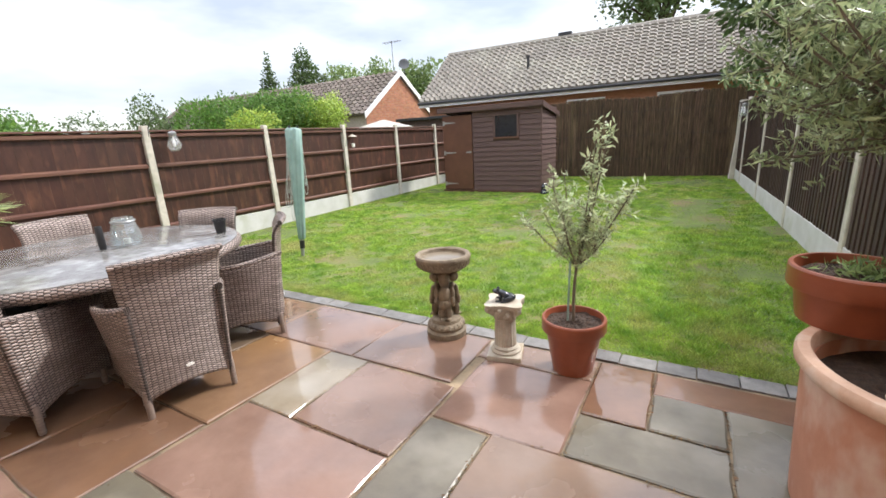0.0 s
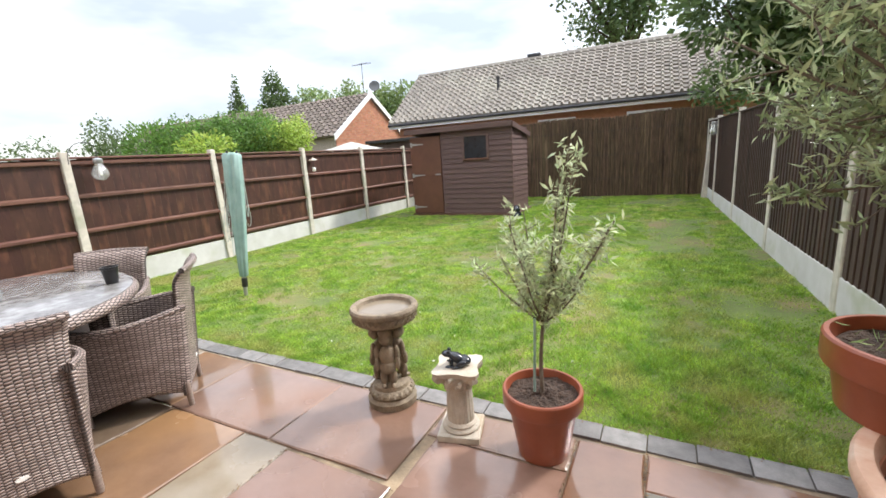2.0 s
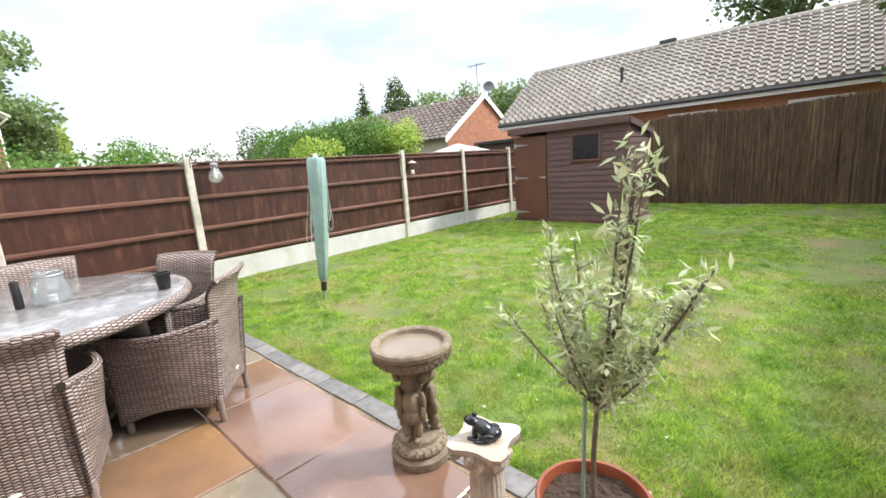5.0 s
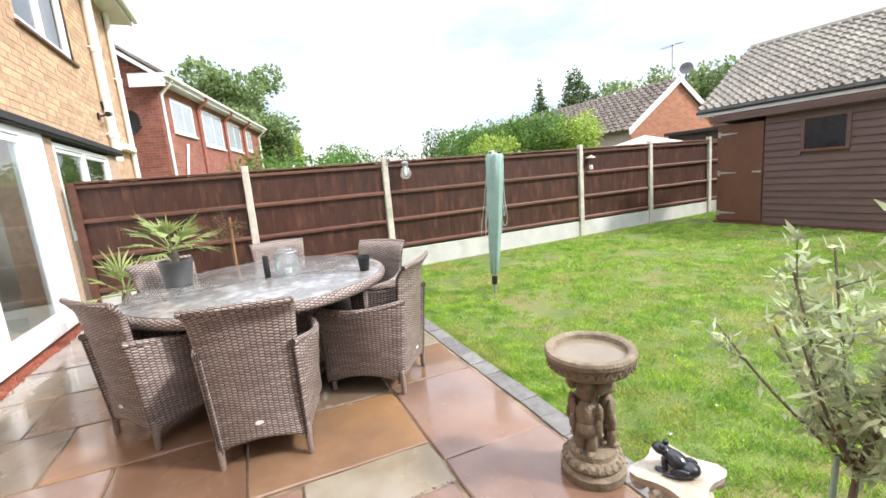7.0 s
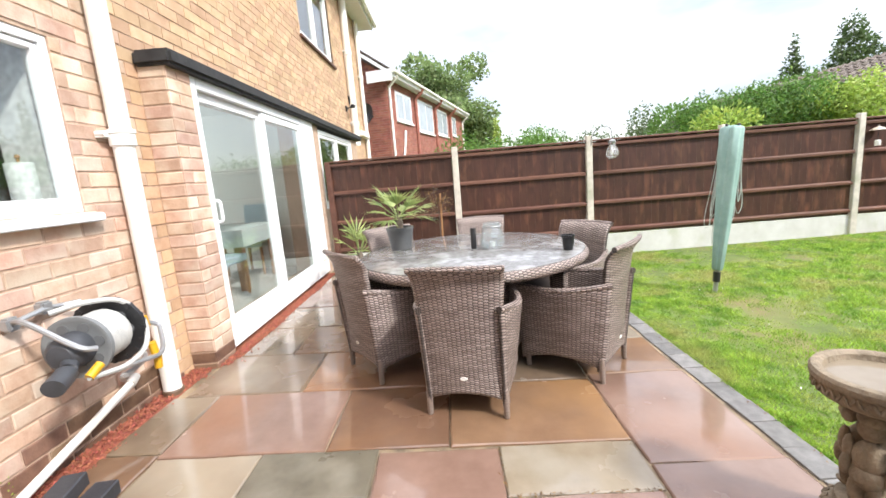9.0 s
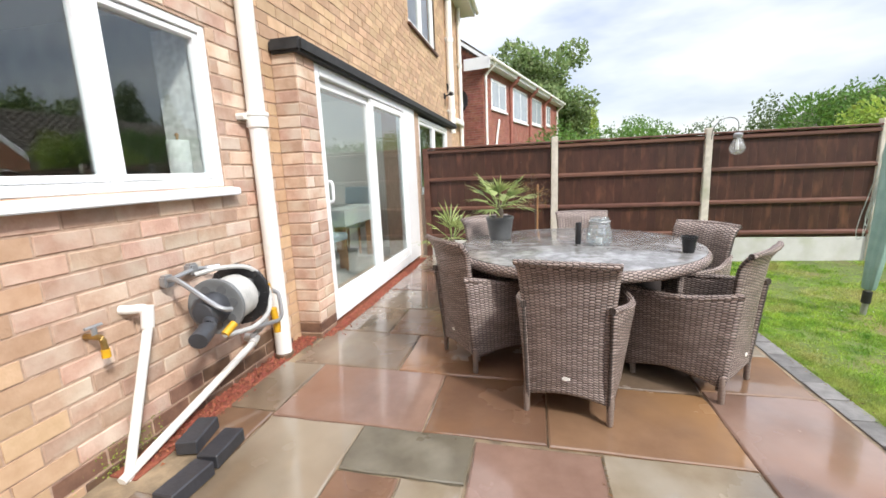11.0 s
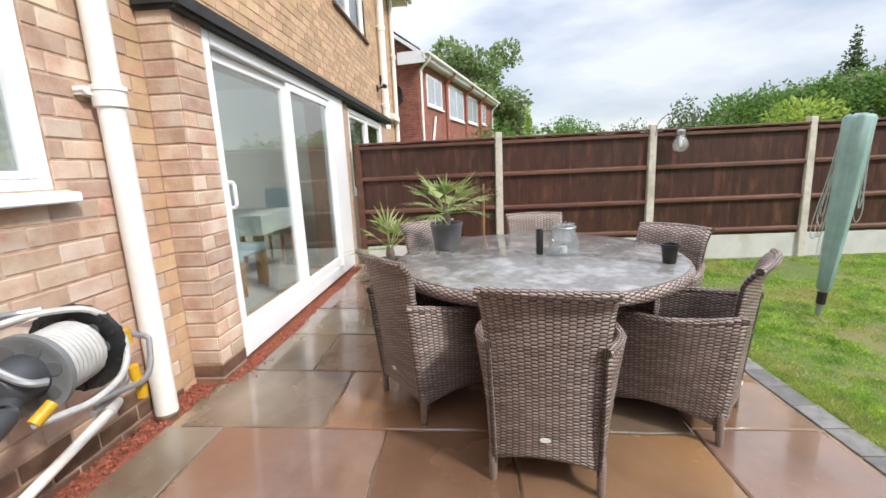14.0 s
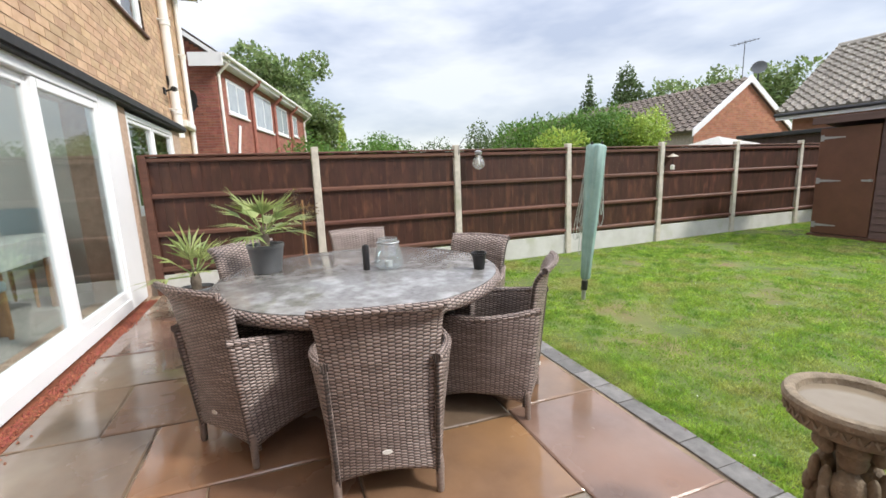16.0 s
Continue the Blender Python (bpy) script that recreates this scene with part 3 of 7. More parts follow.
def slab(x0, x1, y0, y1, mat, rng):
    """One riven slab with a chipped, uneven edge."""
    gap = 0.0045
    cx, cy = (x0 + x1) / 2, (y0 + y1) / 2
    tilt_x, tilt_y, up = rng.uniform(-0.004, 0.004), rng.uniform(-0.004, 0.004), rng.uniform(-0.002, 0.003)
    ring = []
    for (ax, ay), (bx, by) in (((x0, y0), (x1, y0)), ((x1, y0), (x1, y1)), ((x1, y1), (x0, y1)), ((x0, y1), (x0, y0))):
        k = 4
        for i in range(k):
            t = i / k
            ring.append((ax + (bx - ax) * t, ay + (by - ay) * t))
    bm = bmesh.new()
    top, mid, low = [], [], []
    for px, py in ring:
        j = rng.uniform(-0.004, 0.004)
        dx = (gap + j) * (1 if px <= x0 + 1e-6 else -1 if px >= x1 - 1e-6 else 0)
        dy = (gap + j) * (1 if py <= y0 + 1e-6 else -1 if py >= y1 - 1e-6 else 0)
        qx, qy = px + dx - cx, py + dy - cy
        z = patio_z(py) - patio_z(cy) + tilt_x * qx + tilt_y * qy + up
        c = rng.uniform(0.005, 0.011)
        top.append(bm.verts.new((qx + c * np.sign(dx), qy + c * np.sign(dy), z)))
        mid.append(bm.verts.new((qx, qy, z - 0.005)))
        low.append(bm.verts.new((qx, qy, z - 0.03)))
    bm.faces.new(top)
    n = len(ring)
    for i in range(n):
        j = (i + 1) % n
        bm.faces.new((mid[i], mid[j], top[j], top[i]))
        bm.faces.new((low[i], low[j], mid[j], mid[i]))
    ob = part("slab", bm, mat, patio)
    ob.location = (cx, cy, patio_z(cy) + 0.003)


slab_rng = random.Random(4)
for key, rects in SLABS.items():
    for r in rects:
        slab(*r, SLAB_MAT[key], slab_rng)

kerb_edge = setting("kerb", one_box(-5.84, 2.1, 2.885, 3.03, -0.14, -0.05), JOINT, "edging course of grey block pavers beside lawn", "kerb")
paver_mesh = mesh_of("paver", softbox(-0.098, 0.098, -0.064, 0.064, -0.05, 0.0, 0.006, 2), KERB, True)
for i in range(40):
    ob = new("paver", paver_mesh)
    ob.parent = kerb_edge
    ob.matrix_basis = pose(-5.72 + 0.2 * i, 2.957 + slab_rng.uniform(-0.004, 0.004), -0.030 + slab_rng.uniform(-0.003, 0.003), slab_rng.uniform(-1, 1), slab_rng.uniform(-0.7, 0.7), slab_rng.uniform(-1.2, 1.2))


# ---- house ----
def rects_around(x0, x1, z0, z1, holes):
    """Cuts a wall face into rectangles that leave the holes open."""
    xs = sorted({x0, x1, *[h[0] for h in holes], *[h[1] for h in holes]})
    zs = sorted({z0, z1, *[h[2] for h in holes], *[h[3] for h in holes]})
    out = []
    for a, b in zip(xs, xs[1:]):
        for c, d in zip(zs, zs[1:]):
            mx, mz = (a + b) / 2, (c + d) / 2
            if x0 < mx < x1 and z0 < mz < z1 and not any(h[0] < mx < h[1] and h[2] < mz < h[3] for h in holes):
                out.append((a, b, c, d))
    return out


def brick_cells(x0, x1, z0, z1, holes=(), course=0.075, length=0.225, phase=0.0):
    """Stretcher bond: the face of each brick, cut at openings."""
    out = []
    z = math.floor(z0 / course) * course
    while z < z1:
        a0, b0 = max(z, z0), min(z + course - 0.010, z1)
        x = math.floor(x0 / length) * length - length + (length / 2 if round(z / course) % 2 else 0) + phase
        while x < x1:
            rects = [(max(x, x0), min(x + length - 0.010, x1), a0, b0)]
            for h in holes:
                cut = []
                for p, q, c, d in rects:
                    if q <= h[0] or p >= h[1] or d <= h[2] or c >= h[3]:
                        cut.append((p, q, c, d))
                        continue
                    low, high = max(c, h[2]), min(d, h[3])
                    cut += [(p, min(q, h[0]), low, high), (max(p, h[1]), q, low, high), (p, q, c, h[2]), (p, q, h[3], d)]
                rects = [r for r in cut if r[1] - r[0] > 0.015 and r[3] - r[2] > 0.012]
            out += [r for r in rects if r[1] - r[0] > 0.015 and r[3] - r[2] > 0.012]
            x += length
        z += course
    return out


WALL_Y = -0.47
KWIN = (-1.965, 0.15, 1.255, 2.145)
UPWIN = (-8.13, -6.28, 3.50, 4.70)
DOORWAY = (-5.62, -2.85, 0.1, 2.12)
NWIN = (-8.1, -5.95, 0.95, 2.1)
HOLES = [KWIN, UPWIN, DOORWAY, NWIN]
EAVE = 5.12
bm = bmesh.new()
for a, b, c, d in rects_around(-10.95, 4.0, -0.2, EAVE, HOLES):
    box(bm, a, b, -0.76, WALL_Y - 0.005, c, d)
wall_house = setting("wall_house", bm, MORTAR, "buff brick rear wall of the house", "brick wall")
brick_cache = {}
rb = random.Random(8)


def lay_brick(parent, w, h, x, y, z, rz=0):
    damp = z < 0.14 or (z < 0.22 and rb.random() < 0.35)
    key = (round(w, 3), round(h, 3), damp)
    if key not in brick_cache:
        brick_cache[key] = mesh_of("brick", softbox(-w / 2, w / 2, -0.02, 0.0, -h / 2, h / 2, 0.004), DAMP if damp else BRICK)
    ob = new("brick", brick_cache[key])
    ob.parent = parent
    ob.matrix_basis = pose(x, y + rb.uniform(-0.002, 0.002), z, 0, rb.uniform(-0.3, 0.3), rz)


NEAR = (-2.58, -0.75, 0.0, 2.45)
far_bricks = []
for p, q, a, b in brick_cells(-10.95, 4.0, -0.15, EAVE, HOLES, 0.0865):
    if NEAR[0] < p and q < NEAR[1] and b < NEAR[3]:
        continue
    far_bricks.append((p, q, WALL_Y - 0.03, WALL_Y + rb.uniform(-0.002, 0.002), a, b))
near_cells = [c for c in brick_cells(-10.95, 4.0, -0.15, EAVE, HOLES, 0.0865) if NEAR[0] < c[0] and c[1] < NEAR[1] and c[3] < NEAR[3]]
many_boxes("brickwork", far_bricks, BRICK_J, wall_house)

# projecting bay: piers, header, felt edge
BAY_Y = -0.28
bm = bmesh.new()
box(bm, -2.845, -2.586, WALL_Y - 0.006, BAY_Y - 0.005, -0.1, 2.15)
box(bm, -5.95, -5.66, WALL_Y - 0.006, BAY_Y - 0.03, -0.1, 2.13)
box(bm, -8.6, -8.1, WALL_Y - 0.006, BAY_Y - 0.03, -0.1, 2.13)
box(bm, -8.1, -5.95, WALL_Y - 0.006, BAY_Y - 0.03, -0.1, 0.95)
pier = setting("wall_bay", bm, MORTAR, "buff brick pier beside the patio door", "brick pier")

bm = bmesh.new()
box(bm, -8.75, -2.545, WALL_Y, -0.215, 2.15, 2.25)
bmesh.ops.bevel(bm, geom=bm.edges[:], offset=0.02, segments=2, affect="EDGES")
for v in bm.verts:
    v.co.z += 0.008 * math.sin(v.co.x * 3.0)
felt = setting("trim_felt", bm, LEAD, "black felt edge of the flat bay roof", "roof edge")

# eaves, gutter
bm = bmesh.new()
box(bm, -11.3, 4.0, -0.76, -0.12, EAVE, EAVE + 0.04)
box(bm, -11.3, 4.0, -0.12, -0.095, EAVE - 0.02, EAVE + 0.19)
setting("trim_soffit", bm, UPVC, "white soffit and fascia boards under the eaves", "soffit")
bm = bmesh.new()
tube(bm, [(-11.35, -0.04, EAVE + 0.1), (4.0, -0.04, EAVE + 0.1)], 0.055, 8)
setting("trim_gutter", bm, PIPE_W, "white plastic gutter along the eaves", "gutter")
bm = bmesh.new()
v = [bm.verts.new(p) for p in ((-11.3, -0.1, EAVE + 0.2), (4.0, -0.1, EAVE + 0.2), (4.0, -4.5, EAVE + 2.6), (-11.3, -4.5, EAVE + 2.6), (-11.3, -9.0, EAVE + 0.2), (4.0, -9.0, EAVE + 0.2))]
bm.faces.new((v[0], v[1], v[2], v[3]))
bm.faces.new((v[3], v[2], v[5], v[4]))
bmesh.ops.solidify(bm, geom=bm.faces[:], thickness=0.08)
setting("roof_house", bm, TILE2, "brown tiled roof of the house", "roof")
bm = bmesh.new()
box(bm, -10.95, -10.7, -9.0, -0.77, -0.2, EAVE)
box(bm, 3.75, 4.0, -9.0, -0.77, -0.2, EAVE)
box(bm, -10.7, 3.75, -9.0, -8.8, -0.2, EAVE)
setting("wall_house_sides", bm, BRICK_J, "plain brick side and front walls of the house", "brick wall")


def window(name, hole, y, label, lights, depth=0.07, fr=0.06, sill=True, sash=0.045, sill_mat=UPVC):
    """A white window: outer frame, sashes with their panes, and a sill. lights: x of the mullions."""
    x0, x1, z0, z1 = hole
    w = thing(name, label, "window", (0, 0, 0), kind="structure")
    bm = bmesh.new()
    for b in ((x0, x0 + fr, z0, z1), (x1 - fr, x1, z0, z1), (x0 + fr, x1 - fr, z0, z0 + fr), (x0 + fr, x1 - fr, z1 - fr, z1), *[(m - fr / 2, m + fr / 2, z0 + fr, z1 - fr) for m in lights]):
        box(bm, b[0], b[1], y - depth, y, b[2], b[3])
    bmesh.ops.bevel(bm, geom=bm.edges[:], offset=0.004, segments=1, affect="EDGES")
    part("window_frame", bm, UPVC, w)
    cuts = [x0 + fr / 2, *lights, x1 - fr / 2]
    for a, b in zip(cuts, cuts[1:]):
        a, b = a + fr / 2 + 0.003, b - fr / 2 - 0.003
        c, d = z0 + fr + 0.003, z1 - fr - 0.003
        bm = bmesh.new()
        for r in ((a, a + sash, c, d), (b - sash, b, c, d), (a + sash, b - sash, c, c + sash), (a + sash, b - sash, d - sash, d)):
            box(bm, r[0], r[1], y - depth + 0.01, y - 0.012, r[2], r[3])
        bmesh.ops.bevel(bm, geom=bm.edges[:], offset=0.005, segments=1, affect="EDGES")
        s = part("sash", bm, UPVC, w)
        p = part("pane", one_box(a + sash - 0.004, b - sash + 0.004, y - 0.044, y - 0.04, c + sash - 0.004, d - sash + 0.004), PANE, s)
        p.visible_shadow = False
    if sill:
        bm = bmesh.new()
        box(bm, x0 - 0.05, x1 + 0.05, y - 0.02, y + 0.075, z0 - 0.055, z0 - 0.001)
        for v in bm.verts:
            if v.co.y > y and v.co.z > z0 - 0.03:
                v.co.z -= 0.012
        bmesh.ops.bevel(bm, geom=bm.edges[:], offset=0.006, segments=2, affect="EDGES")
        part("window_sill", bm, sill_mat, w)
    return w


window("window_kitchen", KWIN, WALL_Y - 0.012, "white framed kitchen window above the hose reel", [-1.30, -0.6], fr=0.045, sash=0.032)
window("window_upper", UPWIN, WALL_Y - 0.03, "white framed upstairs window in the buff brick wall", [-7.2], sill_mat=RAIL)
window("window_neighbour", NWIN, BAY_Y - 0.03, "white framed window of the adjoining house", [-7.0], sill=False)


def patio_door():
    d = thing("door_patio", "closed white sliding patio door with two glass panels", "patio door", kind="structure")
    y = BAY_Y - 0.005
    x0, x1, z0, z1 = -5.64, -2.848, 0.085, 2.145
    bm = bmesh.new()
    fr = 0.075
    for r in ((x0, x0 + 0.5, z0, z1), (x1 - fr, x1, z0, z1), (x0 + 0.5, x1 - fr, z1 - 0.085, z1), (x0 + 0.5, x1 - fr, z0, z0 + 0.12)):
        box(bm, r[0], r[1], y - 0.11, y, r[2], r[3])
    bmesh.ops.bevel(bm, geom=bm.edges[:], offset=0.006, segments=2, affect="EDGES")
    part("door_frame", bm, UPVC, d)
    for a, b, dy in ((-4.06, -2.93, -0.045), (-5.14, -4.03, -0.012)):
        bm = bmesh.new()
        c, e, s = z0 + 0.122, z1 - 0.087, 0.07
        for r in ((a, a + s, c, e), (b - s, b, c, e), (a + s, b - s, c, c + s + 0.02), (a + s, b - s, e - s, e)):
            box(bm, r[0], r[1], y + dy - 0.04, y + dy, r[2], r[3])
        bmesh.ops.bevel(bm, geom=bm.edges[:], offset=0.005, segments=2, affect="EDGES")
        leaf = part("door_leaf", bm, UPVC, d)
        p = part("pane", one_box(a + s - 0.004, b - s + 0.004, y + dy - 0.024, y + dy - 0.018, c + s + 0.016, e - s + 0.004), PANE, leaf)
        p.visible_shadow = False
        if dy < -0.03:
            bm = bmesh.new()
            tube(bm, smooth_path([(-2.965, y + dy, 1.08), (-2.965, y + dy + 0.05, 1.085), (-2.965, y + dy + 0.055, 1.16), (-2.965, y + dy + 0.05, 1.235), (-2.965, y + dy, 1.24)]), 0.013, 8)
            box(bm, -2.985, -2.945, y + dy, y + dy + 0.008, 1.06, 1.26)
            part("door_handle", bm, UPVC, leaf, "white pull handle", True)
    return d


patio_door()

# rooms behind the glass
bm = bmesh.new()
box(bm, -6.2, -2.6, -4.6, -0.77, -0.1, 0.1)
setting("floor_dining", bm, CARPET, "pale floor of the dining room", "floor")
bm = bmesh.new()
box(bm, -6.3, -6.2, -4.6, -0.77, 0.1, 2.45)
box(bm, -2.6, -2.5, -4.6, -0.77, 0.1, 2.45)
# the opening is added, out of view, for the fill lamp below
for a, b, c, d in rects_around(-6.3, -2.5, 0.1, 2.45, [(-5.5, -3.3, 0.9, 2.2)]):
    box(bm, a, b, -4.7, -4.6, c, d)
setting("wall_dining", bm, PLASTER, "plain cream walls of the dining room", "wall")
# fill lamp added to brighten the dining room through the unseen opening
dining_fill = bpy.data.lights.new("dining_fill_lamp", "AREA")
dining_fill.shape, dining_fill.size, dining_fill.size_y, dining_fill.energy, dining_fill.color = "RECTANGLE", 2.15, 1.25, 120, (0.95, 0.98, 1.0)
new("dining_fill_lamp", dining_fill).matrix_world = look((-4.4, -4.68, 1.55), (-4.4, -1.0, 1.4))
# an added window, never in view, frames the fill lamp
window("window_front", (-5.5, -3.3, 0.9, 2.2), -4.62, "white framed window added out of view behind the dining room", [-4.4], sill=False)
setting("ceiling_dining", one_box(-6.3, -2.5, -4.7, -0.77, 2.45, 2.55), PLASTER, "plain white dining room ceiling", "ceiling")
bm = bmesh.new()
box(bm, -2.45, -2.35, -3.6, -0.77, 0.0, 2.45)
box(bm, 0.9, 1.0, -3.6, -0.77, 0.0, 2.45)
box(bm, -2.45, 1.0, -3.7, -3.6, 0.0, 2.45)
setting("wall_kitchen", bm, KITCHEN, "dim olive kitchen walls behind the window", "wall")
setting("floor_kitchen", one_box(-2.45, 1.0, -3.7, -0.77, -0.1, 0.1), DARKROOM, "dark kitchen floor", "floor")
setting("ceiling_kitchen", one_box(-2.45, 1.0, -3.7, -0.77, 2.45, 2.55), PLASTER, "plain kitchen ceiling", "ceiling")
bm = bmesh.new()
box(bm, -8.6, -6.35, -3.7, -3.6, 0.0, 2.45)
box(bm, -8.7, -8.6, -3.7, -0.77, 0.0, 2.45)
box(bm, -8.6, -6.35, -3.6, -0.77, 2.4, 2.45)
setting("wall_neighbour_room", bm, PLASTER, "plain walls of the adjoining room", "wall")
bm = bmesh.new()
box(bm, -8.6, -5.6, -3.7, -3.6, 2.7, 5.0)
box(bm, -8.7, -8.6, -3.7, -0.77, 2.7, 5.0)
box(bm, -5.6, -5.5, -3.7, -0.77, 2.7, 5.0)
setting("wall_bedroom", bm, PLASTER, "plain bedroom walls behind the upstairs window", "wall")
setting("ceiling_bedroom", one_box(-8.7, -5.5, -3.7, -0.77, 5.0, 5.05), PLASTER, "plain bedroom ceiling", "ceiling")


# ---- fences ----
POST_TOP = 1.685
POSTS = [1.62, 3.525, 5.42, 7.30, 9.16, 11.02, 12.85]
FX = -5.865


def post_mesh(h, base=-0.12):
    bm = bmesh.new()
    box(bm, -0.048, 0.048, -0.05, 0.05, base, h)
    for v in bm.verts:
        if v.co.z > 0.5:
            v.co.x *= 0.86
            v.co.y *= 0.86
    bmesh.ops.bevel(bm, geom=bm.edges[:], offset=0.008, segments=1, affect="EDGES")
    return mesh_of("post", bm, CONCRETE)


def place(name, me, parent, m, label=""):
    ob = new(name, me)
    ob.parent = parent
    ob.matrix_basis = m
    if label:
        ob["label"] = label
    return ob


fence_left = thing("fence", "dark brown stained timber panel fence with concrete posts", "fence")
pm = post_mesh(POST_TOP)
fr_ = random.Random(3)
for y in POSTS:
    place("post", pm, fence_left, pose(FX, y, 0, fr_.uniform(-0.5, 0.5), fr_.uniform(-0.5, 0.5), 0))
bm = softbox(-0.04, 0.04, -0.04, 0.04, -0.1, 1.62, 0.005)
place("timber_post", mesh_of("timber_post", bm, RAIL), fence_left, pose(FX, -0.20, 0))
ends = [-0.205, *POSTS]
for a, b in zip(ends, ends[1:]):
    a, b = a + 0.045, b - 0.045
    base = lawn_z(max(a, 3)) if a > 2.5 else 0.0
    part("gravel_board", softbox(FX - 0.025, FX + 0.012, a, b, base - 0.1, 0.265, 0.006), GRAVELBOARD, fence_left)
    n = max(3, round((b - a) / 0.105))
    w = (b - a) / n
    bmesh_board = softbox(-0.008, 0.008, -w / 2 - 0.006, w / 2 + 0.004, 0.27, 1.60, 0.003)
    for v in bmesh_board.verts:
        v.co.x += 0.010 * v.co.y / w
    board = mesh_of("board", bmesh_board, STAINED)
    for i in range(n):
        place("board", board, fence_left, pose(FX - 0.018 + fr_.uniform(-0.002, 0.002), a + w * (i + 0.5), fr_.uniform(-0.004, 0.004)))
    rail_bm = softbox(-0.004, 0.034, a, b, -0.028, 0.028, 0.006)
    for v in rail_bm.verts:
        if v.co.x > 0.02 and v.co.z > 0:
            v.co.z -= 0.014
    rail = mesh_of("rail", rail_bm, RAIL)
    for z in (0.335, 0.735, 1.165, 1.565):
        place("rail", rail, fence_left, pose(FX, 0, z + fr_.uniform(-0.006, 0.006)))
    part("cap_rail", softbox(FX - 0.04, FX + 0.045, a, b, 1.602, 1.626, 0.005), RAIL, fence_left)


def rfx(y):
    return 1.648 - 0.038 * (y - 5.1)


fence_right = thing("fence", "dark weathered feather-edge board fence with white concrete posts", "fence")
RPOSTS = [1.0, 3.05, 5.10, 7.18, 9.33, 11.45, 12.8]
pm2 = post_mesh(1.78)
rang = math.degrees(math.atan(0.038))
for y in RPOSTS:
    place("post", pm2, fence_right, pose(rfx(y), y, 0, 0, 0, rang))
rends = [-0.42, *RPOSTS]
for a, b in zip(rends, rends[1:]):
    a, b = a + 0.045, b - 0.045
    c = (a + b) / 2
    L = (b - a) / 2
    m = pose(rfx(c), c, 0, 0, 0, rang)
    ob = part("gravel_board", softbox(-0.038, -0.002, -L, L, -0.14, 0.26, 0.006), GRAVELBOARD, fence_right)
    ob.matrix_basis = m
    n = round(2 * L / 0.10)
    w = 2 * L / n
    bb = softbox(-0.009, 0.009, -w / 2 - 0.012, w / 2 + 0.010, 0.262, 1.70, 0.003)
    for v in bb.verts:
        v.co.x += 0.013 * v.co.y / w
    board = mesh_of("board", bb, DARKWOOD)
    for i in range(n):
        place("board", board, fence_right, m @ pose(-0.022, -L + w * (i + 0.5), fr_.uniform(-0.006, 0.006)))
    ob = part("cap_rail", softbox(-0.05, 0.03, -L, L, 1.703, 1.725, 0.004), DARKWOOD, fence_right)
    ob.matrix_basis = m

# brush screen along the back
fence_back = thing("brush_fence", "tall dark brown brushwood screen fence", "fence")
BACK_Y = 12.95
part("backing", one_box(-5.84, 1.6, BACK_Y + 0.03, BACK_Y + 0.06, -0.1, 1.98), DARKWOOD, fence_back, "dark timber boards behind the brush")
verts, faces = [], []
rr = random.Random(12)
for i in range(2600):
    x = rr.uniform(-5.8, 1.42)
    y = BACK_Y + rr.uniform(-0.02, 0.025)
    r = rr.uniform(0.005, 0.014)
    h = 2.03 + rr.uniform(-0.06, 0.05) + 0.03 * math.sin(x * 2.2)
    z0 = 0.0 if rr.random() < 0.7 else rr.uniform(0, 1.2)
    s = rr.uniform(-0.05, 0.05)
    k = len(verts)
    for zz, sx in ((z0, 0), (h, s)):
        verts += [(x + sx - r, y, zz), (x + sx + r * 0.6, y - r, zz), (x + sx + r, y + r * 0.5, zz)]
    faces += [(k, k + 1, k + 4, k + 3), (k + 1, k + 2, k + 5, k + 4), (k + 2, k, k + 3, k + 5), (k + 3, k + 4, k + 5)]
raw("brushwood", verts, faces, REED, fence_back)["kind"] = "stuff"
for z in (0.5, 1.1, 1.7):
    bm = bmesh.new()
    tube(bm, [(-5.8, BACK_Y - 0.032, z), (1.42, BACK_Y - 0.032, z)], 0.003, 5)
    part("wire", bm, STEELDARK, fence_back)


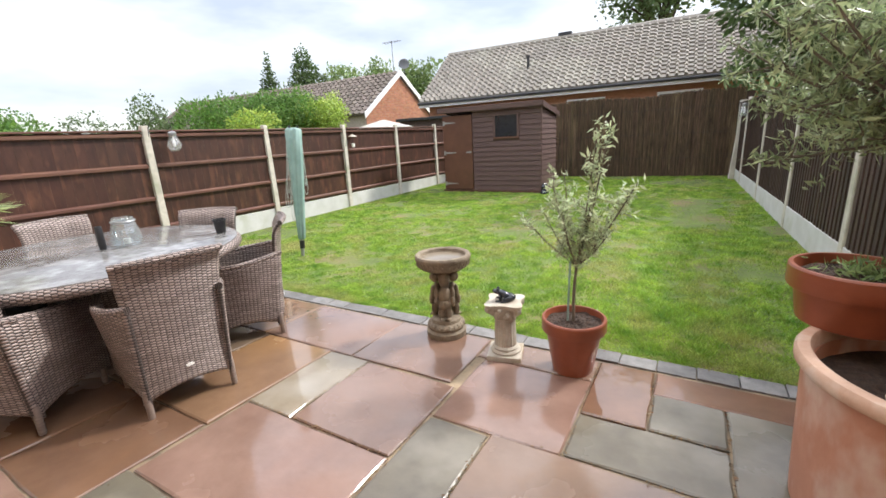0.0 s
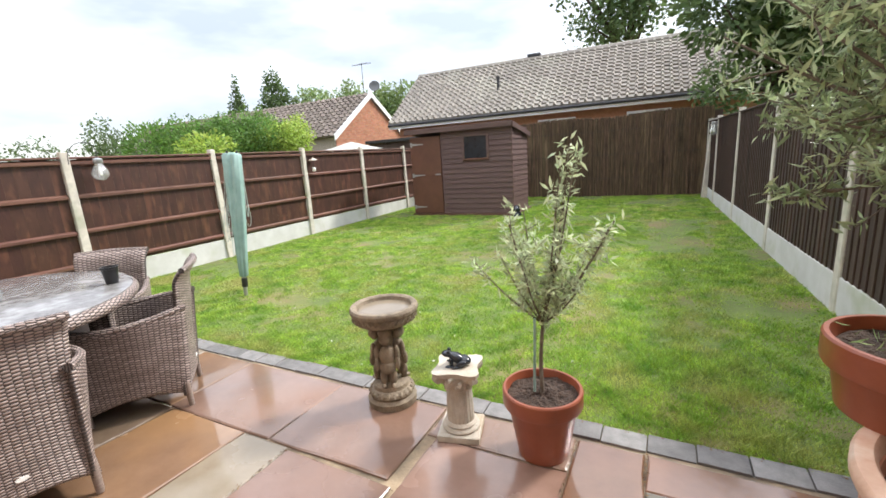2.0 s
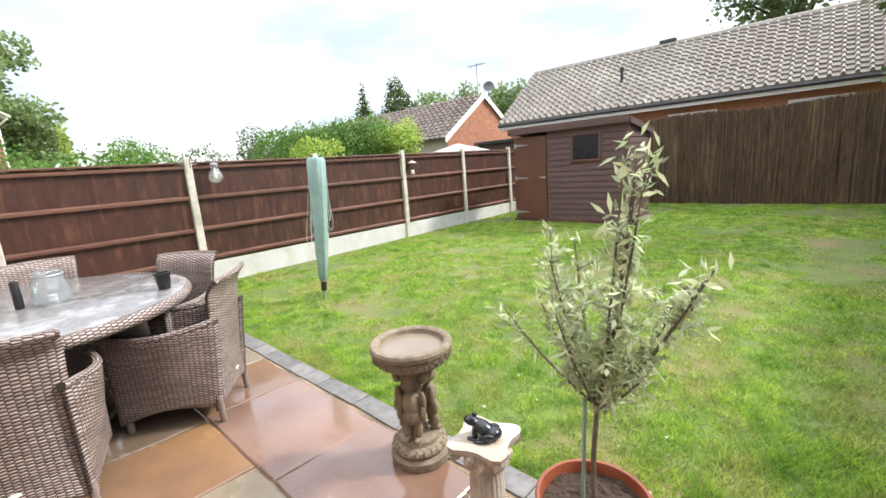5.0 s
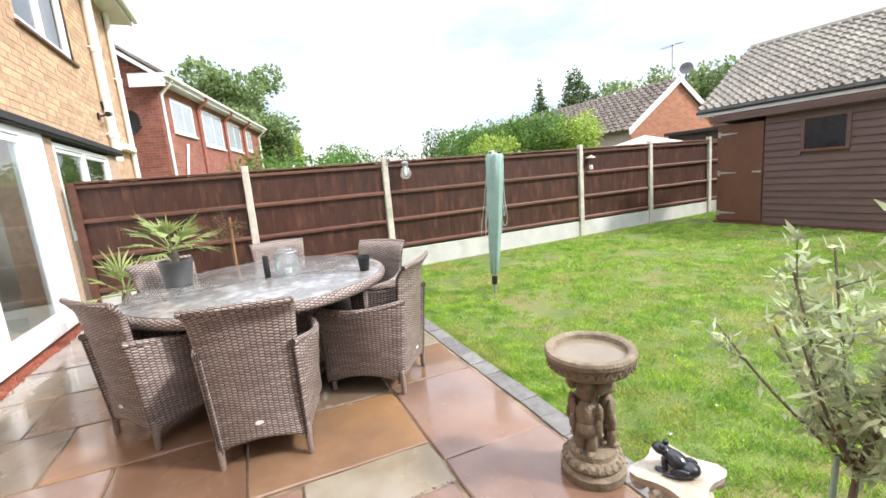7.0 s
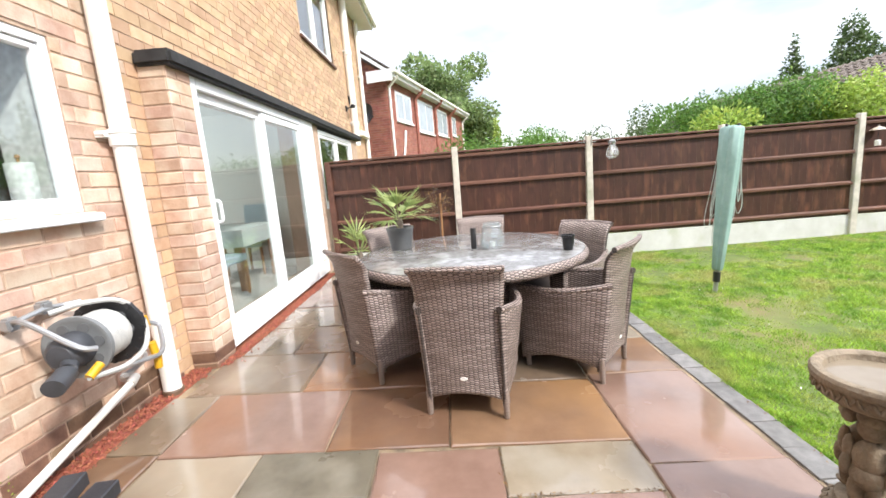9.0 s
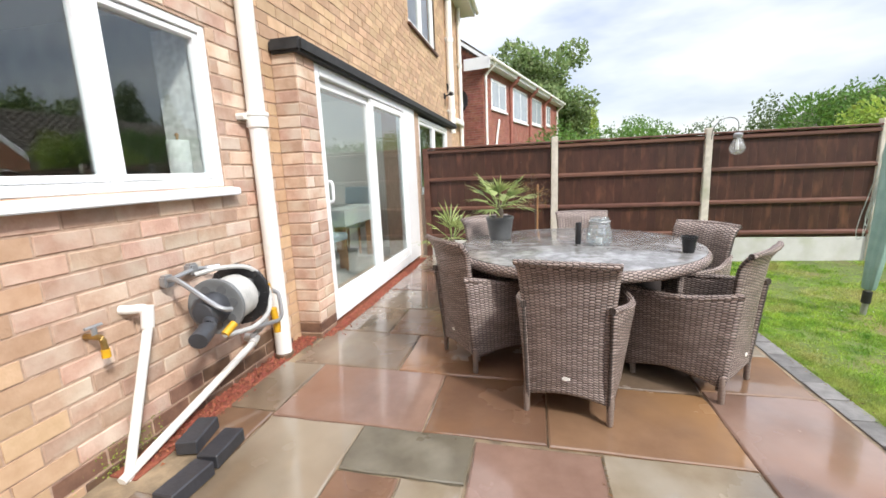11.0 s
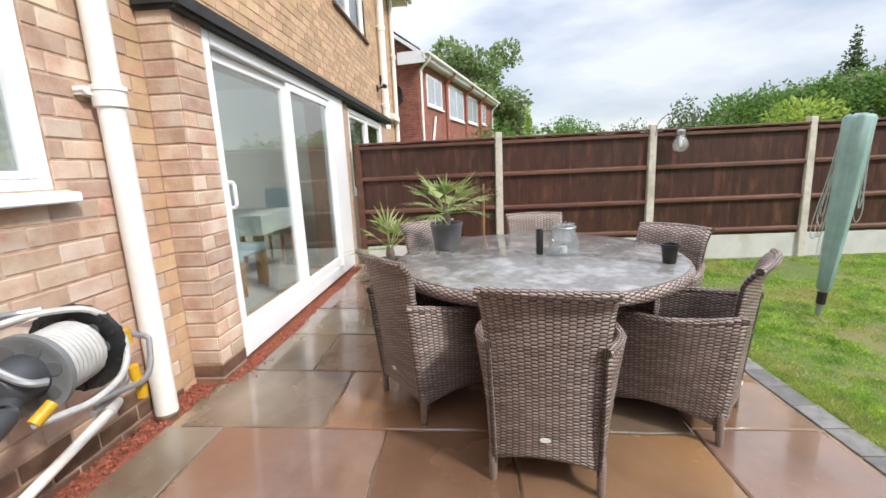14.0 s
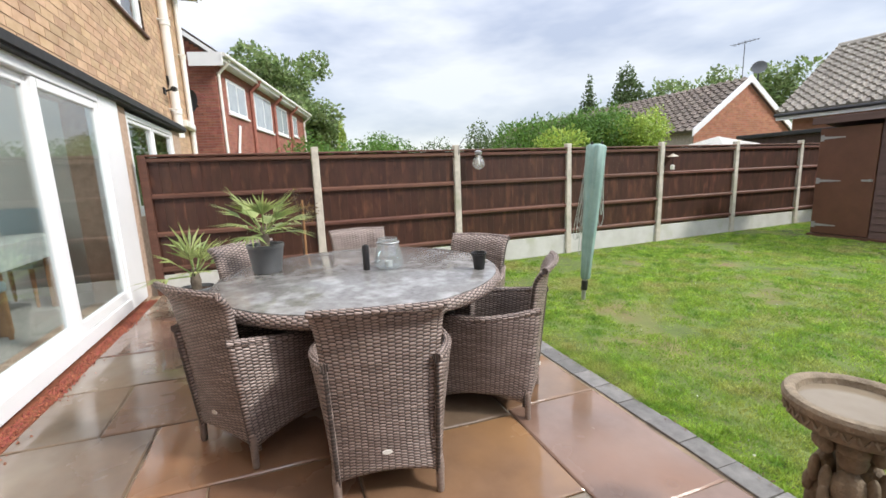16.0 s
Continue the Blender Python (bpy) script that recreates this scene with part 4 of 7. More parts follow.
# ---- garden furniture ----
def weave_panel(name, surf, nu, nv, mat, parent, thick=0.034):
    """A woven panel: surf(u, v) gives its middle, u across and v up; its two faces and rounded edge in one mesh."""
    us, vs = np.linspace(0, 1, nu + 1), np.linspace(0, 1, nv + 1)
    P = np.array([[surf(u, v) for u in us] for v in vs], dtype=float)
    du, dv = np.gradient(P, axis=1), np.gradient(P, axis=0)
    N = np.cross(du, dv)
    N /= np.linalg.norm(N, axis=2, keepdims=True) + 1e-9
    U, V = np.meshgrid(us, vs)
    edge = np.minimum(np.minimum(U, 1 - U) * nu, np.minimum(V, 1 - V) * nv)
    t = thick / 2 * np.clip(0.45 + edge * 0.55, 0.45, 1)
    verts = np.concatenate([(P + N * t[..., None]).reshape(-1, 3), (P - N * t[..., None]).reshape(-1, 3)])
    w, off = nu + 1, (nu + 1) * (nv + 1)
    mu = np.linalg.norm(np.diff(P, axis=1), axis=2).sum(1).mean()
    mv = np.linalg.norm(np.diff(P, axis=0), axis=2).sum(0).mean()
    flat = np.stack([U * mu, V * mv], 2).reshape(-1, 2)
    faces = []
    for j in range(nv):
        for i in range(nu):
            a = j * w + i
            faces.append((a, a + 1, a + w + 1, a + w))
            faces.append((off + a, off + a + w, off + a + w + 1, off + a + 1))
    for i in range(nu):
        faces.append((i, off + i, off + i + 1, i + 1))
        k = nv * w + i
        faces.append((k, k + 1, off + k + 1, off + k))
    for j in range(nv):
        a = j * w
        faces.append((a, a + w, off + a + w, off + a))
        a = j * w + nu
        faces.append((a, off + a, off + a + w, a + w))
    ob = raw(name, verts, faces, mat, parent, True)
    layer = ob.data.uv_layers.new(name="weave")
    idx = np.array([v for f in faces for v in f]) % off
    layer.data.foreach_set("uv", flat[idx].astype(np.float32).reshape(-1))
    return ob


def roll(name, pts, r, parent):
    """A rolled edge wrapped in the same strands."""
    bm = bmesh.new()
    tube(bm, pts, r, 8)
    ob = part(name, bm, WEAVE, parent, "", True)
    run = np.concatenate([[0], np.cumsum(np.linalg.norm(np.diff(np.array(pts, dtype=float), axis=0), axis=1))])
    layer = ob.data.uv_layers.new(name="weave")
    for loop in ob.data.loops:
        ring, k = divmod(loop.vertex_index, 8)
        layer.data[loop.index].uv = (run[ring] * 0.9, 0.0152 * min(k, 8 - k) + run[ring] * 0.2)
    return ob


def rattan_chair():
    """A high-backed woven armchair; it faces +y, its back is at -y."""
    c = thing("rattan_armchair", "grey-brown woven rattan garden armchair beside the round table", "armchair", group="chairs round the table")

    def back(u, v):
        z = 0.082 + 0.748 * v
        half = 0.228 - 0.016 * math.sin(math.pi * v) + 0.016 * v ** 2.0
        x = (2 * u - 1) * half
        y = -0.262 - 0.085 * v ** 1.5 - 0.05 * max(0, v - 0.88) * 8 * (v - 0.88) * 8 * 0.9
        y += 0.035 * (2 * u - 1) ** 2
        z += (0.045 * (1 - (2 * u - 1) ** 2)) * (1 - v) ** 3 * 1.3 + 0.006 * (1 - (2 * u - 1) ** 2) * v ** 6
        return x, y, z
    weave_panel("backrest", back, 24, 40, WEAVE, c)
    for s in (-1, 1):
        def arm(u, v, s=s):
            y = -0.258 - 0.066 * v + (0.533 + 0.066 * v) * u
            top = 0.615 - 0.03 * u - 0.02 * math.sin(math.pi * u)
            low = 0.085 + 0.055 * math.sin(math.pi * u)
            z = low + (top - low) * v
            x = s * (0.200 + 0.006 * v + 0.030 * min(1, u * 2.2) + 0.054 * math.sin(math.pi * min(1, u * 1.1)) * v)
            return x, y, z
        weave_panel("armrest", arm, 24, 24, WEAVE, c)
        roll("arm_roll", [arm(u, 1.0) for u in np.linspace(0, 1, 14)], 0.0185, c)

    def front(u, v):
        return (2 * u - 1) * 0.235, 0.262, 0.17 + 0.21 * v - 0.03 * (2 * u - 1) ** 2 * (1 - v)
    weave_panel("front_apron", front, 16, 8, WEAVE, c, 0.03)
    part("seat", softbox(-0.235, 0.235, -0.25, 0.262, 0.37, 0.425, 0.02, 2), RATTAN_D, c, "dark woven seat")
    roll("top_roll", [back(u, 1.0) for u in np.linspace(0, 1, 12)], 0.0165, c)
    for x, y in ((-0.208, -0.245), (0.208, -0.245), (-0.208, 0.245), (0.208, 0.245)):
        bm = bmesh.new()
        lathe(bm, [(0.013, 0.0), (0.016, 0.008), (0.0185, 0.13), (0.015, 0.16)], 10, (x, y, 0))
        part("leg", bm, RATTAN, c, "", True)
    bm = bmesh.new()
    lathe(bm, [(0.016, 0), (0.016, 0.003)], 14)
    for v in bm.verts:
        v.co = Vector((v.co.x * 1.3, -0.2905 - v.co.z, 0.235 + v.co.y * 0.6))
    part("badge", bm, PIPE_W, c, "small pale maker's badge")
    return c


TABLE = (-2.85, 1.62)
chair = rattan_chair()
CHAIRS = [(-1.78, 1.50, 78 + 0), (-2.225, 2.465, 141), (-2.35, 0.84, 38), (-3.52, 0.95, -53), (-3.98, 1.80, -90), (-3.17, 2.55, -143)]
for i, (x, y, rz) in enumerate(CHAIRS):
    # the pair of rear feet stands at x, y
    m = pose(x, y, patio_z(y) + 0.002, -1.4, 0, rz) @ Matrix.Translation((0, 0.255, 0))
    if i == 0:
        chair.matrix_world = m
    else:
        copy_thing(chair, m)

table = thing("round_table", "round glass-topped rattan garden table, wet with rain", "table", (*TABLE, patio_z(TABLE[1])))
bm = bmesh.new()
lathe(bm, [(0.0, 0.718), (0.818, 0.718), (0.828, 0.721), (0.830, 0.725), (0.828, 0.729), (0.818, 0.732), (0.0001, 0.732)], 72)
part("tabletop", bm, TOPGLASS, table, "wet clear glass over grey weave", True)


def rim(u, v):
    a = 2 * math.pi * u
    r = 0.822 + 0.022 * math.sin(math.pi * v)
    return r * math.cos(a), r * math.sin(a), 0.660 + 0.062 * v
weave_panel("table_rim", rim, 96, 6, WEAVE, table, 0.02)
for k in range(4):
    def leg_panel(u, v, k=k):
        a = math.pi / 2 * k + math.pi / 4
        r = 0.30 - 0.06 * math.sin(math.pi * v)
        w = (2 * u - 1) * 0.16
        return r * math.cos(a) - w * math.sin(a), r * math.sin(a) + w * math.cos(a), 0.01 + 0.655 * v
    weave_panel("leg", leg_panel, 8, 16, WEAVE, table, 0.04)
bm = bmesh.new()
lathe(bm, [(0.34, 0.0), (0.36, 0.02), (0.36, 0.05), (0.33, 0.06)], 32)
part("base_ring", bm, RATTAN, table, "", True)


# ---- shed ----
def shed():
    s = thing("garden_shed", "brown painted timber shed with shiplap boards", "shed")
    x0, x1, y0, y1 = -4.87, -2.40, 9.75, 10.9
    h0, h1 = 1.90, 1.72
    part("base", one_box(x0 - 0.03, x1 + 0.06, y0 - 0.03, y1, -0.05, 0.045), RAIL, s, "low timber floor bearers")
    bm = bmesh.new()
    box(bm, x0 + 0.02, x1 - 0.02, y0 + 0.03, y1 - 0.02, 0.04, 1.72)
    part("body", bm, SHED, s)
    wx0, wx1, wz0, wz1 = -3.54, -2.92, 1.22, 1.78
    dx = -4.08

    def planks(along, a, b, holes):
        z = 0.05
        while z < h0 - 0.03:
            spans = [(a, b)]
            for h in holes:
                if h[2] < z + 0.055 < h[3]:
                    spans = [q for p in spans for q in ((p[0], min(p[1], h[0])), (max(p[0], h[1]), p[1])) if q[1] - q[0] > 0.02]
            for p, q in spans:
                bm = bmesh.new()
                top = min(z + 0.107, h0 - 0.03)
                if along == "x":
                    v = box(bm, p, q, y0, y0 + 0.03, z, top)
                    for k in v:
                        if k.co.y < y0 + 0.01 and k.co.z > z + 0.05:
                            k.co.y += 0.016
                else:
                    v = box(bm, x1 - 0.03, x1, p, q, z, top)
                    for k in v:
                        if k.co.x > x1 - 0.01 and k.co.z > z + 0.05:
                            k.co.x -= 0.016
                part("plank", bm, SHED, s)
            z += 0.112
    planks("x", dx + 0.012, x1, [(wx0, wx1, wz0, wz1)])
    planks("y", y0 + 0.03, y1, [])
    d = part("door", softbox(x0 + 0.01, dx, y0 - 0.012, y0 + 0.02, 0.06, 1.80, 0.005), SHED_DOOR, s, "plain brown boarded door")
    for z in (0.2, 0.94, 1.64):
        bm = bmesh.new()
        box(bm, x0 + 0.02, x0 + 0.07, y0 - 0.018, y0 - 0.012, z - 0.05, z + 0.05)
        v = box(bm, x0 + 0.07, x0 + 0.36, y0 - 0.018, y0 - 0.0125, z - 0.022, z + 0.022)
        for k in v:
            if k.co.x > x0 + 0.2:
                k.co.z = z + (k.co.z - z) * 0.35
        part("hinge", bm, STEEL, d, "pale tee hinge")
    bm = bmesh.new()
    box(bm, dx - 0.16, dx - 0.02, y0 - 0.02, y0 - 0.0125, 0.93, 0.96)
    box(bm, dx - 0.06, dx - 0.03, y0 - 0.04, y0 - 0.02, 0.925, 0.965)
    part("bolt", bm, STEEL, d, "pale slide bolt")
    w = part("window", softbox(wx0, wx1, y0 - 0.015, y0 + 0.01, wz0, wz0 + 0.04, 0.004), SHED_DOOR, s)
    bm = bmesh.new()
    for r in ((wx0, wx0 + 0.05, wz0 + 0.04, wz1), (wx1 - 0.05, wx1, wz0 + 0.04, wz1), (wx0 + 0.05, wx1 - 0.05, wz1 - 0.05, wz1)):
        box(bm, r[0], r[1], y0 - 0.012, y0 + 0.01, r[2], r[3])
    part("frame", bm, SHED, w)
    part("pane", one_box(wx0 + 0.045, wx1 - 0.045, y0 + 0.0, y0 + 0.006, wz0 + 0.035, wz1 - 0.045), BLACKGLOSS, w, "dark reflecting pane")
    bm = bmesh.new()
    v = box(bm, x0 - 0.07, x1 + 0.03, y0 - 0.09, y1 + 0.08, 1.93, 1.97)
    for k in v:
        if k.co.y > y1:
            k.co.z -= 0.2
    part("roof", bm, FELT, s, "brown felted sloping roof")
    part("fascia", softbox(x0 - 0.075, x1 + 0.035, y0 - 0.11, y0 - 0.085, 1.865, 1.975, 0.004), SHED, s)
    bm = bmesh.new()
    v = box(bm, x1 + 0.032, x1 + 0.052, y0 - 0.08, y1 + 0.08, 1.855, 1.965)
    for k in v:
        if k.co.y > y1:
            k.co.z -= 0.2
    part("bargeboard", bm, SHED, s)
    part("corner_post", softbox(x1 - 0.03, x1 + 0.008, y0 - 0.012, y0 + 0.028, 0.05, 1.87, 0.003), SHED, s)


shed()


# ---- houses beyond the fences ----
def tiled_slope(name, parent, p0, along, up, n_along, n_up, mat, wave=0.065):
    """Rows of ridged tiles on a slope from corner p0."""
    p0, along, up = Vector(p0), Vector(along), Vector(up)
    nrm = along.cross(up).normalized()
    if nrm.z < 0:
        nrm = -nrm
    verts, faces = [], []
    prof = ((0.0, 0.0), (0.12, 1.0), (0.30, 1.0), (0.42, 0.1), (1.0, 0.0))
    for j in range(n_up):
        for i in range(n_along):
            k = len(verts)
            for v, lift in ((0.0, 0.055), (1.03, 0.0)):
                for u, hgt in prof:
                    verts.append(p0 + along * ((i + u * 0.995) / n_along) + up * ((j + v) / n_up) + nrm * (lift + wave * hgt))
            for q in range(len(prof) - 1):
                faces.append((k + q, k + q + 1, k + len(prof) + q + 1, k + len(prof) + q))
            kk = len(verts)
            for u, hgt in prof:
                verts.append(p0 + along * ((i + u * 0.995) / n_along) + up * (j / n_up) + nrm * (-0.02))
            for q in range(len(prof) - 1):
                faces.append((kk + q, kk + q + 1, k + q + 1, k + q))
    ob = raw(name, verts, faces, mat, parent)
    ob["kind"] = "stuff"
    return ob


def big_bungalow():
    h = thing("bungalow", "long bungalow with a lichened grey tiled roof", "house")
    xl, xr, ye, yr, ze, zr = -8.87, 9.0, 15.0, 17.8, 2.64, 4.67
    part("wall", one_box(xl + 0.25, xr, ye + 0.35, ye + 5.2, 0, ze), ORANGE_BRICK, h)
    deck = bmesh.new()
    v = [deck.verts.new(p) for p in ((xl, ye, ze - 0.02), (xr, ye, ze - 0.02), (xr, yr, zr - 0.02), (xl, yr, zr - 0.02), (xl, 2 * yr - ye, ze - 0.02), (xr, 2 * yr - ye, ze - 0.02))]
    deck.faces.new((v[0], v[1], v[2], v[3]))
    deck.faces.new((v[3], v[2], v[5], v[4]))
    deck.faces.new((v[0], v[3], v[4]))
    r = part("roof", deck, TILE2, h)
    tiled_slope("roof_tiles", r, (xl, ye, ze), (xr - xl, 0, 0), (0, yr - ye, zr - ze), 76, 15, TILE, 0.085)
    bm = bmesh.new()
    tube(bm, [(xl, yr, zr + 0.03), (xr, yr, zr + 0.03)], 0.11, 8)
    part("ridge_tiles", bm, TILE, r)
    part("fascia", one_box(xl, xr, ye - 0.02, ye + 0.01, ze - 0.19, ze - 0.03), UPVC, h, "white fascia board")
    bm = bmesh.new()
    tube(bm, [(xl, ye - 0.07, ze - 0.05), (xr, ye - 0.07, ze - 0.05)], 0.05, 8)
    part("gutter", bm, STEELDARK, h, "dark gutter")
    bm = bmesh.new()
    lathe(bm, [(0.05, 0), (0.05, 0.42), (0.075, 0.43), (0.075, 0.5)], 10, (-4.9, 16.2, 3.5))
    part("flue", bm, STEELDARK, r, "dark flue pipe")
    part("vent", softbox(-4.2, -3.7, yr - 0.1, yr + 0.1, zr + 0.1, zr + 0.22, 0.02), STEELDARK, r, "dark ridge vent")
    for x in (-3.3, -0.6):
        w = part("window", one_box(x, x + 1.2, ye + 0.28, ye + 0.345, 1.2, 2.3), UPVC, h)
        part("pane", one_box(x + 0.06, x + 0.57, ye + 0.262, ye + 0.276, 1.3, 2.22), BLACKGLOSS, w)
        part("pane", one_box(x + 0.63, x + 1.14, ye + 0.262, ye + 0.276, 1.3, 2.22), BLACKGLOSS, w)
    h.matrix_world = pose(-8.87, 15.0, 0, 0, 0, 2.0) @ pose(8.87, -15.0, 0)


big_bungalow()


def brick_face(parent, origin, along, length, z0, z1, mat, course=0.075, step=0.225, clip=None, holes=()):
    """A skin of bricks on a wall face that runs from origin along a direction."""
    a = math.atan2(along[1], along[0])
    m = pose(origin[0], origin[1], 0, 0, 0, math.degrees(a))
    cells = brick_cells(0, length, z0, z1, holes, course, step)
    boxes = [(p, q, -0.02, 0.008, c, d) for p, q, c, d in cells if clip is None or clip((p + q) / 2, d)]
    return many_boxes("brickwork", boxes, mat, parent, m)


def gable_house():
    h = thing("gable_house", "orange brick bungalow with a brown tiled gable roof", "house")
    xg, yn, ya, zr, ze = -12.04, 15.4, 18.3, 4.45, 2.45
    yf, xe = 2 * ya - yn, -30.0
    bm = bmesh.new()
    a = [bm.verts.new((xg, y, z)) for y, z in ((yn + 0.2, 0), (yf - 0.2, 0), (yf - 0.2, ze), (ya, zr - 0.15), (yn + 0.2, ze))]
    b = [bm.verts.new((xe, v.co.y, v.co.z)) for v in a]
    bm.faces.new(a)
    bm.faces.new(list(reversed(b)))
    for i in range(5):
        j = (i + 1) % 5
        bm.faces.new((a[i], b[i], b[j], a[j]))
    part("wall", bm, MORTAR_L, h)
    m_len = yf - yn - 0.4
    brick_face(h, (xg, yn + 0.2), (0, 1), m_len, 0.0, zr, ORANGE_BRICK, 0.075, 0.225,
               lambda u, z: z < ze + (zr - 0.2 - ze) * (1 - abs(u - m_len / 2) / (m_len / 2)))
    deck = bmesh.new()
    v = [deck.verts.new(p) for p in ((xg + 0.1, yn, ze), (xe, yn, ze), (xe, ya, zr), (xg + 0.1, ya, zr), (xg + 0.1, yf, ze), (xe, yf, ze))]
    deck.faces.new((v[0], v[1], v[2], v[3]))
    deck.faces.new((v[3], v[2], v[5], v[4]))
    bmesh.ops.solidify(deck, geom=deck.faces[:], thickness=0.06)
    r = part("roof", deck, TILE2, h)
    tiled_slope("roof_tiles", r, (xe, yn, ze + 0.02), (xg + 0.1 - xe, 0, 0), (0, ya - yn, zr - ze), 56, 12, TILE2)
    for y0, y1 in ((yn, ya), (yf, ya)):
        bm = bmesh.new()
        q = [bm.verts.new((xg + x, y, z + dz)) for x in (0.10, 0.14) for y, z, dz in ((y0, ze, -0.16), (y0, ze, 0.09), (y1, zr, 0.09), (y1, zr, -0.16))]
        for f in ((0, 1, 2, 3), (4, 7, 6, 5), (0, 4, 5, 1), (1, 5, 6, 2), (2, 6, 7, 3), (3, 7, 4, 0)):
            bm.faces.new([q[i] for i in f])
        part("bargeboard", bm, UPVC, h, "white bargeboard")


gable_house()


def red_house():
    """Two storeys; its long face turns slightly towards the garden."""
    h = thing("red_brick_house", "red brick semi-detached house with white windows", "house")
    A, B = Vector((-14.0, -0.22, 0)), Vector((-25.14, 2.64, 0))
    d = (B - A).normalized()
    nrm = Vector((-d.y, d.x, 0))
    if nrm.y < 0:
        nrm = -nrm
    L = (B - A).length
    m = Matrix(((d.x, nrm.x, 0, A.x), (d.y, nrm.y, 0, A.y), (0, 0, 1, 0), (0, 0, 0, 1)))
    ze = 4.70
    holes = [(0.72, 2.35, 3.30, 4.30), (3.2, 5.3, 3.12, 4.38), (5.95, 7.85, 3.20, 4.38), (8.9, 9.8, 3.35, 4.33)]

    def put(bm):
        bmesh.ops.transform(bm, matrix=m, verts=bm.verts)
        return bm
    part("wall", put(one_box(0.01, L - 0.01, -7, -0.012, 0, ze)), MORTAR_L, h)
    many_boxes("brickwork", [(p, q, -0.03, 0.0, a, b) for p, q, a, b in brick_cells(0, L, 1.2, ze, holes)], RED_BRICK, h, m)
    many_boxes("gable_brickwork", [(-0.01, 0.02, p, q, a, b) for p, q, a, b in brick_cells(-7, 0, 1.2, ze)], RED_BRICK, h, m)
    many_boxes("gable_head", [(-0.01, 0.02, p, q, a, b) for p, q, a, b in brick_cells(-7, 0, ze, 7.4) if b < ze + (3.4 - abs((p + q) / 2 + 3.5)) * 0.74], RED_BRICK, h, m)
    for a, b, c, e in holes:
        w = part("window", put(softbox(a + 0.01, b - 0.01, -0.02, 0.012, c + 0.01, e - 0.01, 0.004)), UPVC, h)
        k = 2
        for i in range(k):
            u0 = a + 0.09 + (b - a - 0.12) / k * i
            part("pane", put(one_box(u0, u0 + (b - a - 0.12) / k - 0.08, 0.013, 0.018, c + 0.1, e - 0.1)), PANE_OUT, w)
        part("sill", put(softbox(a - 0.05, b + 0.05, 0.0, 0.07, c - 0.05, c + 0.009, 0.005)), UPVC, w)
    r = bmesh.new()
    v = [r.verts.new(p) for p in ((-0.25, 0.32, ze), (L + 0.3, 0.32, ze), (L + 0.3, -3.5, ze + 2.75), (-0.25, -3.5, ze + 2.75), (-0.25, -7.3, ze), (L + 0.3, -7.3, ze))]
    r.faces.new((v[0], v[1], v[2], v[3]))
    r.faces.new((v[3], v[2], v[5], v[4]))
    bmesh.ops.solidify(r, geom=r.faces[:], thickness=0.09)
    roof = part("roof", put(r), TILE2, h)
    part("fascia", put(softbox(-0.28, L + 0.3, 0.30, 0.33, ze - 0.17, ze + 0.03, 0.005)), UPVC, h, "white fascia")
    part("soffit", put(one_box(-0.26, L + 0.3, 0.0, 0.30, ze - 0.15, ze - 0.13)), UPVC, h, "white soffit")
    bm = bmesh.new()
    box(bm, -0.26, -0.235, -0.55, 0.34, ze - 0.30, ze + 0.05)
    v = box(bm, -0.262, -0.237, -3.5, 0.2, ze - 0.09, ze + 0.03)
    for k in v:
        if k.co.y < -3:
            k.co.z += 2.62
    part("bargeboard", put(bm), UPVC, h, "white bargeboard")
    bm = bmesh.new()
    tube(bm, [(-0.28, 0.39, ze - 0.02), (L + 0.3, 0.39, ze - 0.02)], 0.055, 8)
    part("gutter", put(bm), PIPE_W, h, "white gutter")
    for u, mat_ in ((0.12, PIPE_W), (2.8, RED_BRICK), (5.62, RED_BRICK), (8.35, RED_BRICK), (L - 0.1, PIPE_W)):
        bm = bmesh.new()
        tube(bm, smooth_path([(u, 0.37, ze - 0.06), (u, 0.3, ze - 0.2), (u, 0.07, ze - 0.42), (u, 0.05, ze - 0.7), (u, 0.05, 1.0)], 4), 0.045 if mat_ is PIPE_W else 0.07, 8)
        part("downpipe", put(bm), mat_, h)
    bm = bmesh.new()
    tube(bm, [(0.8, 0.06, 1.6), (1.35, 0.06, 3.0)], 0.04, 6)
    part("bracket", put(bm), PIPE_W, h, "pale slanting timber")
    bm = bmesh.new()
    lathe(bm, [(0.001, 0.0), (0.2, 0.03), (0.32, 0.10), (0.325, 0.115), (0.2, 0.05), (0.001, 0.02)], 20)
    bmesh.ops.transform(bm, matrix=m @ pose(-0.32, -0.55, 3.45, 0, -85, 28), verts=bm.verts)
    dish = part("satellite_dish", bm, BLACKP, h, "black satellite dish", True)
    bm = bmesh.new()
    tube(bm, [(-0.02, -0.55, 3.4), (-0.30, -0.55, 3.42)], 0.025, 6)
    tube(bm, [(-0.35, -0.55, 3.22), (-0.75, -0.4, 3.3)], 0.012, 6)
    part("dish_arm", put(bm), BLACKP, dish)
    for y in (-2.2, -3.4):
        c = part("chimney", put(softbox(1.2, 1.7, y - 0.3, y + 0.3, ze + 1.4, ze + 3.1, 0.02)), RED_BRICK, h)


PANE_OUT = material("far_pane", (0.42, 0.46, 0.50), (0.30, 0.34, 0.38), 3, 0.08)
red_house()


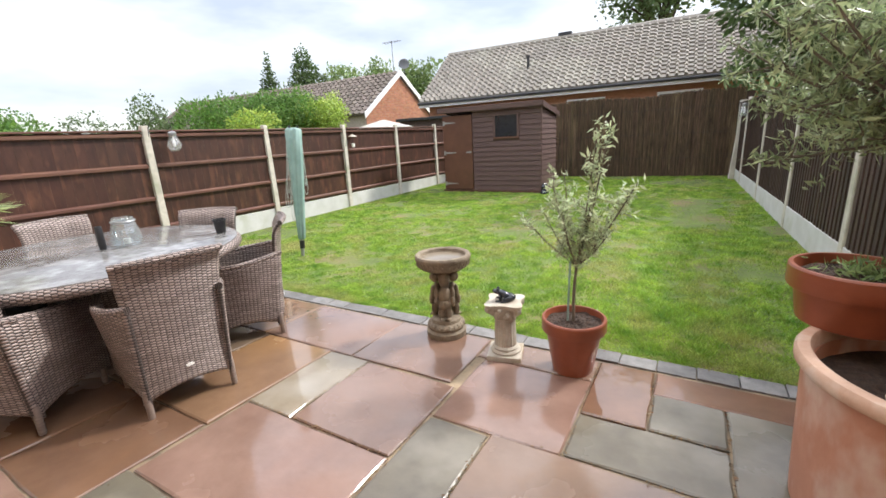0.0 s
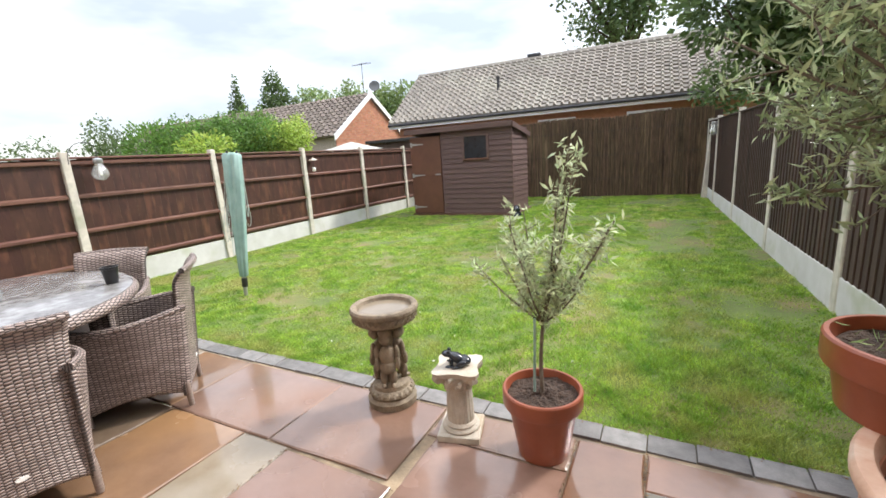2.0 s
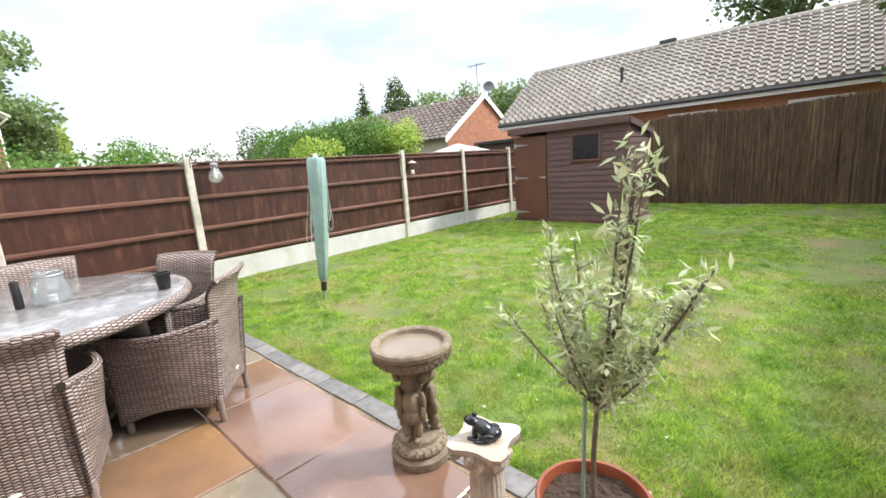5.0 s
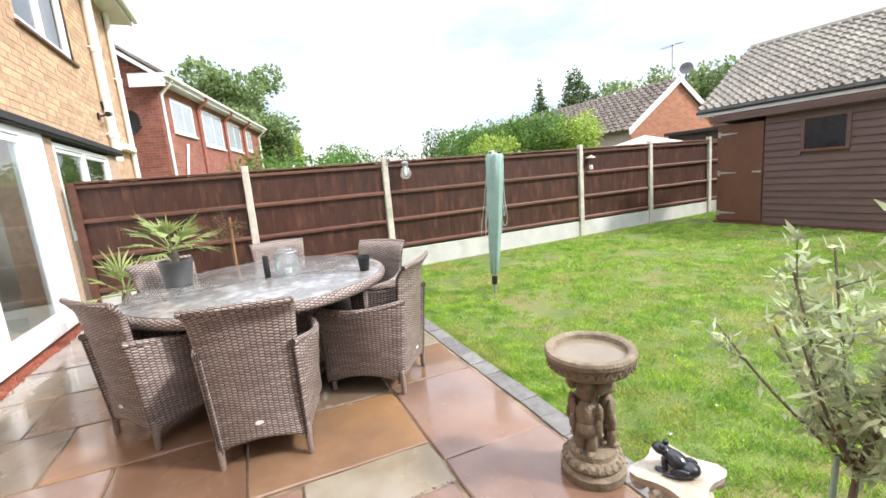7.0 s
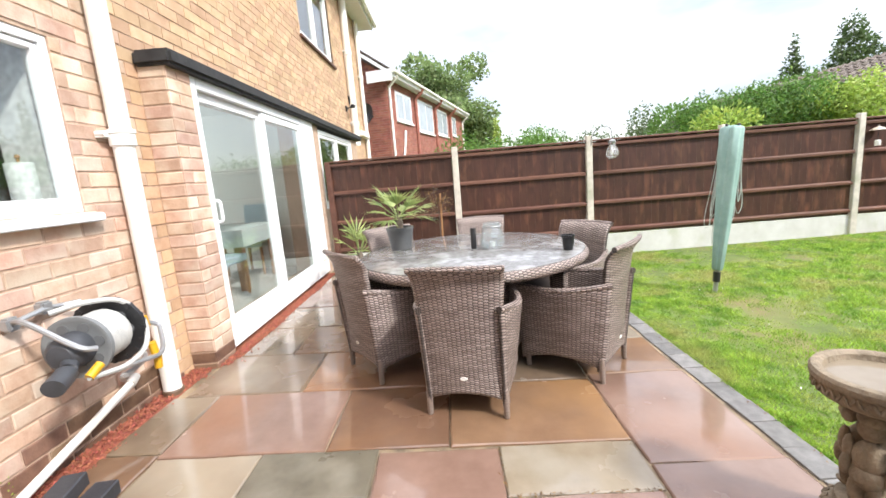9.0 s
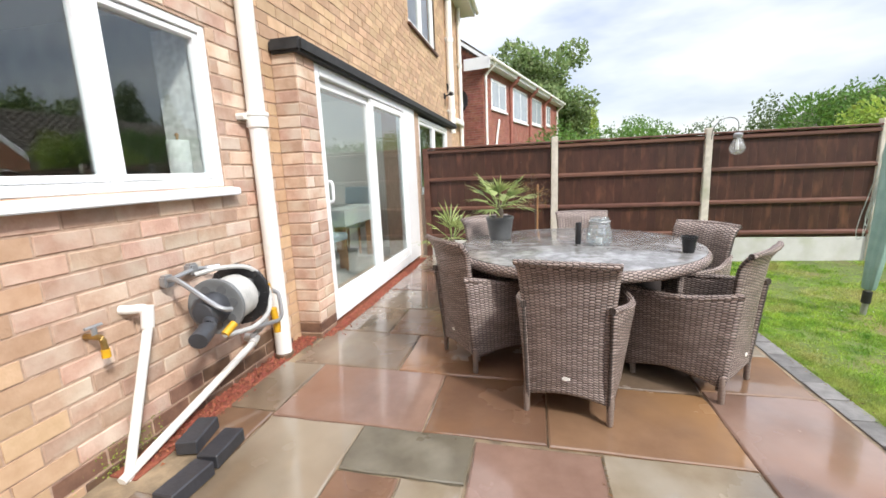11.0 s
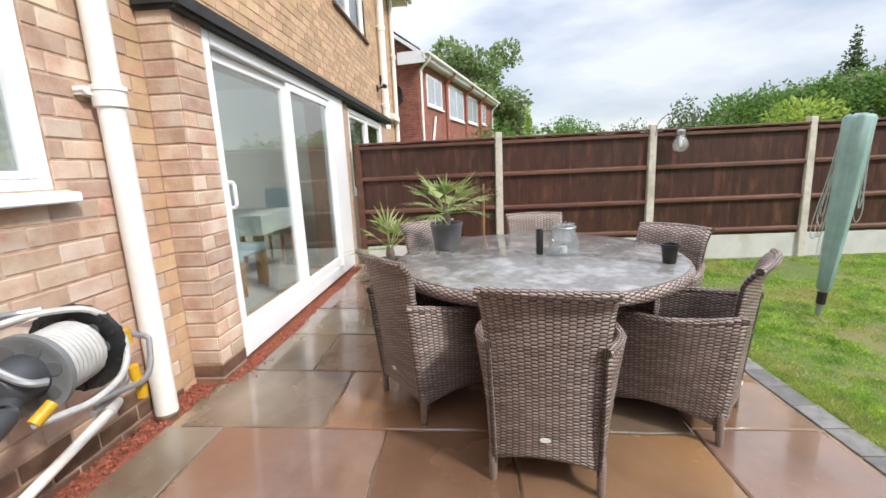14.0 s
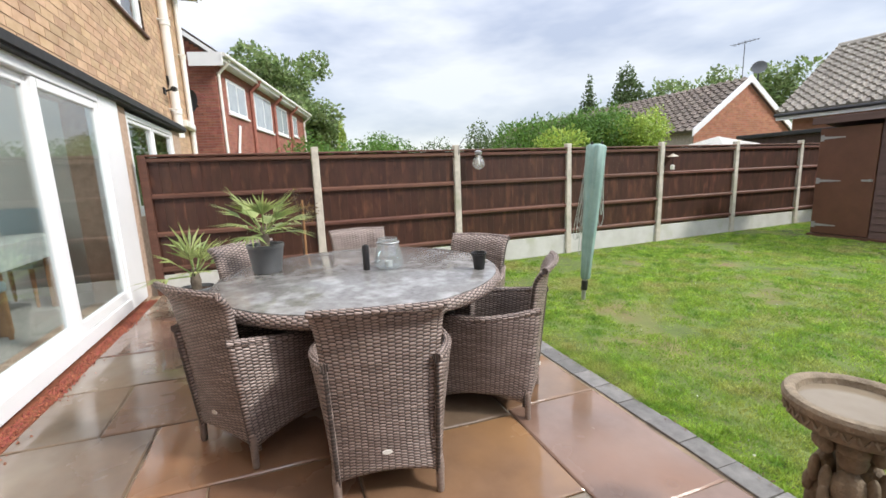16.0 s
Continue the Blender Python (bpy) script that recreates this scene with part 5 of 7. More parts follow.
# ---- things on the patio ----
def leaves(name, spots, mat, parent=None, length=(0.03, 0.05), width=0.28, seed=1, droop=0.0, flat=0.0):
    """Many small pointed leaves at spots (x, y, z); each is a folded diamond of its own."""
    rng = np.random.default_rng(seed)
    p = np.asarray(spots, dtype=float)
    n = len(p)
    d = rng.normal(size=(n, 3))
    d[:, 2] = d[:, 2] * (1 - flat) + droop
    d /= np.linalg.norm(d, axis=1, keepdims=True)
    s = np.cross(d, rng.normal(size=(n, 3)))
    s /= np.linalg.norm(s, axis=1, keepdims=True)
    L = rng.uniform(*length, n)[:, None]
    nrm = np.cross(d, s)
    v = np.stack([p, p + d * L * 0.45 + s * L * width * 0.5 + nrm * L * 0.06, p + d * L, p + d * L * 0.45 - s * L * width * 0.5 + nrm * L * 0.06], 1).reshape(-1, 3)
    f = np.arange(4 * n).reshape(-1, 4)
    me = bpy.data.meshes.new(name)
    me.vertices.add(4 * n)
    me.vertices.foreach_set("co", v.reshape(-1))
    me.loops.add(4 * n)
    me.loops.foreach_set("vertex_index", f.reshape(-1))
    me.polygons.add(n)
    me.polygons.foreach_set("loop_start", np.arange(n) * 4)
    me.update()
    me.materials.append(mat)
    ob = new(name, me)
    ob.parent = parent
    return ob


def pot(bm, r_top, r_low, h, rim_h, rim_out=0.012, wall=0.018, n=40):
    """A terracotta pot with a band at the rim, open inside."""
    k = (r_top - rim_out - r_low) / h
    ring = h - rim_h
    lathe(bm, [(r_low - 0.01, 0), (r_low, 0.006), (r_low + k * ring, ring - 0.004), (r_top - 0.004, ring), (r_top, ring + 0.01), (r_top, h - 0.006), (r_top - 0.005, h),
               (r_top - wall + 0.003, h), (r_top - wall, h - 0.006), (r_top - wall - 0.01, h - 0.07)], n)


def soil_disc(r, z, seed):
    bm = bmesh.new()
    rng = random.Random(seed)
    rings = []
    for i in range(1, 9):
        q = r * i / 8
        rings.append([bm.verts.new((q * math.cos(a * math.pi / 14), q * math.sin(a * math.pi / 14), z + rng.uniform(-0.006, 0.008))) for a in range(28)])
    c = bm.verts.new((0, 0, z + 0.008))
    for i in range(28):
        bm.faces.new((c, rings[0][i], rings[0][(i + 1) % 28]))
    for a, b in zip(rings, rings[1:]):
        for i in range(28):
            j = (i + 1) % 28
            bm.faces.new((a[i], b[i], b[j], a[j]))
    return bm


def branch_tree(parent, base, fork, tips, leaf_mat, n_leaf, leaf_len, trunk_r, seed, bark=BARK, sub=3, spread=0.16, lean=0.5, width=0.26):
    """Trunk, limbs to the tips, twigs, and leaves set along the twigs."""
    rng = random.Random(seed)
    bm = bmesh.new()
    base, fork = Vector(base), Vector(fork)
    mid = (base + fork) / 2 + Vector((rng.uniform(-1, 1), rng.uniform(-1, 1), 0)) * trunk_r * 1.2
    tube(bm, smooth_path([base, mid, fork], 5), trunk_r, 8, trunk_r * 0.75)
    part("trunk", bm, bark, parent, "", True)
    spots = []
    runs = []
    for tip in tips:
        bm = bmesh.new()
        tip = Vector(tip)
        way = tip - fork
        k = fork + way * 0.45 + Vector((way.x, way.y, 0)) * 0.08
        pts = smooth_path([fork, k, tip], 5)
        tube(bm, pts, trunk_r * 0.5, 5, 0.0025)
        runs += [(pts, 1.0)] * 2
        for _ in range(sub):
            t = rng.uniform(0.3, 0.95)
            s = pts[int(t * (len(pts) - 1))]
            e = s + Vector((rng.gauss(0, 1), rng.gauss(0, 1), rng.gauss(lean, 0.6))).normalized() * rng.uniform(0.5, 1.3) * spread
            q = smooth_path([s, (s + e) / 2 + Vector((rng.uniform(-.02, .02), rng.uniform(-.02, .02), 0)), e], 3)
            tube(bm, q, trunk_r * 0.22, 4, 0.0015)
            runs.append((q, 0.8))
        part("limb", bm, bark, parent, "", True)
    for _ in range(n_leaf):
        pts, w = runs[rng.randrange(len(runs))]
        t = rng.random() ** 0.6
        p = pts[min(len(pts) - 1, int(t * len(pts)))]
        spots.append(p + Vector((rng.gauss(0, 1), rng.gauss(0, 1), rng.gauss(0, 1))) * 0.012)
    leaves("crown", spots, leaf_mat, parent, leaf_len, width, seed, 0.35)


# small olive in a terracotta pot
olive_pot = thing("plant_pot", "brown terracotta pot filled with dark soil", "plant pot", (-0.05, 2.72, patio_z(2.72)))
bm = bmesh.new()
pot(bm, 0.178, 0.112, 0.33, 0.075)
part("pot", bm, TERRACOTTA, olive_pot, "", True)
part("soil", soil_disc(0.158, 0.295, 2), EARTH, olive_pot, "dark crumbly soil")
olive = thing("olive_tree", "young olive tree with sparse grey-green leaves", "olive tree", (-0.05, 2.72, patio_z(2.72) + 0.29))
branch_tree(olive, (0.0, 0, 0), (0.0, 0.03, 0.33),
            [(0.13, -0.04, 1.09), (0.10, 0.02, 0.86), (-0.13, 0.0, 0.78), (-0.19, 0.05, 0.62), (0.25, 0.02, 0.72), (0.29, -0.02, 0.80), (-0.05, -0.12, 0.66), (0.03, 0.14, 0.70),
             (0.18, -0.1, 0.55), (-0.30, -0.02, 0.62), (0.05, 0.0, 0.62), (-0.09, 0.08, 0.83), (0.17, 0.1, 0.62), (0.12, -0.03, 0.98), (0.15, -0.05, 1.03), (0.11, -0.02, 0.92), (0.10, -0.05, 1.06), (-0.12, 0.02, 0.70), (0.27, 0.0, 0.77)], OLIVE, 2300, (0.028, 0.055), 0.010, 21, sub=3, spread=0.085, lean=1.3)
bm = bmesh.new()
tube(bm, [(-0.035, 0.0, 0.0), (-0.03, 0.01, 0.36)], 0.006, 6)
part("stake", bm, AIRER, olive, "thin green support cane")


# bird bath: putti become plain worn figures
def bird_bath():
    b = thing("bird_bath", "weathered stone bird bath full of rainwater", "bird bath", (-0.955, 2.825, patio_z(2.825)))
    b.scale = (0.79, 0.79, 1.05)
    bm = bmesh.new()
    lathe(bm, [(0.165, 0.0), (0.175, 0.01), (0.178, 0.045), (0.165, 0.055), (0.155, 0.06), (0.165, 0.075), (0.160, 0.09), (0.13, 0.105), (0.125, 0.125), (0.11, 0.135), (0.0001, 0.137)], 48)
    part("base", bm, STONE, b, "round moulded plinth", True)
    bm = bmesh.new()
    for i in range(22):
        a = 2 * math.pi * i / 22
        m = pose(0.152 * math.cos(a), 0.152 * math.sin(a), 0.088, 0, 0, math.degrees(a)) @ pose(0, 0, 0, 0, 40, 0)
        bmesh.ops.create_icosphere(bm, subdivisions=1, radius=1.0, matrix=m @ Matrix.Diagonal((0.022, 0.017, 0.014, 1)))
    part("petal_band", bm, STONE, b, "carved band of petals", True)
    bm = bmesh.new()

    def blob(m, p, r):
        bmesh.ops.create_icosphere(bm, subdivisions=2, radius=1.0, matrix=m @ Matrix.Translation(p) @ Matrix.Diagonal((*r, 1)))
    lathe(bm, [(0.055, 0.13), (0.04, 0.2), (0.035, 0.32), (0.05, 0.42), (0.075, 0.452)], 16)
    for k in range(3):
        m = pose(0, 0, 0.135, 0, 0, 120 * k - 62) @ Matrix.Diagonal((1.3, 1.42, 1.0, 1))
        blob(m, (0.062, 0, 0.165), (0.036, 0.042, 0.062))
        blob(m, (0.068, 0, 0.105), (0.036, 0.044, 0.045))
        blob(m, (0.066, 0, 0.267), (0.036, 0.035, 0.042))
        blob(m, (0.060, 0, 0.295), (0.040, 0.039, 0.030))
        for s in (-1, 1):
            blob(m, (0.072, 0.022 * s, 0.052), (0.022, 0.021, 0.055))
            blob(m, (0.080, 0.022 * s, 0.008), (0.030, 0.015, 0.012))
            blob(m, (0.062, 0.048 * s, 0.175), (0.016, 0.016, 0.050))
            blob(m, (0.074, 0.050 * s, 0.125), (0.015, 0.014, 0.038))
            blob(m, (0.045, 0.055 * s, 0.285), (0.03, 0.022, 0.03))
    part("stem", bm, STONE, b, "carved stem with three plain figures", True)
    bm = bmesh.new()
    lathe(bm, [(0.06, 0.448), (0.10, 0.455), (0.185, 0.475), (0.215, 0.490), (0.222, 0.50), (0.226, 0.53), (0.238, 0.538), (0.240, 0.555), (0.232, 0.566), (0.205, 0.568), (0.192, 0.560), (0.185, 0.535), (0.17, 0.522), (0.0001, 0.52)], 56)
    bowl = part("bowl", bm, STONE, b, "wide round bowl", True)
    bm = bmesh.new()
    for i in range(64):
        a = 2 * math.pi * i / 64
        m = pose(0.2255 * math.cos(a), 0.2255 * math.sin(a), 0.515, 0, 0, math.degrees(a)) @ pose(0, 0, 0, 35 if i % 2 else -35, 0, 0)
        box(bm, -0.004, 0.006, -0.004, 0.004, -0.015, 0.015, m)
    part("carved_band", bm, STONE, bowl, "band of carved chevrons")
    bm = bmesh.new()
    lathe(bm, [(0.0001, 0.524), (0.186, 0.524), (0.186, 0.541), (0.0001, 0.541)], 48)
    part("water", bm, WATER, bowl, "still rainwater", True)


bird_bath()


def column():
    c = thing("column_pedestal", "small cream stone column with a scrolled capital", "pedestal", (-0.465, 2.715, patio_z(2.715)), 14)
    part("plinth", softbox(-0.105, 0.105, -0.105, 0.105, 0, 0.035, 0.006, 2), STONE_L, c)
    bm = bmesh.new()
    lathe(bm, [(0.09, 0.034), (0.095, 0.045), (0.088, 0.056), (0.078, 0.06), (0.082, 0.068), (0.074, 0.076), (0.07, 0.08)], 32)
    part("base_moulding", bm, STONE_L, c, "", True)
    bm = bmesh.new()
    lathe(bm, [(0.066, 0.078), (0.064, 0.16), (0.06, 0.255)], 80, wobble=lambda a, z: 1 + 0.045 * abs(math.sin(a * 10)) ** 0.7)
    part("fluted_shaft", bm, STONE_L, c, "fluted shaft")
    bm = bmesh.new()
    lathe(bm, [(0.062, 0.25), (0.069, 0.257), (0.064, 0.266), (0.07, 0.28), (0.085, 0.33), (0.09, 0.345)], 24)
    for i in range(8):
        a = math.pi / 4 * i
        for r, z, q in ((0.074, 0.278, 0.019), (0.084, 0.302, 0.022), (0.092, 0.328, 0.019)):
            bmesh.ops.create_icosphere(bm, subdivisions=1, radius=q, matrix=pose(r * math.cos(a + z * 9), r * math.sin(a + z * 9), z))
    for i in range(4):
        a = math.pi / 2 * i + math.pi / 4
        m = pose(0.118 * math.cos(a), 0.118 * math.sin(a), 0.335, 90, 0, math.degrees(a))
        bmesh.ops.create_cone(bm, cap_ends=True, segments=14, radius1=0.024, radius2=0.024, depth=0.03, matrix=m)
    part("capital", bm, STONE_L, c, "leaf and scroll capital", True)
    bm = bmesh.new()
    ring = []
    for i in range(32):
        a = 2 * math.pi * i / 32 + math.pi / 4
        r = 0.098 + 0.050 * abs(math.cos(2 * (a - math.pi / 4))) ** 3
        ring.append((r * math.cos(a), r * math.sin(a)))
    lo = [bm.verts.new((x * 0.96, y * 0.96, 0.345)) for x, y in ring]
    hi = [bm.verts.new((x, y, 0.368)) for x, y in ring]
    bm.faces.new(hi)
    bm.faces.new(list(reversed(lo)))
    for i in range(32):
        j = (i + 1) % 32
        bm.faces.new((lo[i], lo[j], hi[j], hi[i]))
    part("abacus", bm, STONE_L, c, "flat top with curved sides")
    f = thing("frog_ornament", "glossy black frog ornament sitting on the column", "ornament", (-0.465, 2.715, patio_z(2.715) + 0.368), 200)
    bm = bmesh.new()

    def blob(p, r, rx=0, ry=0, rz=0):
        bmesh.ops.create_icosphere(bm, subdivisions=2, radius=1.0, matrix=pose(*p, rx, ry, rz) @ Matrix.Diagonal((*r, 1)))
    blob((0, 0, 0.035), (0.052, 0.032, 0.026), 0, -28)
    blob((0.045, 0, 0.058), (0.032, 0.027, 0.016), 0, -8)
    blob((-0.035, 0, 0.022), (0.034, 0.034, 0.022))
    for s in (-1, 1):
        blob((0.04, 0.017 * s, 0.073), (0.010, 0.009, 0.010))
        blob((-0.02, 0.036 * s, 0.018), (0.032, 0.012, 0.016), 0, 20)
        blob((0.0, 0.043 * s, 0.005), (0.030, 0.009, 0.006), 0, 0, 20 * s)
        blob((0.028, 0.027 * s, 0.022), (0.010, 0.009, 0.024), 0, 12)
        blob((0.040, 0.032 * s, 0.005), (0.018, 0.012, 0.005))
    me = mesh_of("frog", bm, BLACKGLOSS, True)
    ob = new("frog_body", me)
    ob.parent = f


column()

# large pots
big_pot = thing("large_planter", "very large weathered terracotta planter with white bloom", "planter", (1.22, 2.15, patio_z(2.15)))
bm = bmesh.new()
lathe(bm, [(0.342, 0.0), (0.354, 0.01), (0.366, 0.25), (0.376, 0.47), (0.376, 0.530), (0.345, 0.530), (0.34, 0.46)], 64)
part("pot", bm, TERRA_OLD, big_pot, "", True)
bm = bmesh.new()
lathe(bm, [(0.372, 0.475), (0.374, 0.532), (0.396, 0.536), (0.404, 0.548), (0.404, 0.572), (0.396, 0.584), (0.362, 0.586), (0.352, 0.574), (0.348, 0.476)], 64)
part("rim", bm, TERRA_PALE, big_pot, "broad pale worn rim", True)
part("soil", soil_disc(0.345, 0.48, 5), EARTH, big_pot, "dark wet soil")
mid_pot = thing("plant_pot", "wide orange terracotta bowl pot resting on the planter rim", "plant pot", (1.02, 2.47, patio_z(2.47) + 0.588))
bm = bmesh.new()
pot(bm, 0.205, 0.160, 0.22, 0.085, 0.012, 0.02, 48)
part("pot", bm, TERRACOTTA, mid_pot, "", True)
part("soil", soil_disc(0.178, 0.18, 6), EARTH, mid_pot, "dark soil with moss")
rngp = random.Random(31)
sp = [(1.0 + 0.06 + rngp.gauss(0, 0.06), 2.47 + rngp.gauss(0, 0.05), patio_z(2.47) + 0.772 + abs(rngp.gauss(0, 0.02))) for _ in range(260)]
tagged(leaves("low_plant", sp, LEAF_M, None, (0.02, 0.06), 0.22, 8, 0.5), "low straggly green plant in the bowl pot", "plant", kind="stuff")
pale_pot = thing("plant_pot", "pale pink terracotta urn standing in the planter", "plant pot", (1.30, 2.22, patio_z(2.2) + 0.478))
bm = bmesh.new()
lathe(bm, [(0.10, 0), (0.115, 0.02), (0.15, 0.2), (0.155, 0.28), (0.175, 0.29), (0.182, 0.31), (0.175, 0.33), (0.15, 0.33), (0.145, 0.27)], 40)
part("pot", bm, TERRA_OLD, pale_pot, "", True)
part("soil", soil_disc(0.148, 0.285, 7), EARTH, pale_pot)
big_olive = thing("olive_tree", "bushy olive tree with dense grey-green leaves", "olive tree", (1.30, 2.22, patio_z(2.2) + 0.76))
tips = []
ro = random.Random(77)
for i in range(46):
    a, e = ro.uniform(0, 2 * math.pi), ro.uniform(-0.75, 1.0)
    r = ro.uniform(0.3, 0.5)
    tips.append((-0.26 + r * math.cos(a) * math.sqrt(1 - 0.5 * e * e), 0.45 + 1.1 * r * math.sin(a), 0.95 + 1.25 * r * e))
tips += [(-0.60, 0.25, 0.42), (-0.5, 0.1, 0.5), (-0.32, 0.45, 0.45), (-0.1, 0.3, 0.42), (-0.62, 0.5, 0.7)]
branch_tree(big_olive, (0, 0, 0), (-0.12, 0.2, 0.5), tips, OLIVE_B, 13500, (0.03, 0.062), 0.016, 23, sub=8, spread=0.16, lean=0.4, width=0.21)


# rotary airer, folded in its cover
def airer():
    foot, top = Vector((-3.74, 4.03, -0.06)), Vector((-3.72, 4.14, 1.53))
    a = thing("rotary_airer", "folded rotary clothes airer in a green cover", "clothes airer", tuple(foot))
    d = top - foot
    m = Matrix.Translation((0, 0, 0)) @ d.to_track_quat("Z", "Y").to_matrix().to_4x4()
    L = d.length
    bm = bmesh.new()
    tube(bm, [m @ Vector((0, 0, z)) for z in (-0.02, 0.3, L - 0.02)], 0.022, 10)
    part("pole", bm, STEEL, a, "grey steel pole", True)
    bm = bmesh.new()
    tube(bm, [m @ Vector((0, 0, z)) for z in (0.12, 0.22)], 0.032, 10)
    part("collar", bm, BLACKP, a, "dark ground collar", True)
    bm = bmesh.new()
    lathe(bm, [(0.040, 0.24), (0.048, 0.26), (0.062, 0.55), (0.074, 0.9), (0.085, 1.3), (0.088, L - 0.03), (0.075, L - 0.01), (0.05, L)], 60, wobble=lambda q, z: 1 + 0.13 * math.sin(q * 4 + z * 1.2) + 0.07 * math.sin(q * 9 - z * 3.0))
    bmesh.ops.transform(bm, matrix=m, verts=bm.verts)
    part("cover", bm, AIRER, a, "faded green fabric folds", True)
    rl = random.Random(9)
    for i in range(12):
        q = rl.uniform(-1.6, 1.5)
        r = 0.086 + rl.uniform(0, 0.02)
        z1 = rl.uniform(0.45, 0.95)
        out = rl.uniform(0.02, 0.11)
        s, c = math.sin(q), math.cos(q)
        pts = [m @ Vector((r * c, r * s, L - 0.05)), m @ Vector(((r + out * 0.4) * c, (r + out * 0.4) * s, (L + z1) / 2)), m @ Vector(((r + out) * c, (r + out) * s, z1 + 0.1)),
               m @ Vector(((r + out * 0.6) * c, (r + out * 0.6) * s, z1)), m @ Vector(((r + 0.005) * c, (r + 0.005) * s, z1 + 0.15)), m @ Vector((r * 0.98 * c, r * 0.98 * s, L - 0.2))]
        bm = bmesh.new()
        tube(bm, smooth_path(pts, 5), 0.0035, 5)
        part("line", bm, ROPE, a, "loose pale washing line", True)
    for k in range(4):
        q = math.pi / 2 * k + 0.3
        bm = bmesh.new()
        tube(bm, [m @ Vector((0.03 * math.cos(q), 0.03 * math.sin(q), L - 0.08)), m @ Vector((0.07 * math.cos(q), 0.07 * math.sin(q), L + 0.015))], 0.011, 6)
        part("arm_tip", bm, STEELDARK, a, "dark arm end", True)


airer()


# lantern hung on the fence post
def hook_lamp(x, y, z, label, hook=True, r=0.075):
    lamp = thing("hanging_lamp", label, "solar lamp", (x, y, z))
    bm = bmesh.new()
    lathe(bm, [(0.004, 0.0), (r * 0.55, 0.008), (r * 0.92, 0.05), (r, 0.085), (r * 0.8, 0.135), (r * 0.5, 0.185), (r * 0.44, 0.215)], 24)
    part("globe", bm, BULB, lamp, "clear bulb-shaped globe", True)
    bm = bmesh.new()
    lathe(bm, [(r * 0.5, 0.205), (r * 0.56, 0.215), (r * 0.56, 0.25), (r * 0.4, 0.262), (r * 0.12, 0.268)], 20)
    part("cap", bm, STEEL, lamp, "grey cap", True)
    bm = bmesh.new()
    lathe(bm, [(0.016, 0.06), (0.02, 0.1), (0.012, 0.16), (0.01, 0.2)], 10)
    part("filament", bm, PIPE_W, lamp, "pale inner bulb", True)
    if hook:
        bm = bmesh.new()
        tube(bm, smooth_path([(-0.06, -0.27, 0.20), (-0.05, -0.26, 0.33), (-0.02, -0.19, 0.43), (0, -0.08, 0.45), (0.0, -0.01, 0.40), (0, 0.0, 0.30), (0, 0, 0.262)], 6), 0.005, 6)
        part("hook", bm, STEELDARK, lamp, "curved wire hook", True)
    return lamp


hook_lamp(-5.73, 3.81, 1.335, "clear bulb-shaped garden lamp hanging from a hook", True, 0.09)
hook_lamp(rfx(11.4) - 0.10, 11.40, 1.40, "clear bulb-shaped garden lamp on the board fence", False, 0.09)
bf_ = thing("bird_feeder", "small white hanging bird feeder on the fence", "bird feeder", (-5.78, 7.50, 1.22))
bm = bmesh.new()
lathe(bm, [(0.03, 0.0), (0.034, 0.01), (0.034, 0.07), (0.02, 0.08)], 14)
part("cup", bm, PIPE_W, bf_, "", True)
bm = bmesh.new()
lathe(bm, [(0.095, 0.215), (0.06, 0.24), (0.012, 0.262), (0.008, 0.28)], 18)
part("roof", bm, STONE_L, bf_, "pale conical roof", True)
bm = bmesh.new()
tube(bm, [(0, 0, 0.07), (0, 0, 0.25)], 0.004, 6)
part("rod", bm, STEELDARK, bf_)

# ---- things on the table ----
TZ = patio_z(TABLE[1]) + 0.7325
palm_pot = thing("plant_pot", "dark grey plastic pot on the garden table", "plant pot", (-3.11, 1.075, TZ))
bm = bmesh.new()
lathe(bm, [(0.078, 0), (0.084, 0.005), (0.106, 0.155), (0.111, 0.16), (0.111, 0.180), (0.101, 0.180), (0.096, 0.14)], 32)
part("pot", bm, GREYP, palm_pot, "", True)
part("soil", soil_disc(0.097, 0.153, 9), EARTH, palm_pot)


def fan_palm(name, label, at, size, n_fan, blades, seed, lean=0.75):
    t = thing(name, label, "palm", at)
    rng = random.Random(seed)
    bm = bmesh.new()
    lathe(bm, [(0.022 * size, 0), (0.028 * size, 0.05 * size), (0.014 * size, 0.12 * size)], 10)
    part("stem", bm, BARK, t, "", True)
    for i in range(n_fan):
        a = 2 * math.pi * i / n_fan * 2.618 + rng.uniform(-0.3, 0.3)
        up = rng.uniform(-0.05, 1.2)
        d = Vector((math.cos(a) * math.cos(up), math.sin(a) * math.cos(up), math.sin(up)))
        hub = Vector((0, 0, 0.09 * size)) + d * rng.uniform(0.08, 0.15) * size
        bm = bmesh.new()
        tube(bm, [Vector((0, 0, 0.08 * size)), hub], 0.004 * size, 5)
        side = d.cross(Vector((0, 0, 1))).normalized()
        nrm = side.cross(d)
        for k in range(blades):
            f = (k / (blades - 1) - 0.5) * 1.75
            e = (d * math.cos(f) + side * math.sin(f)).normalized()
            L = rng.uniform(0.14, 0.23) * size * (1 - 0.25 * abs(f))
            tip = hub + e * L - Vector((0, 0, 1)) * L * rng.uniform(0.05, 0.22)
            w = nrm.cross(e).normalized() * 0.0072 * size
            p = [bm.verts.new(q) for q in (hub, hub + e * L * 0.45 + w + nrm * 0.004, tip, hub + e * L * 0.45 - w + nrm * 0.004)]
            bm.faces.new(p)
        part("frond", bm, LEAF_P, t)


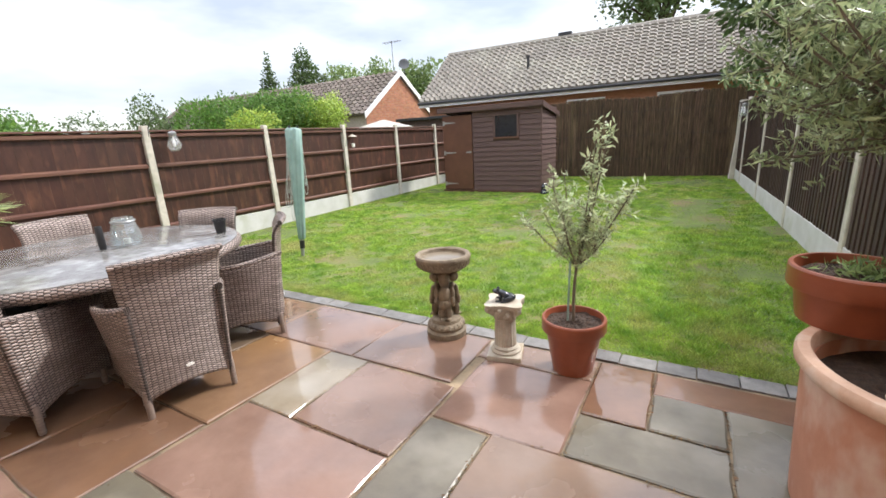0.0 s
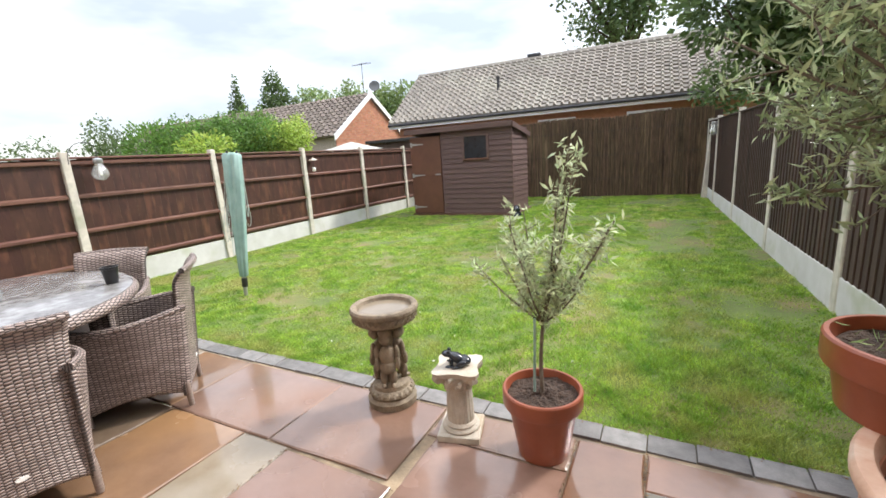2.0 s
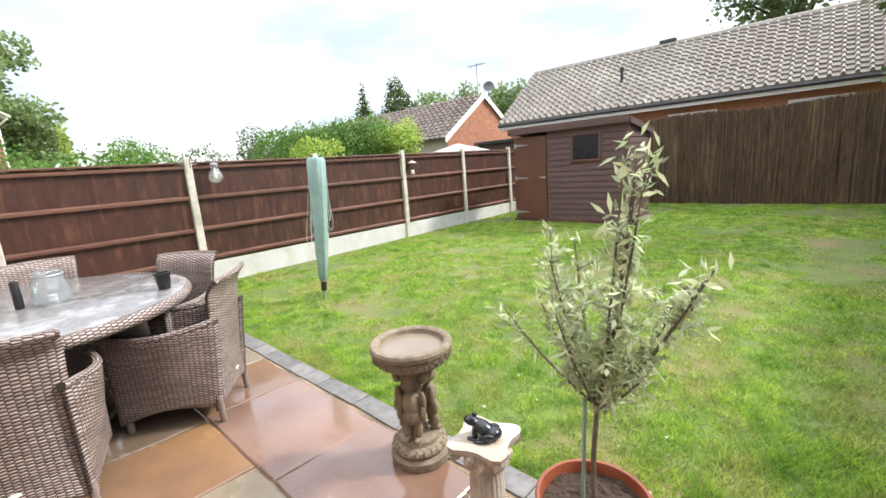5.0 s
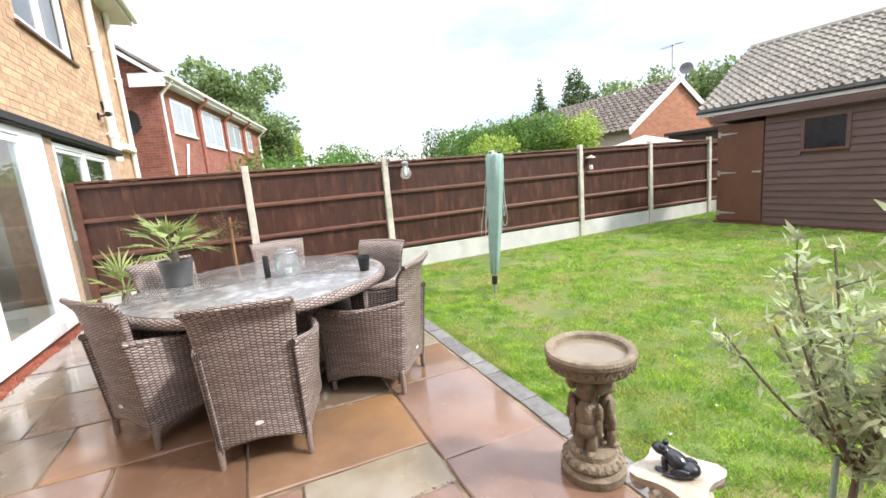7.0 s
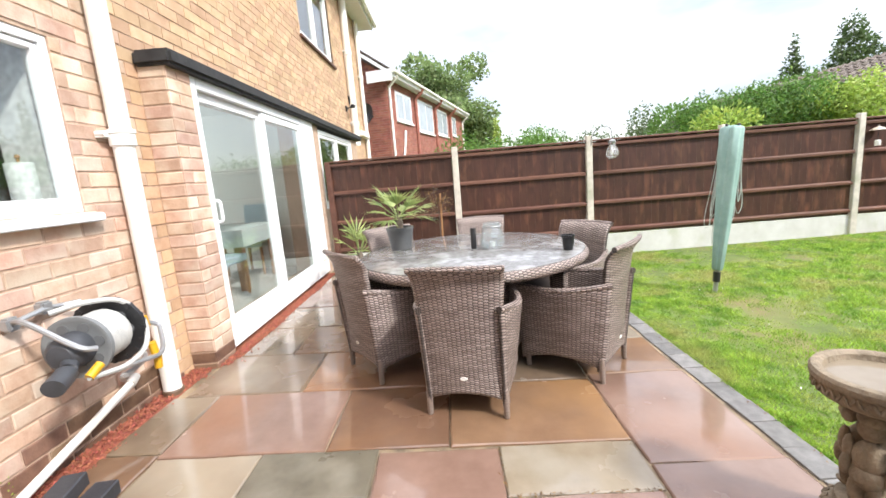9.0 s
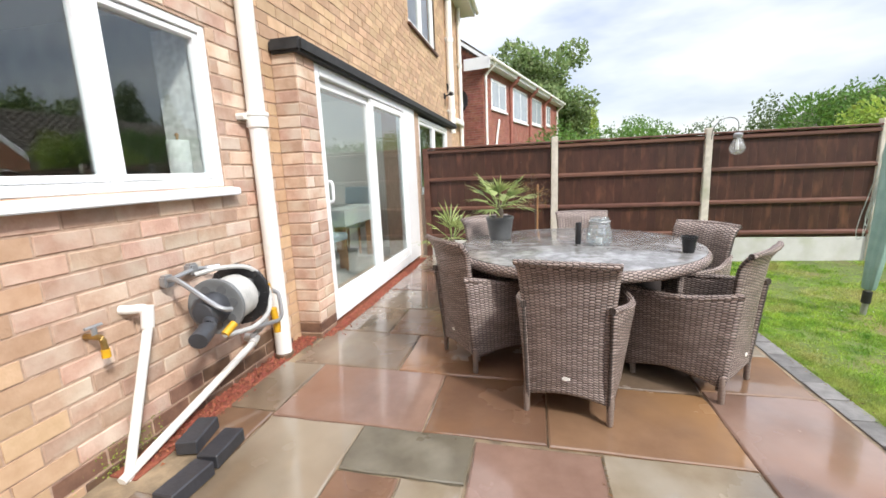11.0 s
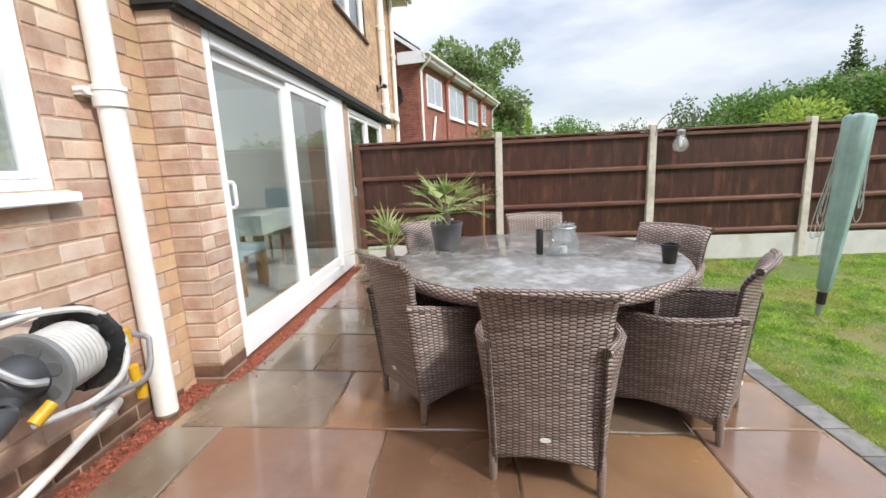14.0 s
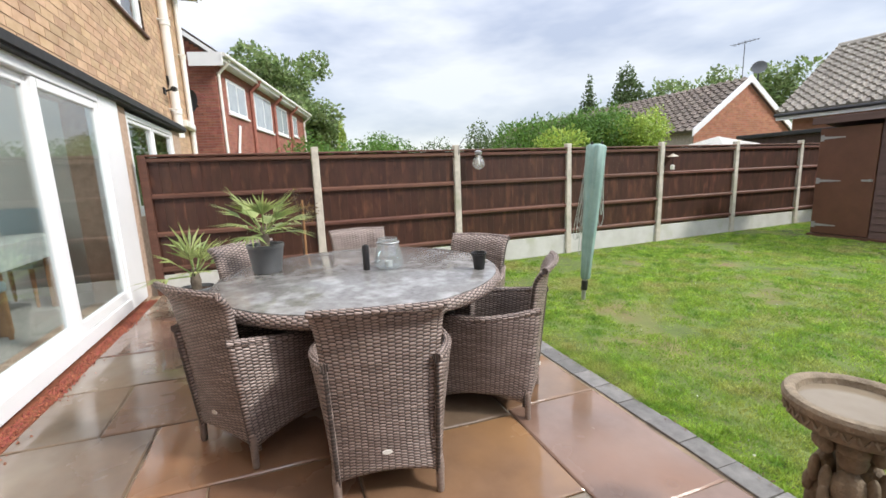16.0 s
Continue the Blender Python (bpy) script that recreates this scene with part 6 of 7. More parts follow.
fan_palm("fan_palm", "small fan palm with spiky pale green fronds", (-3.11, 1.075, TZ + 0.152), 1.12, 15, 14, 5)
tube_holder = thing("dark_cylinder", "black cylindrical parasol sleeve standing on the table", "parasol sleeve", (-2.845, 1.652, TZ))
bm = bmesh.new()
lathe(bm, [(0.019, 0), (0.021, 0.003), (0.021, 0.15), (0.019, 0.155), (0.015, 0.155), (0.014, 0.1)], 20)
part("sleeve", bm, BLACKP, tube_holder, "", True)
cup = thing("small_pot", "small black plastic pot on the table edge", "plant pot", (-2.52, 2.27, TZ))
bm = bmesh.new()
lathe(bm, [(0.030, 0), (0.032, 0.003), (0.042, 0.088), (0.047, 0.09), (0.047, 0.102), (0.041, 0.102), (0.036, 0.03)], 24)
part("pot", bm, BLACKP, cup, "", True)
lantern = thing("glass_lantern", "ribbed clear glass lantern on the garden table", "lantern", (-2.83, 1.792, TZ))
bm = bmesh.new()
lathe(bm, [(0.07, 0.002), (0.085, 0.01), (0.092, 0.04), (0.085, 0.09), (0.068, 0.15), (0.06, 0.165), (0.063, 0.185), (0.060, 0.19), (0.055, 0.165), (0.08, 0.09), (0.086, 0.04), (0.07, 0.012)], 48, wobble=lambda a, z: 1 + 0.02 * math.sin(a * 24))
part("glass", bm, CLEAR, lantern, "", True)
bm = bmesh.new()
lathe(bm, [(0.022, 0.013), (0.022, 0.045), (0.004, 0.047)], 16)
part("candle", bm, PIPE_W, lantern, "short white candle", True)
bm = bmesh.new()
tube(bm, [(0.068 * math.cos(a * math.pi / 12), 0.068 * math.sin(a * math.pi / 12), 0.163) for a in range(25)], 0.005, 6)
part("wire_ring", bm, STEEL, lantern, "wire ring", True)

# plants by the far fence
low_palm = fan_palm("palm_plant", "small green palm growing in a tub beside the fence", (-4.75, 0.36, patio_z(0.36) + 0.27), 1.75, 9, 8, 8)
tub = thing("plant_pot", "plain dark grey tub beside the fence", "plant pot", (-4.75, 0.36, patio_z(0.36)))
bm = bmesh.new()
pot(bm, 0.16, 0.11, 0.30, 0.05)
part("pot", bm, GREYP, tub, "", True)
part("soil", soil_disc(0.14, 0.27, 4), EARTH, tub)
sap = thing("potted_sapling", "thin russet-leaved sapling tied to a cane", "sapling", (-4.95, 1.36, patio_z(1.36) + 0.22))
branch_tree(sap, (0, 0, 0), (0, 0.0, 0.62), [(0.1, -0.14, 0.9), (-0.05, -0.2, 0.78), (0.02, 0.1, 0.85), (0.0, -0.05, 0.98), (0.05, -0.22, 0.6), (0, 0.16, 0.66)], LEAF_R, 260, (0.03, 0.06), 0.007, 61, sub=3)
bm = bmesh.new()
tube(bm, [(0.03, 0.02, 0), (0.03, 0.03, 0.86)], 0.011, 6)
part("cane", bm, OAK, sap, "pale wooden cane")
tub2 = thing("plant_pot", "plain terracotta pot holding a sapling", "plant pot", (-4.95, 1.36, patio_z(1.36)))
bm = bmesh.new()
pot(bm, 0.14, 0.10, 0.25, 0.05)
part("pot", bm, TERRACOTTA, tub2, "", True)
part("soil", soil_disc(0.12, 0.215, 3), EARTH, tub2)


# ---- wall fittings ----
def downpipe(name, label, x, y, z0, z1, r, collars, mat=PIPE_W, kick=0.0):
    d = thing(name, label, "downpipe", (x, y, 0))
    bm = bmesh.new()
    lathe(bm, [(r, z0), (r, z1)], 24)
    part("pipe", bm, mat, d, "", True)
    for z in collars:
        bm = bmesh.new()
        lathe(bm, [(r + 0.001, z - 0.05), (r + 0.013, z - 0.045), (r + 0.013, z + 0.02), (r + 0.019, z + 0.024), (r + 0.019, z + 0.045), (r + 0.002, z + 0.05)], 24)
        part("collar", bm, mat, d, "", True)
        bm = bmesh.new()
        box(bm, -r - 0.05, r + 0.05, -r - 0.035, -r + 0.03, z + 0.0, z + 0.035)
        for s in (-1, 1):
            bmesh.ops.create_cone(bm, cap_ends=True, segments=10, radius1=0.013, radius2=0.011, depth=0.05, matrix=pose(s * (r + 0.045), -r + 0.01, z + 0.018, 90, 0, 0))
        part("bracket", bm, mat, d, "", True)
    return d


dp = downpipe("downpipe", "white plastic soil pipe on the brick wall", -2.235, -0.395, 0.055, EAVE - 0.02, 0.055, [1.66, 4.2])
bm = bmesh.new()
lathe(bm, [(0.062, 0.03), (0.066, 0.035), (0.064, 0.07), (0.056, 0.078)], 20, wobble=lambda a, z: 1 + 0.05 * math.sin(3 * a))
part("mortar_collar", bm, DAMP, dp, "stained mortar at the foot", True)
downpipe("downpipe", "white plastic soil pipe on the adjoining house", -9.15, -0.395, 2.1, EAVE - 0.02, 0.075, [2.55, 4.0])
downpipe("downpipe", "white rainwater pipe at the end of the house", -10.55, -0.41, 1.4, EAVE - 0.02, 0.05, [2.4, 3.8])
hop = thing("hopper", "white plastic pipe branch on the adjoining wall", "hopper", (-10.1, -0.40, 2.42))
part("box", softbox(-0.45, 0.4, -0.06, 0.06, -0.06, 0.06, 0.02, 2), PIPE_W, hop)
cam_ = thing("security_camera", "small black security camera on the brick wall", "security camera", (-8.75, -0.465, 2.82))
part("mount", softbox(-0.05, 0.05, 0, 0.03, -0.06, 0.06, 0.01), BLACKP, cam_)
bm = bmesh.new()
tube(bm, [(0, 0.03, 0), (0, 0.12, 0.03)], 0.015, 8)
tube(bm, [(0.10, 0.16, 0.02), (-0.14, 0.14, 0.06)], 0.042, 12)
part("camera_body", bm, BLACKP, cam_, "", True)
bm = bmesh.new()
tube(bm, smooth_path([(-0.3, 0.02, 0.3), (-0.5, 0.02, -0.2), (-0.55, 0.02, -0.5)], 4), 0.02, 6)
part("cable", bm, BLACKP, cam_, "", True)


def hose_reel():
    """A wall-hung reel; its axle sticks out from the wall, tilted towards the garden."""
    h = thing("hose_reel", "grey wall-mounted garden hose reel with yellow fittings", "hose reel", (-1.72, -0.465, 0.62))
    ax = pose(0.10, 0.185, 0.03, 0, 0, 9) @ pose(0, 0, 0, 0, 90, 0) @ Matrix.Diagonal((0.82, 0.82, 1.0, 1))

    def put(bm):
        bmesh.ops.transform(bm, matrix=ax, verts=bm.verts)
        return bm

    def flange(name, z, mat, r, holes):
        bm = bmesh.new()
        n = 36
        prof = [(0.055, -0.008), (r - 0.03, -0.008), (r - 0.012, -0.016), (r, -0.012), (r, 0.012), (r - 0.012, 0.014), (r - 0.03, 0.008), (0.055, 0.008)]
        lathe(bm, [(q, z + w) for q, w in prof], n)
        ob = part(name, put(bm), mat, h, "", True)
        for i in range(holes):
            a = 2 * math.pi * i / holes
            bm = bmesh.new()
            bmesh.ops.create_cone(bm, cap_ends=True, segments=14, radius1=0.03, radius2=0.03, depth=0.025, matrix=pose(0.118 * math.cos(a), 0.118 * math.sin(a), z))
            part("recess", put(bm), GREYP, ob)
        return ob
    flange("front_flange", 0.10, REELGREY, 0.178, 7)
    rear = flange("rear_flange", -0.13, BLACKP, 0.212, 8)
    for i in range(16):
        a = 2 * math.pi * i / 16
        bm = bmesh.new()
        box(bm, 0.18, 0.214, -0.01, 0.01, -0.146, -0.112, pose(0, 0, 0, 0, 0, math.degrees(a)))
        part("rib", put(bm), BLACKP, rear)
    bm = bmesh.new()
    lathe(bm, [(0.05, -0.12), (0.05, 0.12)], 24)
    part("drum", put(bm), DARKGREYP, h, "", True)
    for k, r in enumerate((0.085, 0.112, 0.136)):
        pts = []
        turns = 9
        for i in range(turns * 20 + 1):
            a = 2 * math.pi * i / 20
            pts.append((r * math.cos(a), r * math.sin(a), -0.105 + 0.185 * i / (turns * 20)))
        bm = bmesh.new()
        tube(bm, pts, 0.0135, 6)
        part("hose", put(bm), HOSE, h, "grey coiled hose", True)
    arc = [(0.17, 0.07, 0.19), (0.07, 0.15, 0.205), (-0.03, 0.25, 0.18), (-0.07, 0.32, 0.06), (-0.01, 0.35, -0.06), (0.13, 0.36, -0.095), (0.24, 0.35, -0.085), (0.33, 0.34, -0.068)]
    bm = bmesh.new()
    tube(bm, smooth_path(arc, 4), 0.0125, 8)
    part("hose_tail", bm, HOSE, h, "loose end of the grey hose", True)
    bm = bmesh.new()
    lathe(bm, [(0.10, 0.10), (0.10, 0.15), (0.088, 0.20), (0.06, 0.225), (0.0001, 0.232)], 24)
    part("hub", put(bm), DARKGREYP, h, "dark hub", True)
    bm = bmesh.new()
    tube(bm, smooth_path([(0.03, 0.02, 0.19), (0.055, 0.045, 0.23), (0.075, 0.06, 0.28)], 4), 0.038, 12)
    tube(bm, smooth_path([(0.070, 0.058, 0.27), (0.080, 0.066, 0.305), (0.095, 0.078, 0.375)], 3), 0.05, 16)
    part("crank", put(bm), DARKGREYP, h, "dark winding handle", True)
    for pts in ([(0.30, 0.03, 0.19), (0.33, 0.12, 0.20), (0.31, 0.30, 0.07), (0.26, 0.34, 0.04)],
                [(0.30, 0.03, 0.19), (0.16, 0.04, 0.21), (0.06, 0.03, 0.20), (0.0, 0.08, 0.20)],
                [(0.24, 0.35, -0.085), (0.06, 0.36, -0.115), (-0.11, 0.35, -0.135), (-0.28, 0.24, -0.075), (-0.31, 0.20, -0.04), (-0.20, 0.16, 0.02)],
                [(0.14, 0.34, -0.15), (-0.1, 0.26, -0.16), (-0.26, 0.10, -0.14), (-0.28, 0.02, -0.10)]):
        bm = bmesh.new()
        tube(bm, smooth_path(pts, 6), 0.0125, 8)
        part("frame_tube", bm, STEEL, h, "bent grey tube frame", True)
    for x, z in ((0.30, 0.19), (0.14, 0.215)):
        bm = bmesh.new()
        box(bm, x - 0.03, x + 0.03, 0.0, 0.05, z - 0.03, z + 0.03)
        bmesh.ops.bevel(bm, geom=bm.edges[:], offset=0.01, segments=2, affect="EDGES")
        part("wall_bracket", bm, STEEL, h, "grey wall bracket")
    for p, q in (((0.33, 0.34, -0.066), (0.27, 0.35, -0.03)), ((-0.13, 0.27, 0.06), (-0.135, 0.275, 0.0)), ((-0.05, 0.35, -0.06), (-0.06, 0.35, -0.12)), ((-0.10, 0.33, -0.14), (-0.10, 0.325, -0.22))):
        bm = bmesh.new()
        tube(bm, [p, q], 0.02, 10)
        part("connector", bm, YELLOWP, h, "yellow hose connector", True)


hose_reel()

# waste pipes
wp = thing("waste_pipe", "cream plastic waste pipe running down the wall", "waste pipe")
bm = bmesh.new()
tube(bm, smooth_path([(-1.185, -0.47, 0.738), (-1.20, -0.43, 0.736), (-1.232, -0.39, 0.73), (-1.238, -0.38, 0.69), (-1.205, -0.378, 0.60), (-1.0, -0.37, 0.03)], 6), 0.021, 12)
part("pipe", bm, PIPE_W, wp, "", True)
bm = bmesh.new()
tube(bm, [(-1.240, -0.38, 0.745), (-1.222, -0.379, 0.645)], 0.027, 12)
part("elbow", bm, PIPE_W, wp, "", True)
wp2 = thing("waste_pipe", "sloping cream overflow pipe low on the wall", "waste pipe")
bm = bmesh.new()
tube(bm, [(-1.935, -0.385, 0.285), (-0.97, -0.365, 0.055)], 0.021, 12)
part("pipe", bm, PIPE_W, wp2, "", True)
bm = bmesh.new()
tube(bm, [(-1.965, -0.47, 0.294), (-1.955, -0.395, 0.292), (-1.90, -0.385, 0.277)], 0.027, 12)
part("elbow", bm, PIPE_W, wp2, "", True)
tap = thing("garden_tap", "old brass outside tap on the brick wall", "tap", (-1.02, -0.468, 0.68))
bm = bmesh.new()
tube(bm, smooth_path([(0, 0, 0), (0, 0.06, 0), (0, 0.085, -0.01), (0, 0.09, -0.06)], 4), 0.013, 10)
part("spout", bm, BRASS, tap, "", True)
bm = bmesh.new()
tube(bm, [(0, 0.05, 0.0), (0, 0.05, 0.045)], 0.011, 10)
tube(bm, [(-0.035, 0.05, 0.045), (0.035, 0.05, 0.045)], 0.007, 8)
part("handle", bm, STEEL, tap, "", True)
bm = bmesh.new()
tube(bm, [(0, 0.09, -0.05), (0, 0.09, -0.085)], 0.017, 10)
part("connector", bm, YELLOWP, tap, "yellow hose connector", True)

# dark engineering bricks round the drain
ENG = material("blue_brick", (0.045, 0.047, 0.055), (0.028, 0.029, 0.034), 12, 0.45, bump=0.3, spread=0.2)
for x, y, rz in ((-1.275, -0.255, 14), (-1.215, -0.075, 6), (-0.985, -0.06, -3)):
    b = tagged(part("loose_brick", softbox(-0.105, 0.105, -0.05, 0.05, 0, 0.065, 0.005), ENG), "dark blue engineering brick beside the drain", "brick", "bricks round the drain")
    b.matrix_world = pose(x, y, patio_z(y) + 0.003, 0, 0, rz)


# moss at the foot of the wall by the drain
rm = np.random.default_rng(71)
spots = np.stack([rm.normal(-1.10, 0.09, 420), rm.uniform(-0.468, -0.452, 420), 0.03 + 0.16 * rm.random(420) ** 2.2], 1)
tagged(leaves("moss", spots, LEAF_Y, None, (0.006, 0.014), 0.6, 72), "yellow-green moss on the damp wall foot", "moss", kind="stuff")


# red chippings along the wall
def chippings():
    rng = random.Random(14)
    verts, faces = [], []
    for i in range(5200):
        x = rng.uniform(-5.6, -1.1)
        if x < -2.6:
            y = rng.uniform(-0.285, -0.19 + 0.02 * math.sin(x * 5))
        else:
            y = rng.uniform(-0.46, -0.325 + 0.025 * math.sin(x * 7))
            if rng.random() < 0.35:
                continue
        if rng.random() < 0.03:
            y += rng.uniform(0.0, 0.12)
        z = patio_z(y) + rng.uniform(-0.004, 0.012)
        s = rng.uniform(0.006, 0.014)
        k = len(verts)
        a = rng.uniform(0, 6.28)
        for j in range(3):
            verts.append((x + s * math.cos(a + 2.1 * j), y + s * math.sin(a + 2.1 * j) * rng.uniform(0.4, 1), z - 0.003 + rng.uniform(0, 0.004)))
        verts.append((x, y, z + s * rng.uniform(0.5, 0.9)))
        faces += [(k, k + 1, k + 3), (k + 1, k + 2, k + 3), (k + 2, k, k + 3)]
    tagged(raw("chippings", verts, faces, CHIP), "loose red chippings along the foot of the wall", "chippings", kind="stuff")


chippings()
bedm = bmesh.new()
for x0, x1, y1 in ((-5.6, -2.59, -0.2), (-2.585, -1.0, -0.33)):
    for v in box(bedm, x0, x1, -0.465, y1, -0.13, 0.0):
        if v.co.z > -0.1:
            v.co.z = patio_z(v.co.y) - 0.003
setting("trim_chipping_bed", bedm, CHIP, "bed of red chippings beside the wall", "gravel bed")

# leaning white post in the far corner
lp = thing("leaning_post", "pale broken concrete post leaning in the corner", "post", (rfx(12.4) - 0.10, 12.35, 0.02))
bm = bmesh.new()
box(bm, -0.05, 0.05, -0.05, 0.05, 0, 1.75, pose(0, 0, 0, 0, 4, 8))
bmesh.ops.bevel(bm, geom=bm.edges[:], offset=0.01, segments=1, affect="EDGES")
part("shaft", bm, CONCRETE, lp)
orn = thing("garden_ornament", "small dark green ornament on the grass by the shed", "ornament", (-2.3, 9.6, lawn_z(9.6)))
bm = bmesh.new()
lathe(bm, [(0.09, 0), (0.10, 0.03), (0.06, 0.10), (0.075, 0.16), (0.04, 0.22), (0.005, 0.24)], 14, wobble=lambda a, z: 1 + 0.15 * math.sin(3 * a))
part("body", bm, BLACKGLOSS, orn, "", True)


# ---- dining room and kitchen ----
def dining_chair(x, y, rz):
    c = thing("dining_chair", "duck-egg blue upholstered dining chair with oak legs", "dining chair", (x, y, 0.1), rz, "dining chairs")
    part("seat", softbox(-0.22, 0.22, -0.22, 0.22, 0.40, 0.49, 0.025, 3), FABRIC, c)
    bm = softbox(-0.22, 0.22, -0.26, -0.19, 0.36, 1.0, 0.025, 3)
    for v in bm.verts:
        v.co.y -= 0.14 * max(0, v.co.z - 0.45)
    part("backrest", bm, FABRIC, c)
    for a, b in ((-0.19, -0.2), (0.19, -0.2), (-0.19, 0.19), (0.19, 0.19)):
        bm = bmesh.new()
        tube(bm, [(a, b, 0.41), (a, b, 0.0)], 0.024, 8, 0.016)
        part("leg", bm, OAK, c)


for x, y, rz in ((-4.42, -1.18, 86), (-5.90, -1.45, -92), (-5.25, -2.25, 3)):
    dining_chair(x, y, rz)
dt = thing("dining_table", "oak dining table with a pale patterned cloth", "dining table", (-5.2, -1.45, 0.1))
part("tabletop", softbox(-0.55, 0.55, -0.45, 0.45, 0.71, 0.75, 0.01, 2), OAK, dt)
for a in (-0.47, 0.47):
    for b in (-0.37, 0.37):
        part("leg", softbox(a - 0.045, a + 0.045, b - 0.045, b + 0.045, 0, 0.71, 0.006), OAK, dt)
tc = thing("tablecloth", "pale patterned cloth on the dining table", "tablecloth", (-5.2, -1.45, 0.852))
bm = bmesh.new()
box(bm, -0.57, 0.57, -0.47, 0.47, 0.0, 0.006)
for s in (-1, 1):
    box(bm, -0.57, 0.57, s * 0.47 - 0.003, s * 0.47 + 0.003, -0.2, 0.006)
    box(bm, s * 0.57 - 0.003, s * 0.57 + 0.003, -0.47, 0.47, -0.2, 0.006)
part("cloth", bm, CLOTH, tc)
kr = thing("kitchen_roll", "white kitchen roll standing on the window board", "kitchen roll", (-1.81, -0.62, 1.291))
bm = bmesh.new()
lathe(bm, [(0.055, 0), (0.058, 0.004), (0.058, 0.226), (0.055, 0.23), (0.02, 0.23), (0.019, 0.19)], 28)
part("roll", bm, PAPER, kr, "", True)
bm = bmesh.new()
lathe(bm, [(0.007, 0.18), (0.007, 0.25), (0.013, 0.257), (0.008, 0.27)], 10)
part("holder", bm, OAK, kr, "", True)
setting("trim_window_board", one_box(-1.96, 0.15, -0.85, -0.545, 1.25, 1.29), UPVC, "white inside window board", "window board")
setting("trim_blind", one_box(-1.955, -1.92, -0.80, -0.56, 1.291, 2.14), PAPER, "cream curtain edge beside the window", "curtain")


# ---- trees and hedges beyond ----
def crown(name, label, at, blobs, mat, n, leaf, seed, trunk=None, category="tree", noise_amp=0.28):
    """A tree: trunk and limbs, and leaves thrown over uneven clumps."""
    t = thing(name, label, category, at)
    rng = np.random.default_rng(seed)
    if trunk:
        bm = bmesh.new()
        r, h = trunk
        tube(bm, [(0, 0, -0.1), (0.04 * h, 0, h * 0.5), (0, 0.03 * h, h)], r, 9, r * 0.5)
        part("trunk", bm, BARK_D, t, "", True)
        for x, y, z, a, b, c in blobs[:6]:
            bm = bmesh.new()
            tube(bm, [(0, 0.02 * h, h * 0.75), (x * 0.5, y * 0.5, (h * 0.8 + z) / 2), (x, y, z)], r * 0.4, 6, r * 0.08)
            part("limb", bm, BARK_D, t, "", True)
    vol = np.array([a * b * c for *_, a, b, c in blobs]) ** 0.67
    counts = (n * vol / vol.sum()).astype(int)
    spots = []
    for (x, y, z, a, b, c), k in zip(blobs, counts):
        d = rng.normal(size=(k, 3))
        d /= np.linalg.norm(d, axis=1, keepdims=True)
        lump = np.array([1 + noise_amp * noise.noise((q[0] * 2.2 + x, q[1] * 2.2 + y, q[2] * 2.2 + z)) * 2 + noise_amp * 0.6 * noise.noise((q[0] * 6 + y, q[1] * 6, q[2] * 6 + x)) for q in d])
        r = (0.62 + 0.4 * rng.random(k) ** 0.5) * lump
        spots.append(np.array((x, y, z)) + d * r[:, None] * np.array((a, b, c)))
    leaves("crown", np.concatenate(spots), mat, t, leaf, 0.62, seed, 0.0, 0.2)
    return t


def clumps(rng, n, spread, size):
    return [(rng.gauss(0, spread[0]), rng.gauss(0, spread[1]), spread[3] + rng.uniform(-1, 1) * spread[2], *(rng.uniform(*size) for _ in range(3))) for _ in range(n)]


rt = random.Random(100)
crown("broadleaf_tree", "tall mature broadleaf tree behind the red brick house", (-29.5, 0.9, 0), clumps(rt, 24, (1.3, 1.35, 2.9, 5.6), (0.8, 1.5)), LEAF_M, 20000, (0.16, 0.34), 41, (0.35, 5.0))
crown("broadleaf_tree", "dark broadleaf tree beside the red brick house", (-27.5, 3.2, 0), clumps(rt, 12, (0.8, 0.55, 1.5, 3.7), (0.7, 1.0)), LEAF_M, 9000, (0.14, 0.3), 42, (0.25, 3.5))
crown("conifer", "slim lime-green conifer above the fence", (-23.0, 4.35, 0), [(0, 0, 1.5 + i * 0.42, 0.42 - 0.055 * i, 0.42 - 0.055 * i, 0.5) for i in range(6)], LEAF_Y, 2500, (0.06, 0.14), 43, (0.08, 1.5), noise_amp=0.15)
crown("garden_shrub", "green shrub beside the red brick house", (-17.5, 1.95, 0), clumps(rt, 7, (0.9, 0.5, 0.6, 1.7), (0.5, 0.8)), LEAF_H, 3500, (0.07, 0.15), 44, (0.06, 1.2), "shrub")
crown("small_tree", "pale green willow-like tree far beyond the fence", (-28.0, 8.2, 0), clumps(rt, 9, (0.8, 1.1, 0.8, 2.9), (0.7, 1.1)), LEAF_H, 5000, (0.09, 0.2), 45, (0.12, 2.0))
crown("small_tree", "grey-green small tree beyond the fence", (-22.0, 13.2, 0), clumps(rt, 9, (0.9, 1.3, 0.6, 2.5), (0.6, 1.0)), LEAF_D, 4500, (0.08, 0.18), 46, (0.12, 2.0))
crown("garden_hedge", "long clipped dark green conifer hedge", (-10.2, 8.7, 0), [(0.1 * math.sin(i * 2.1), -1.75 + 0.42 * i, 1.62 + 0.055 * i + 0.04 * math.sin(i * 3.3), 0.7, 0.55, 0.95) for i in range(9)], LEAF_H, 26000, (0.04, 0.10), 47, (0.08, 1.2), "hedge", 0.14)
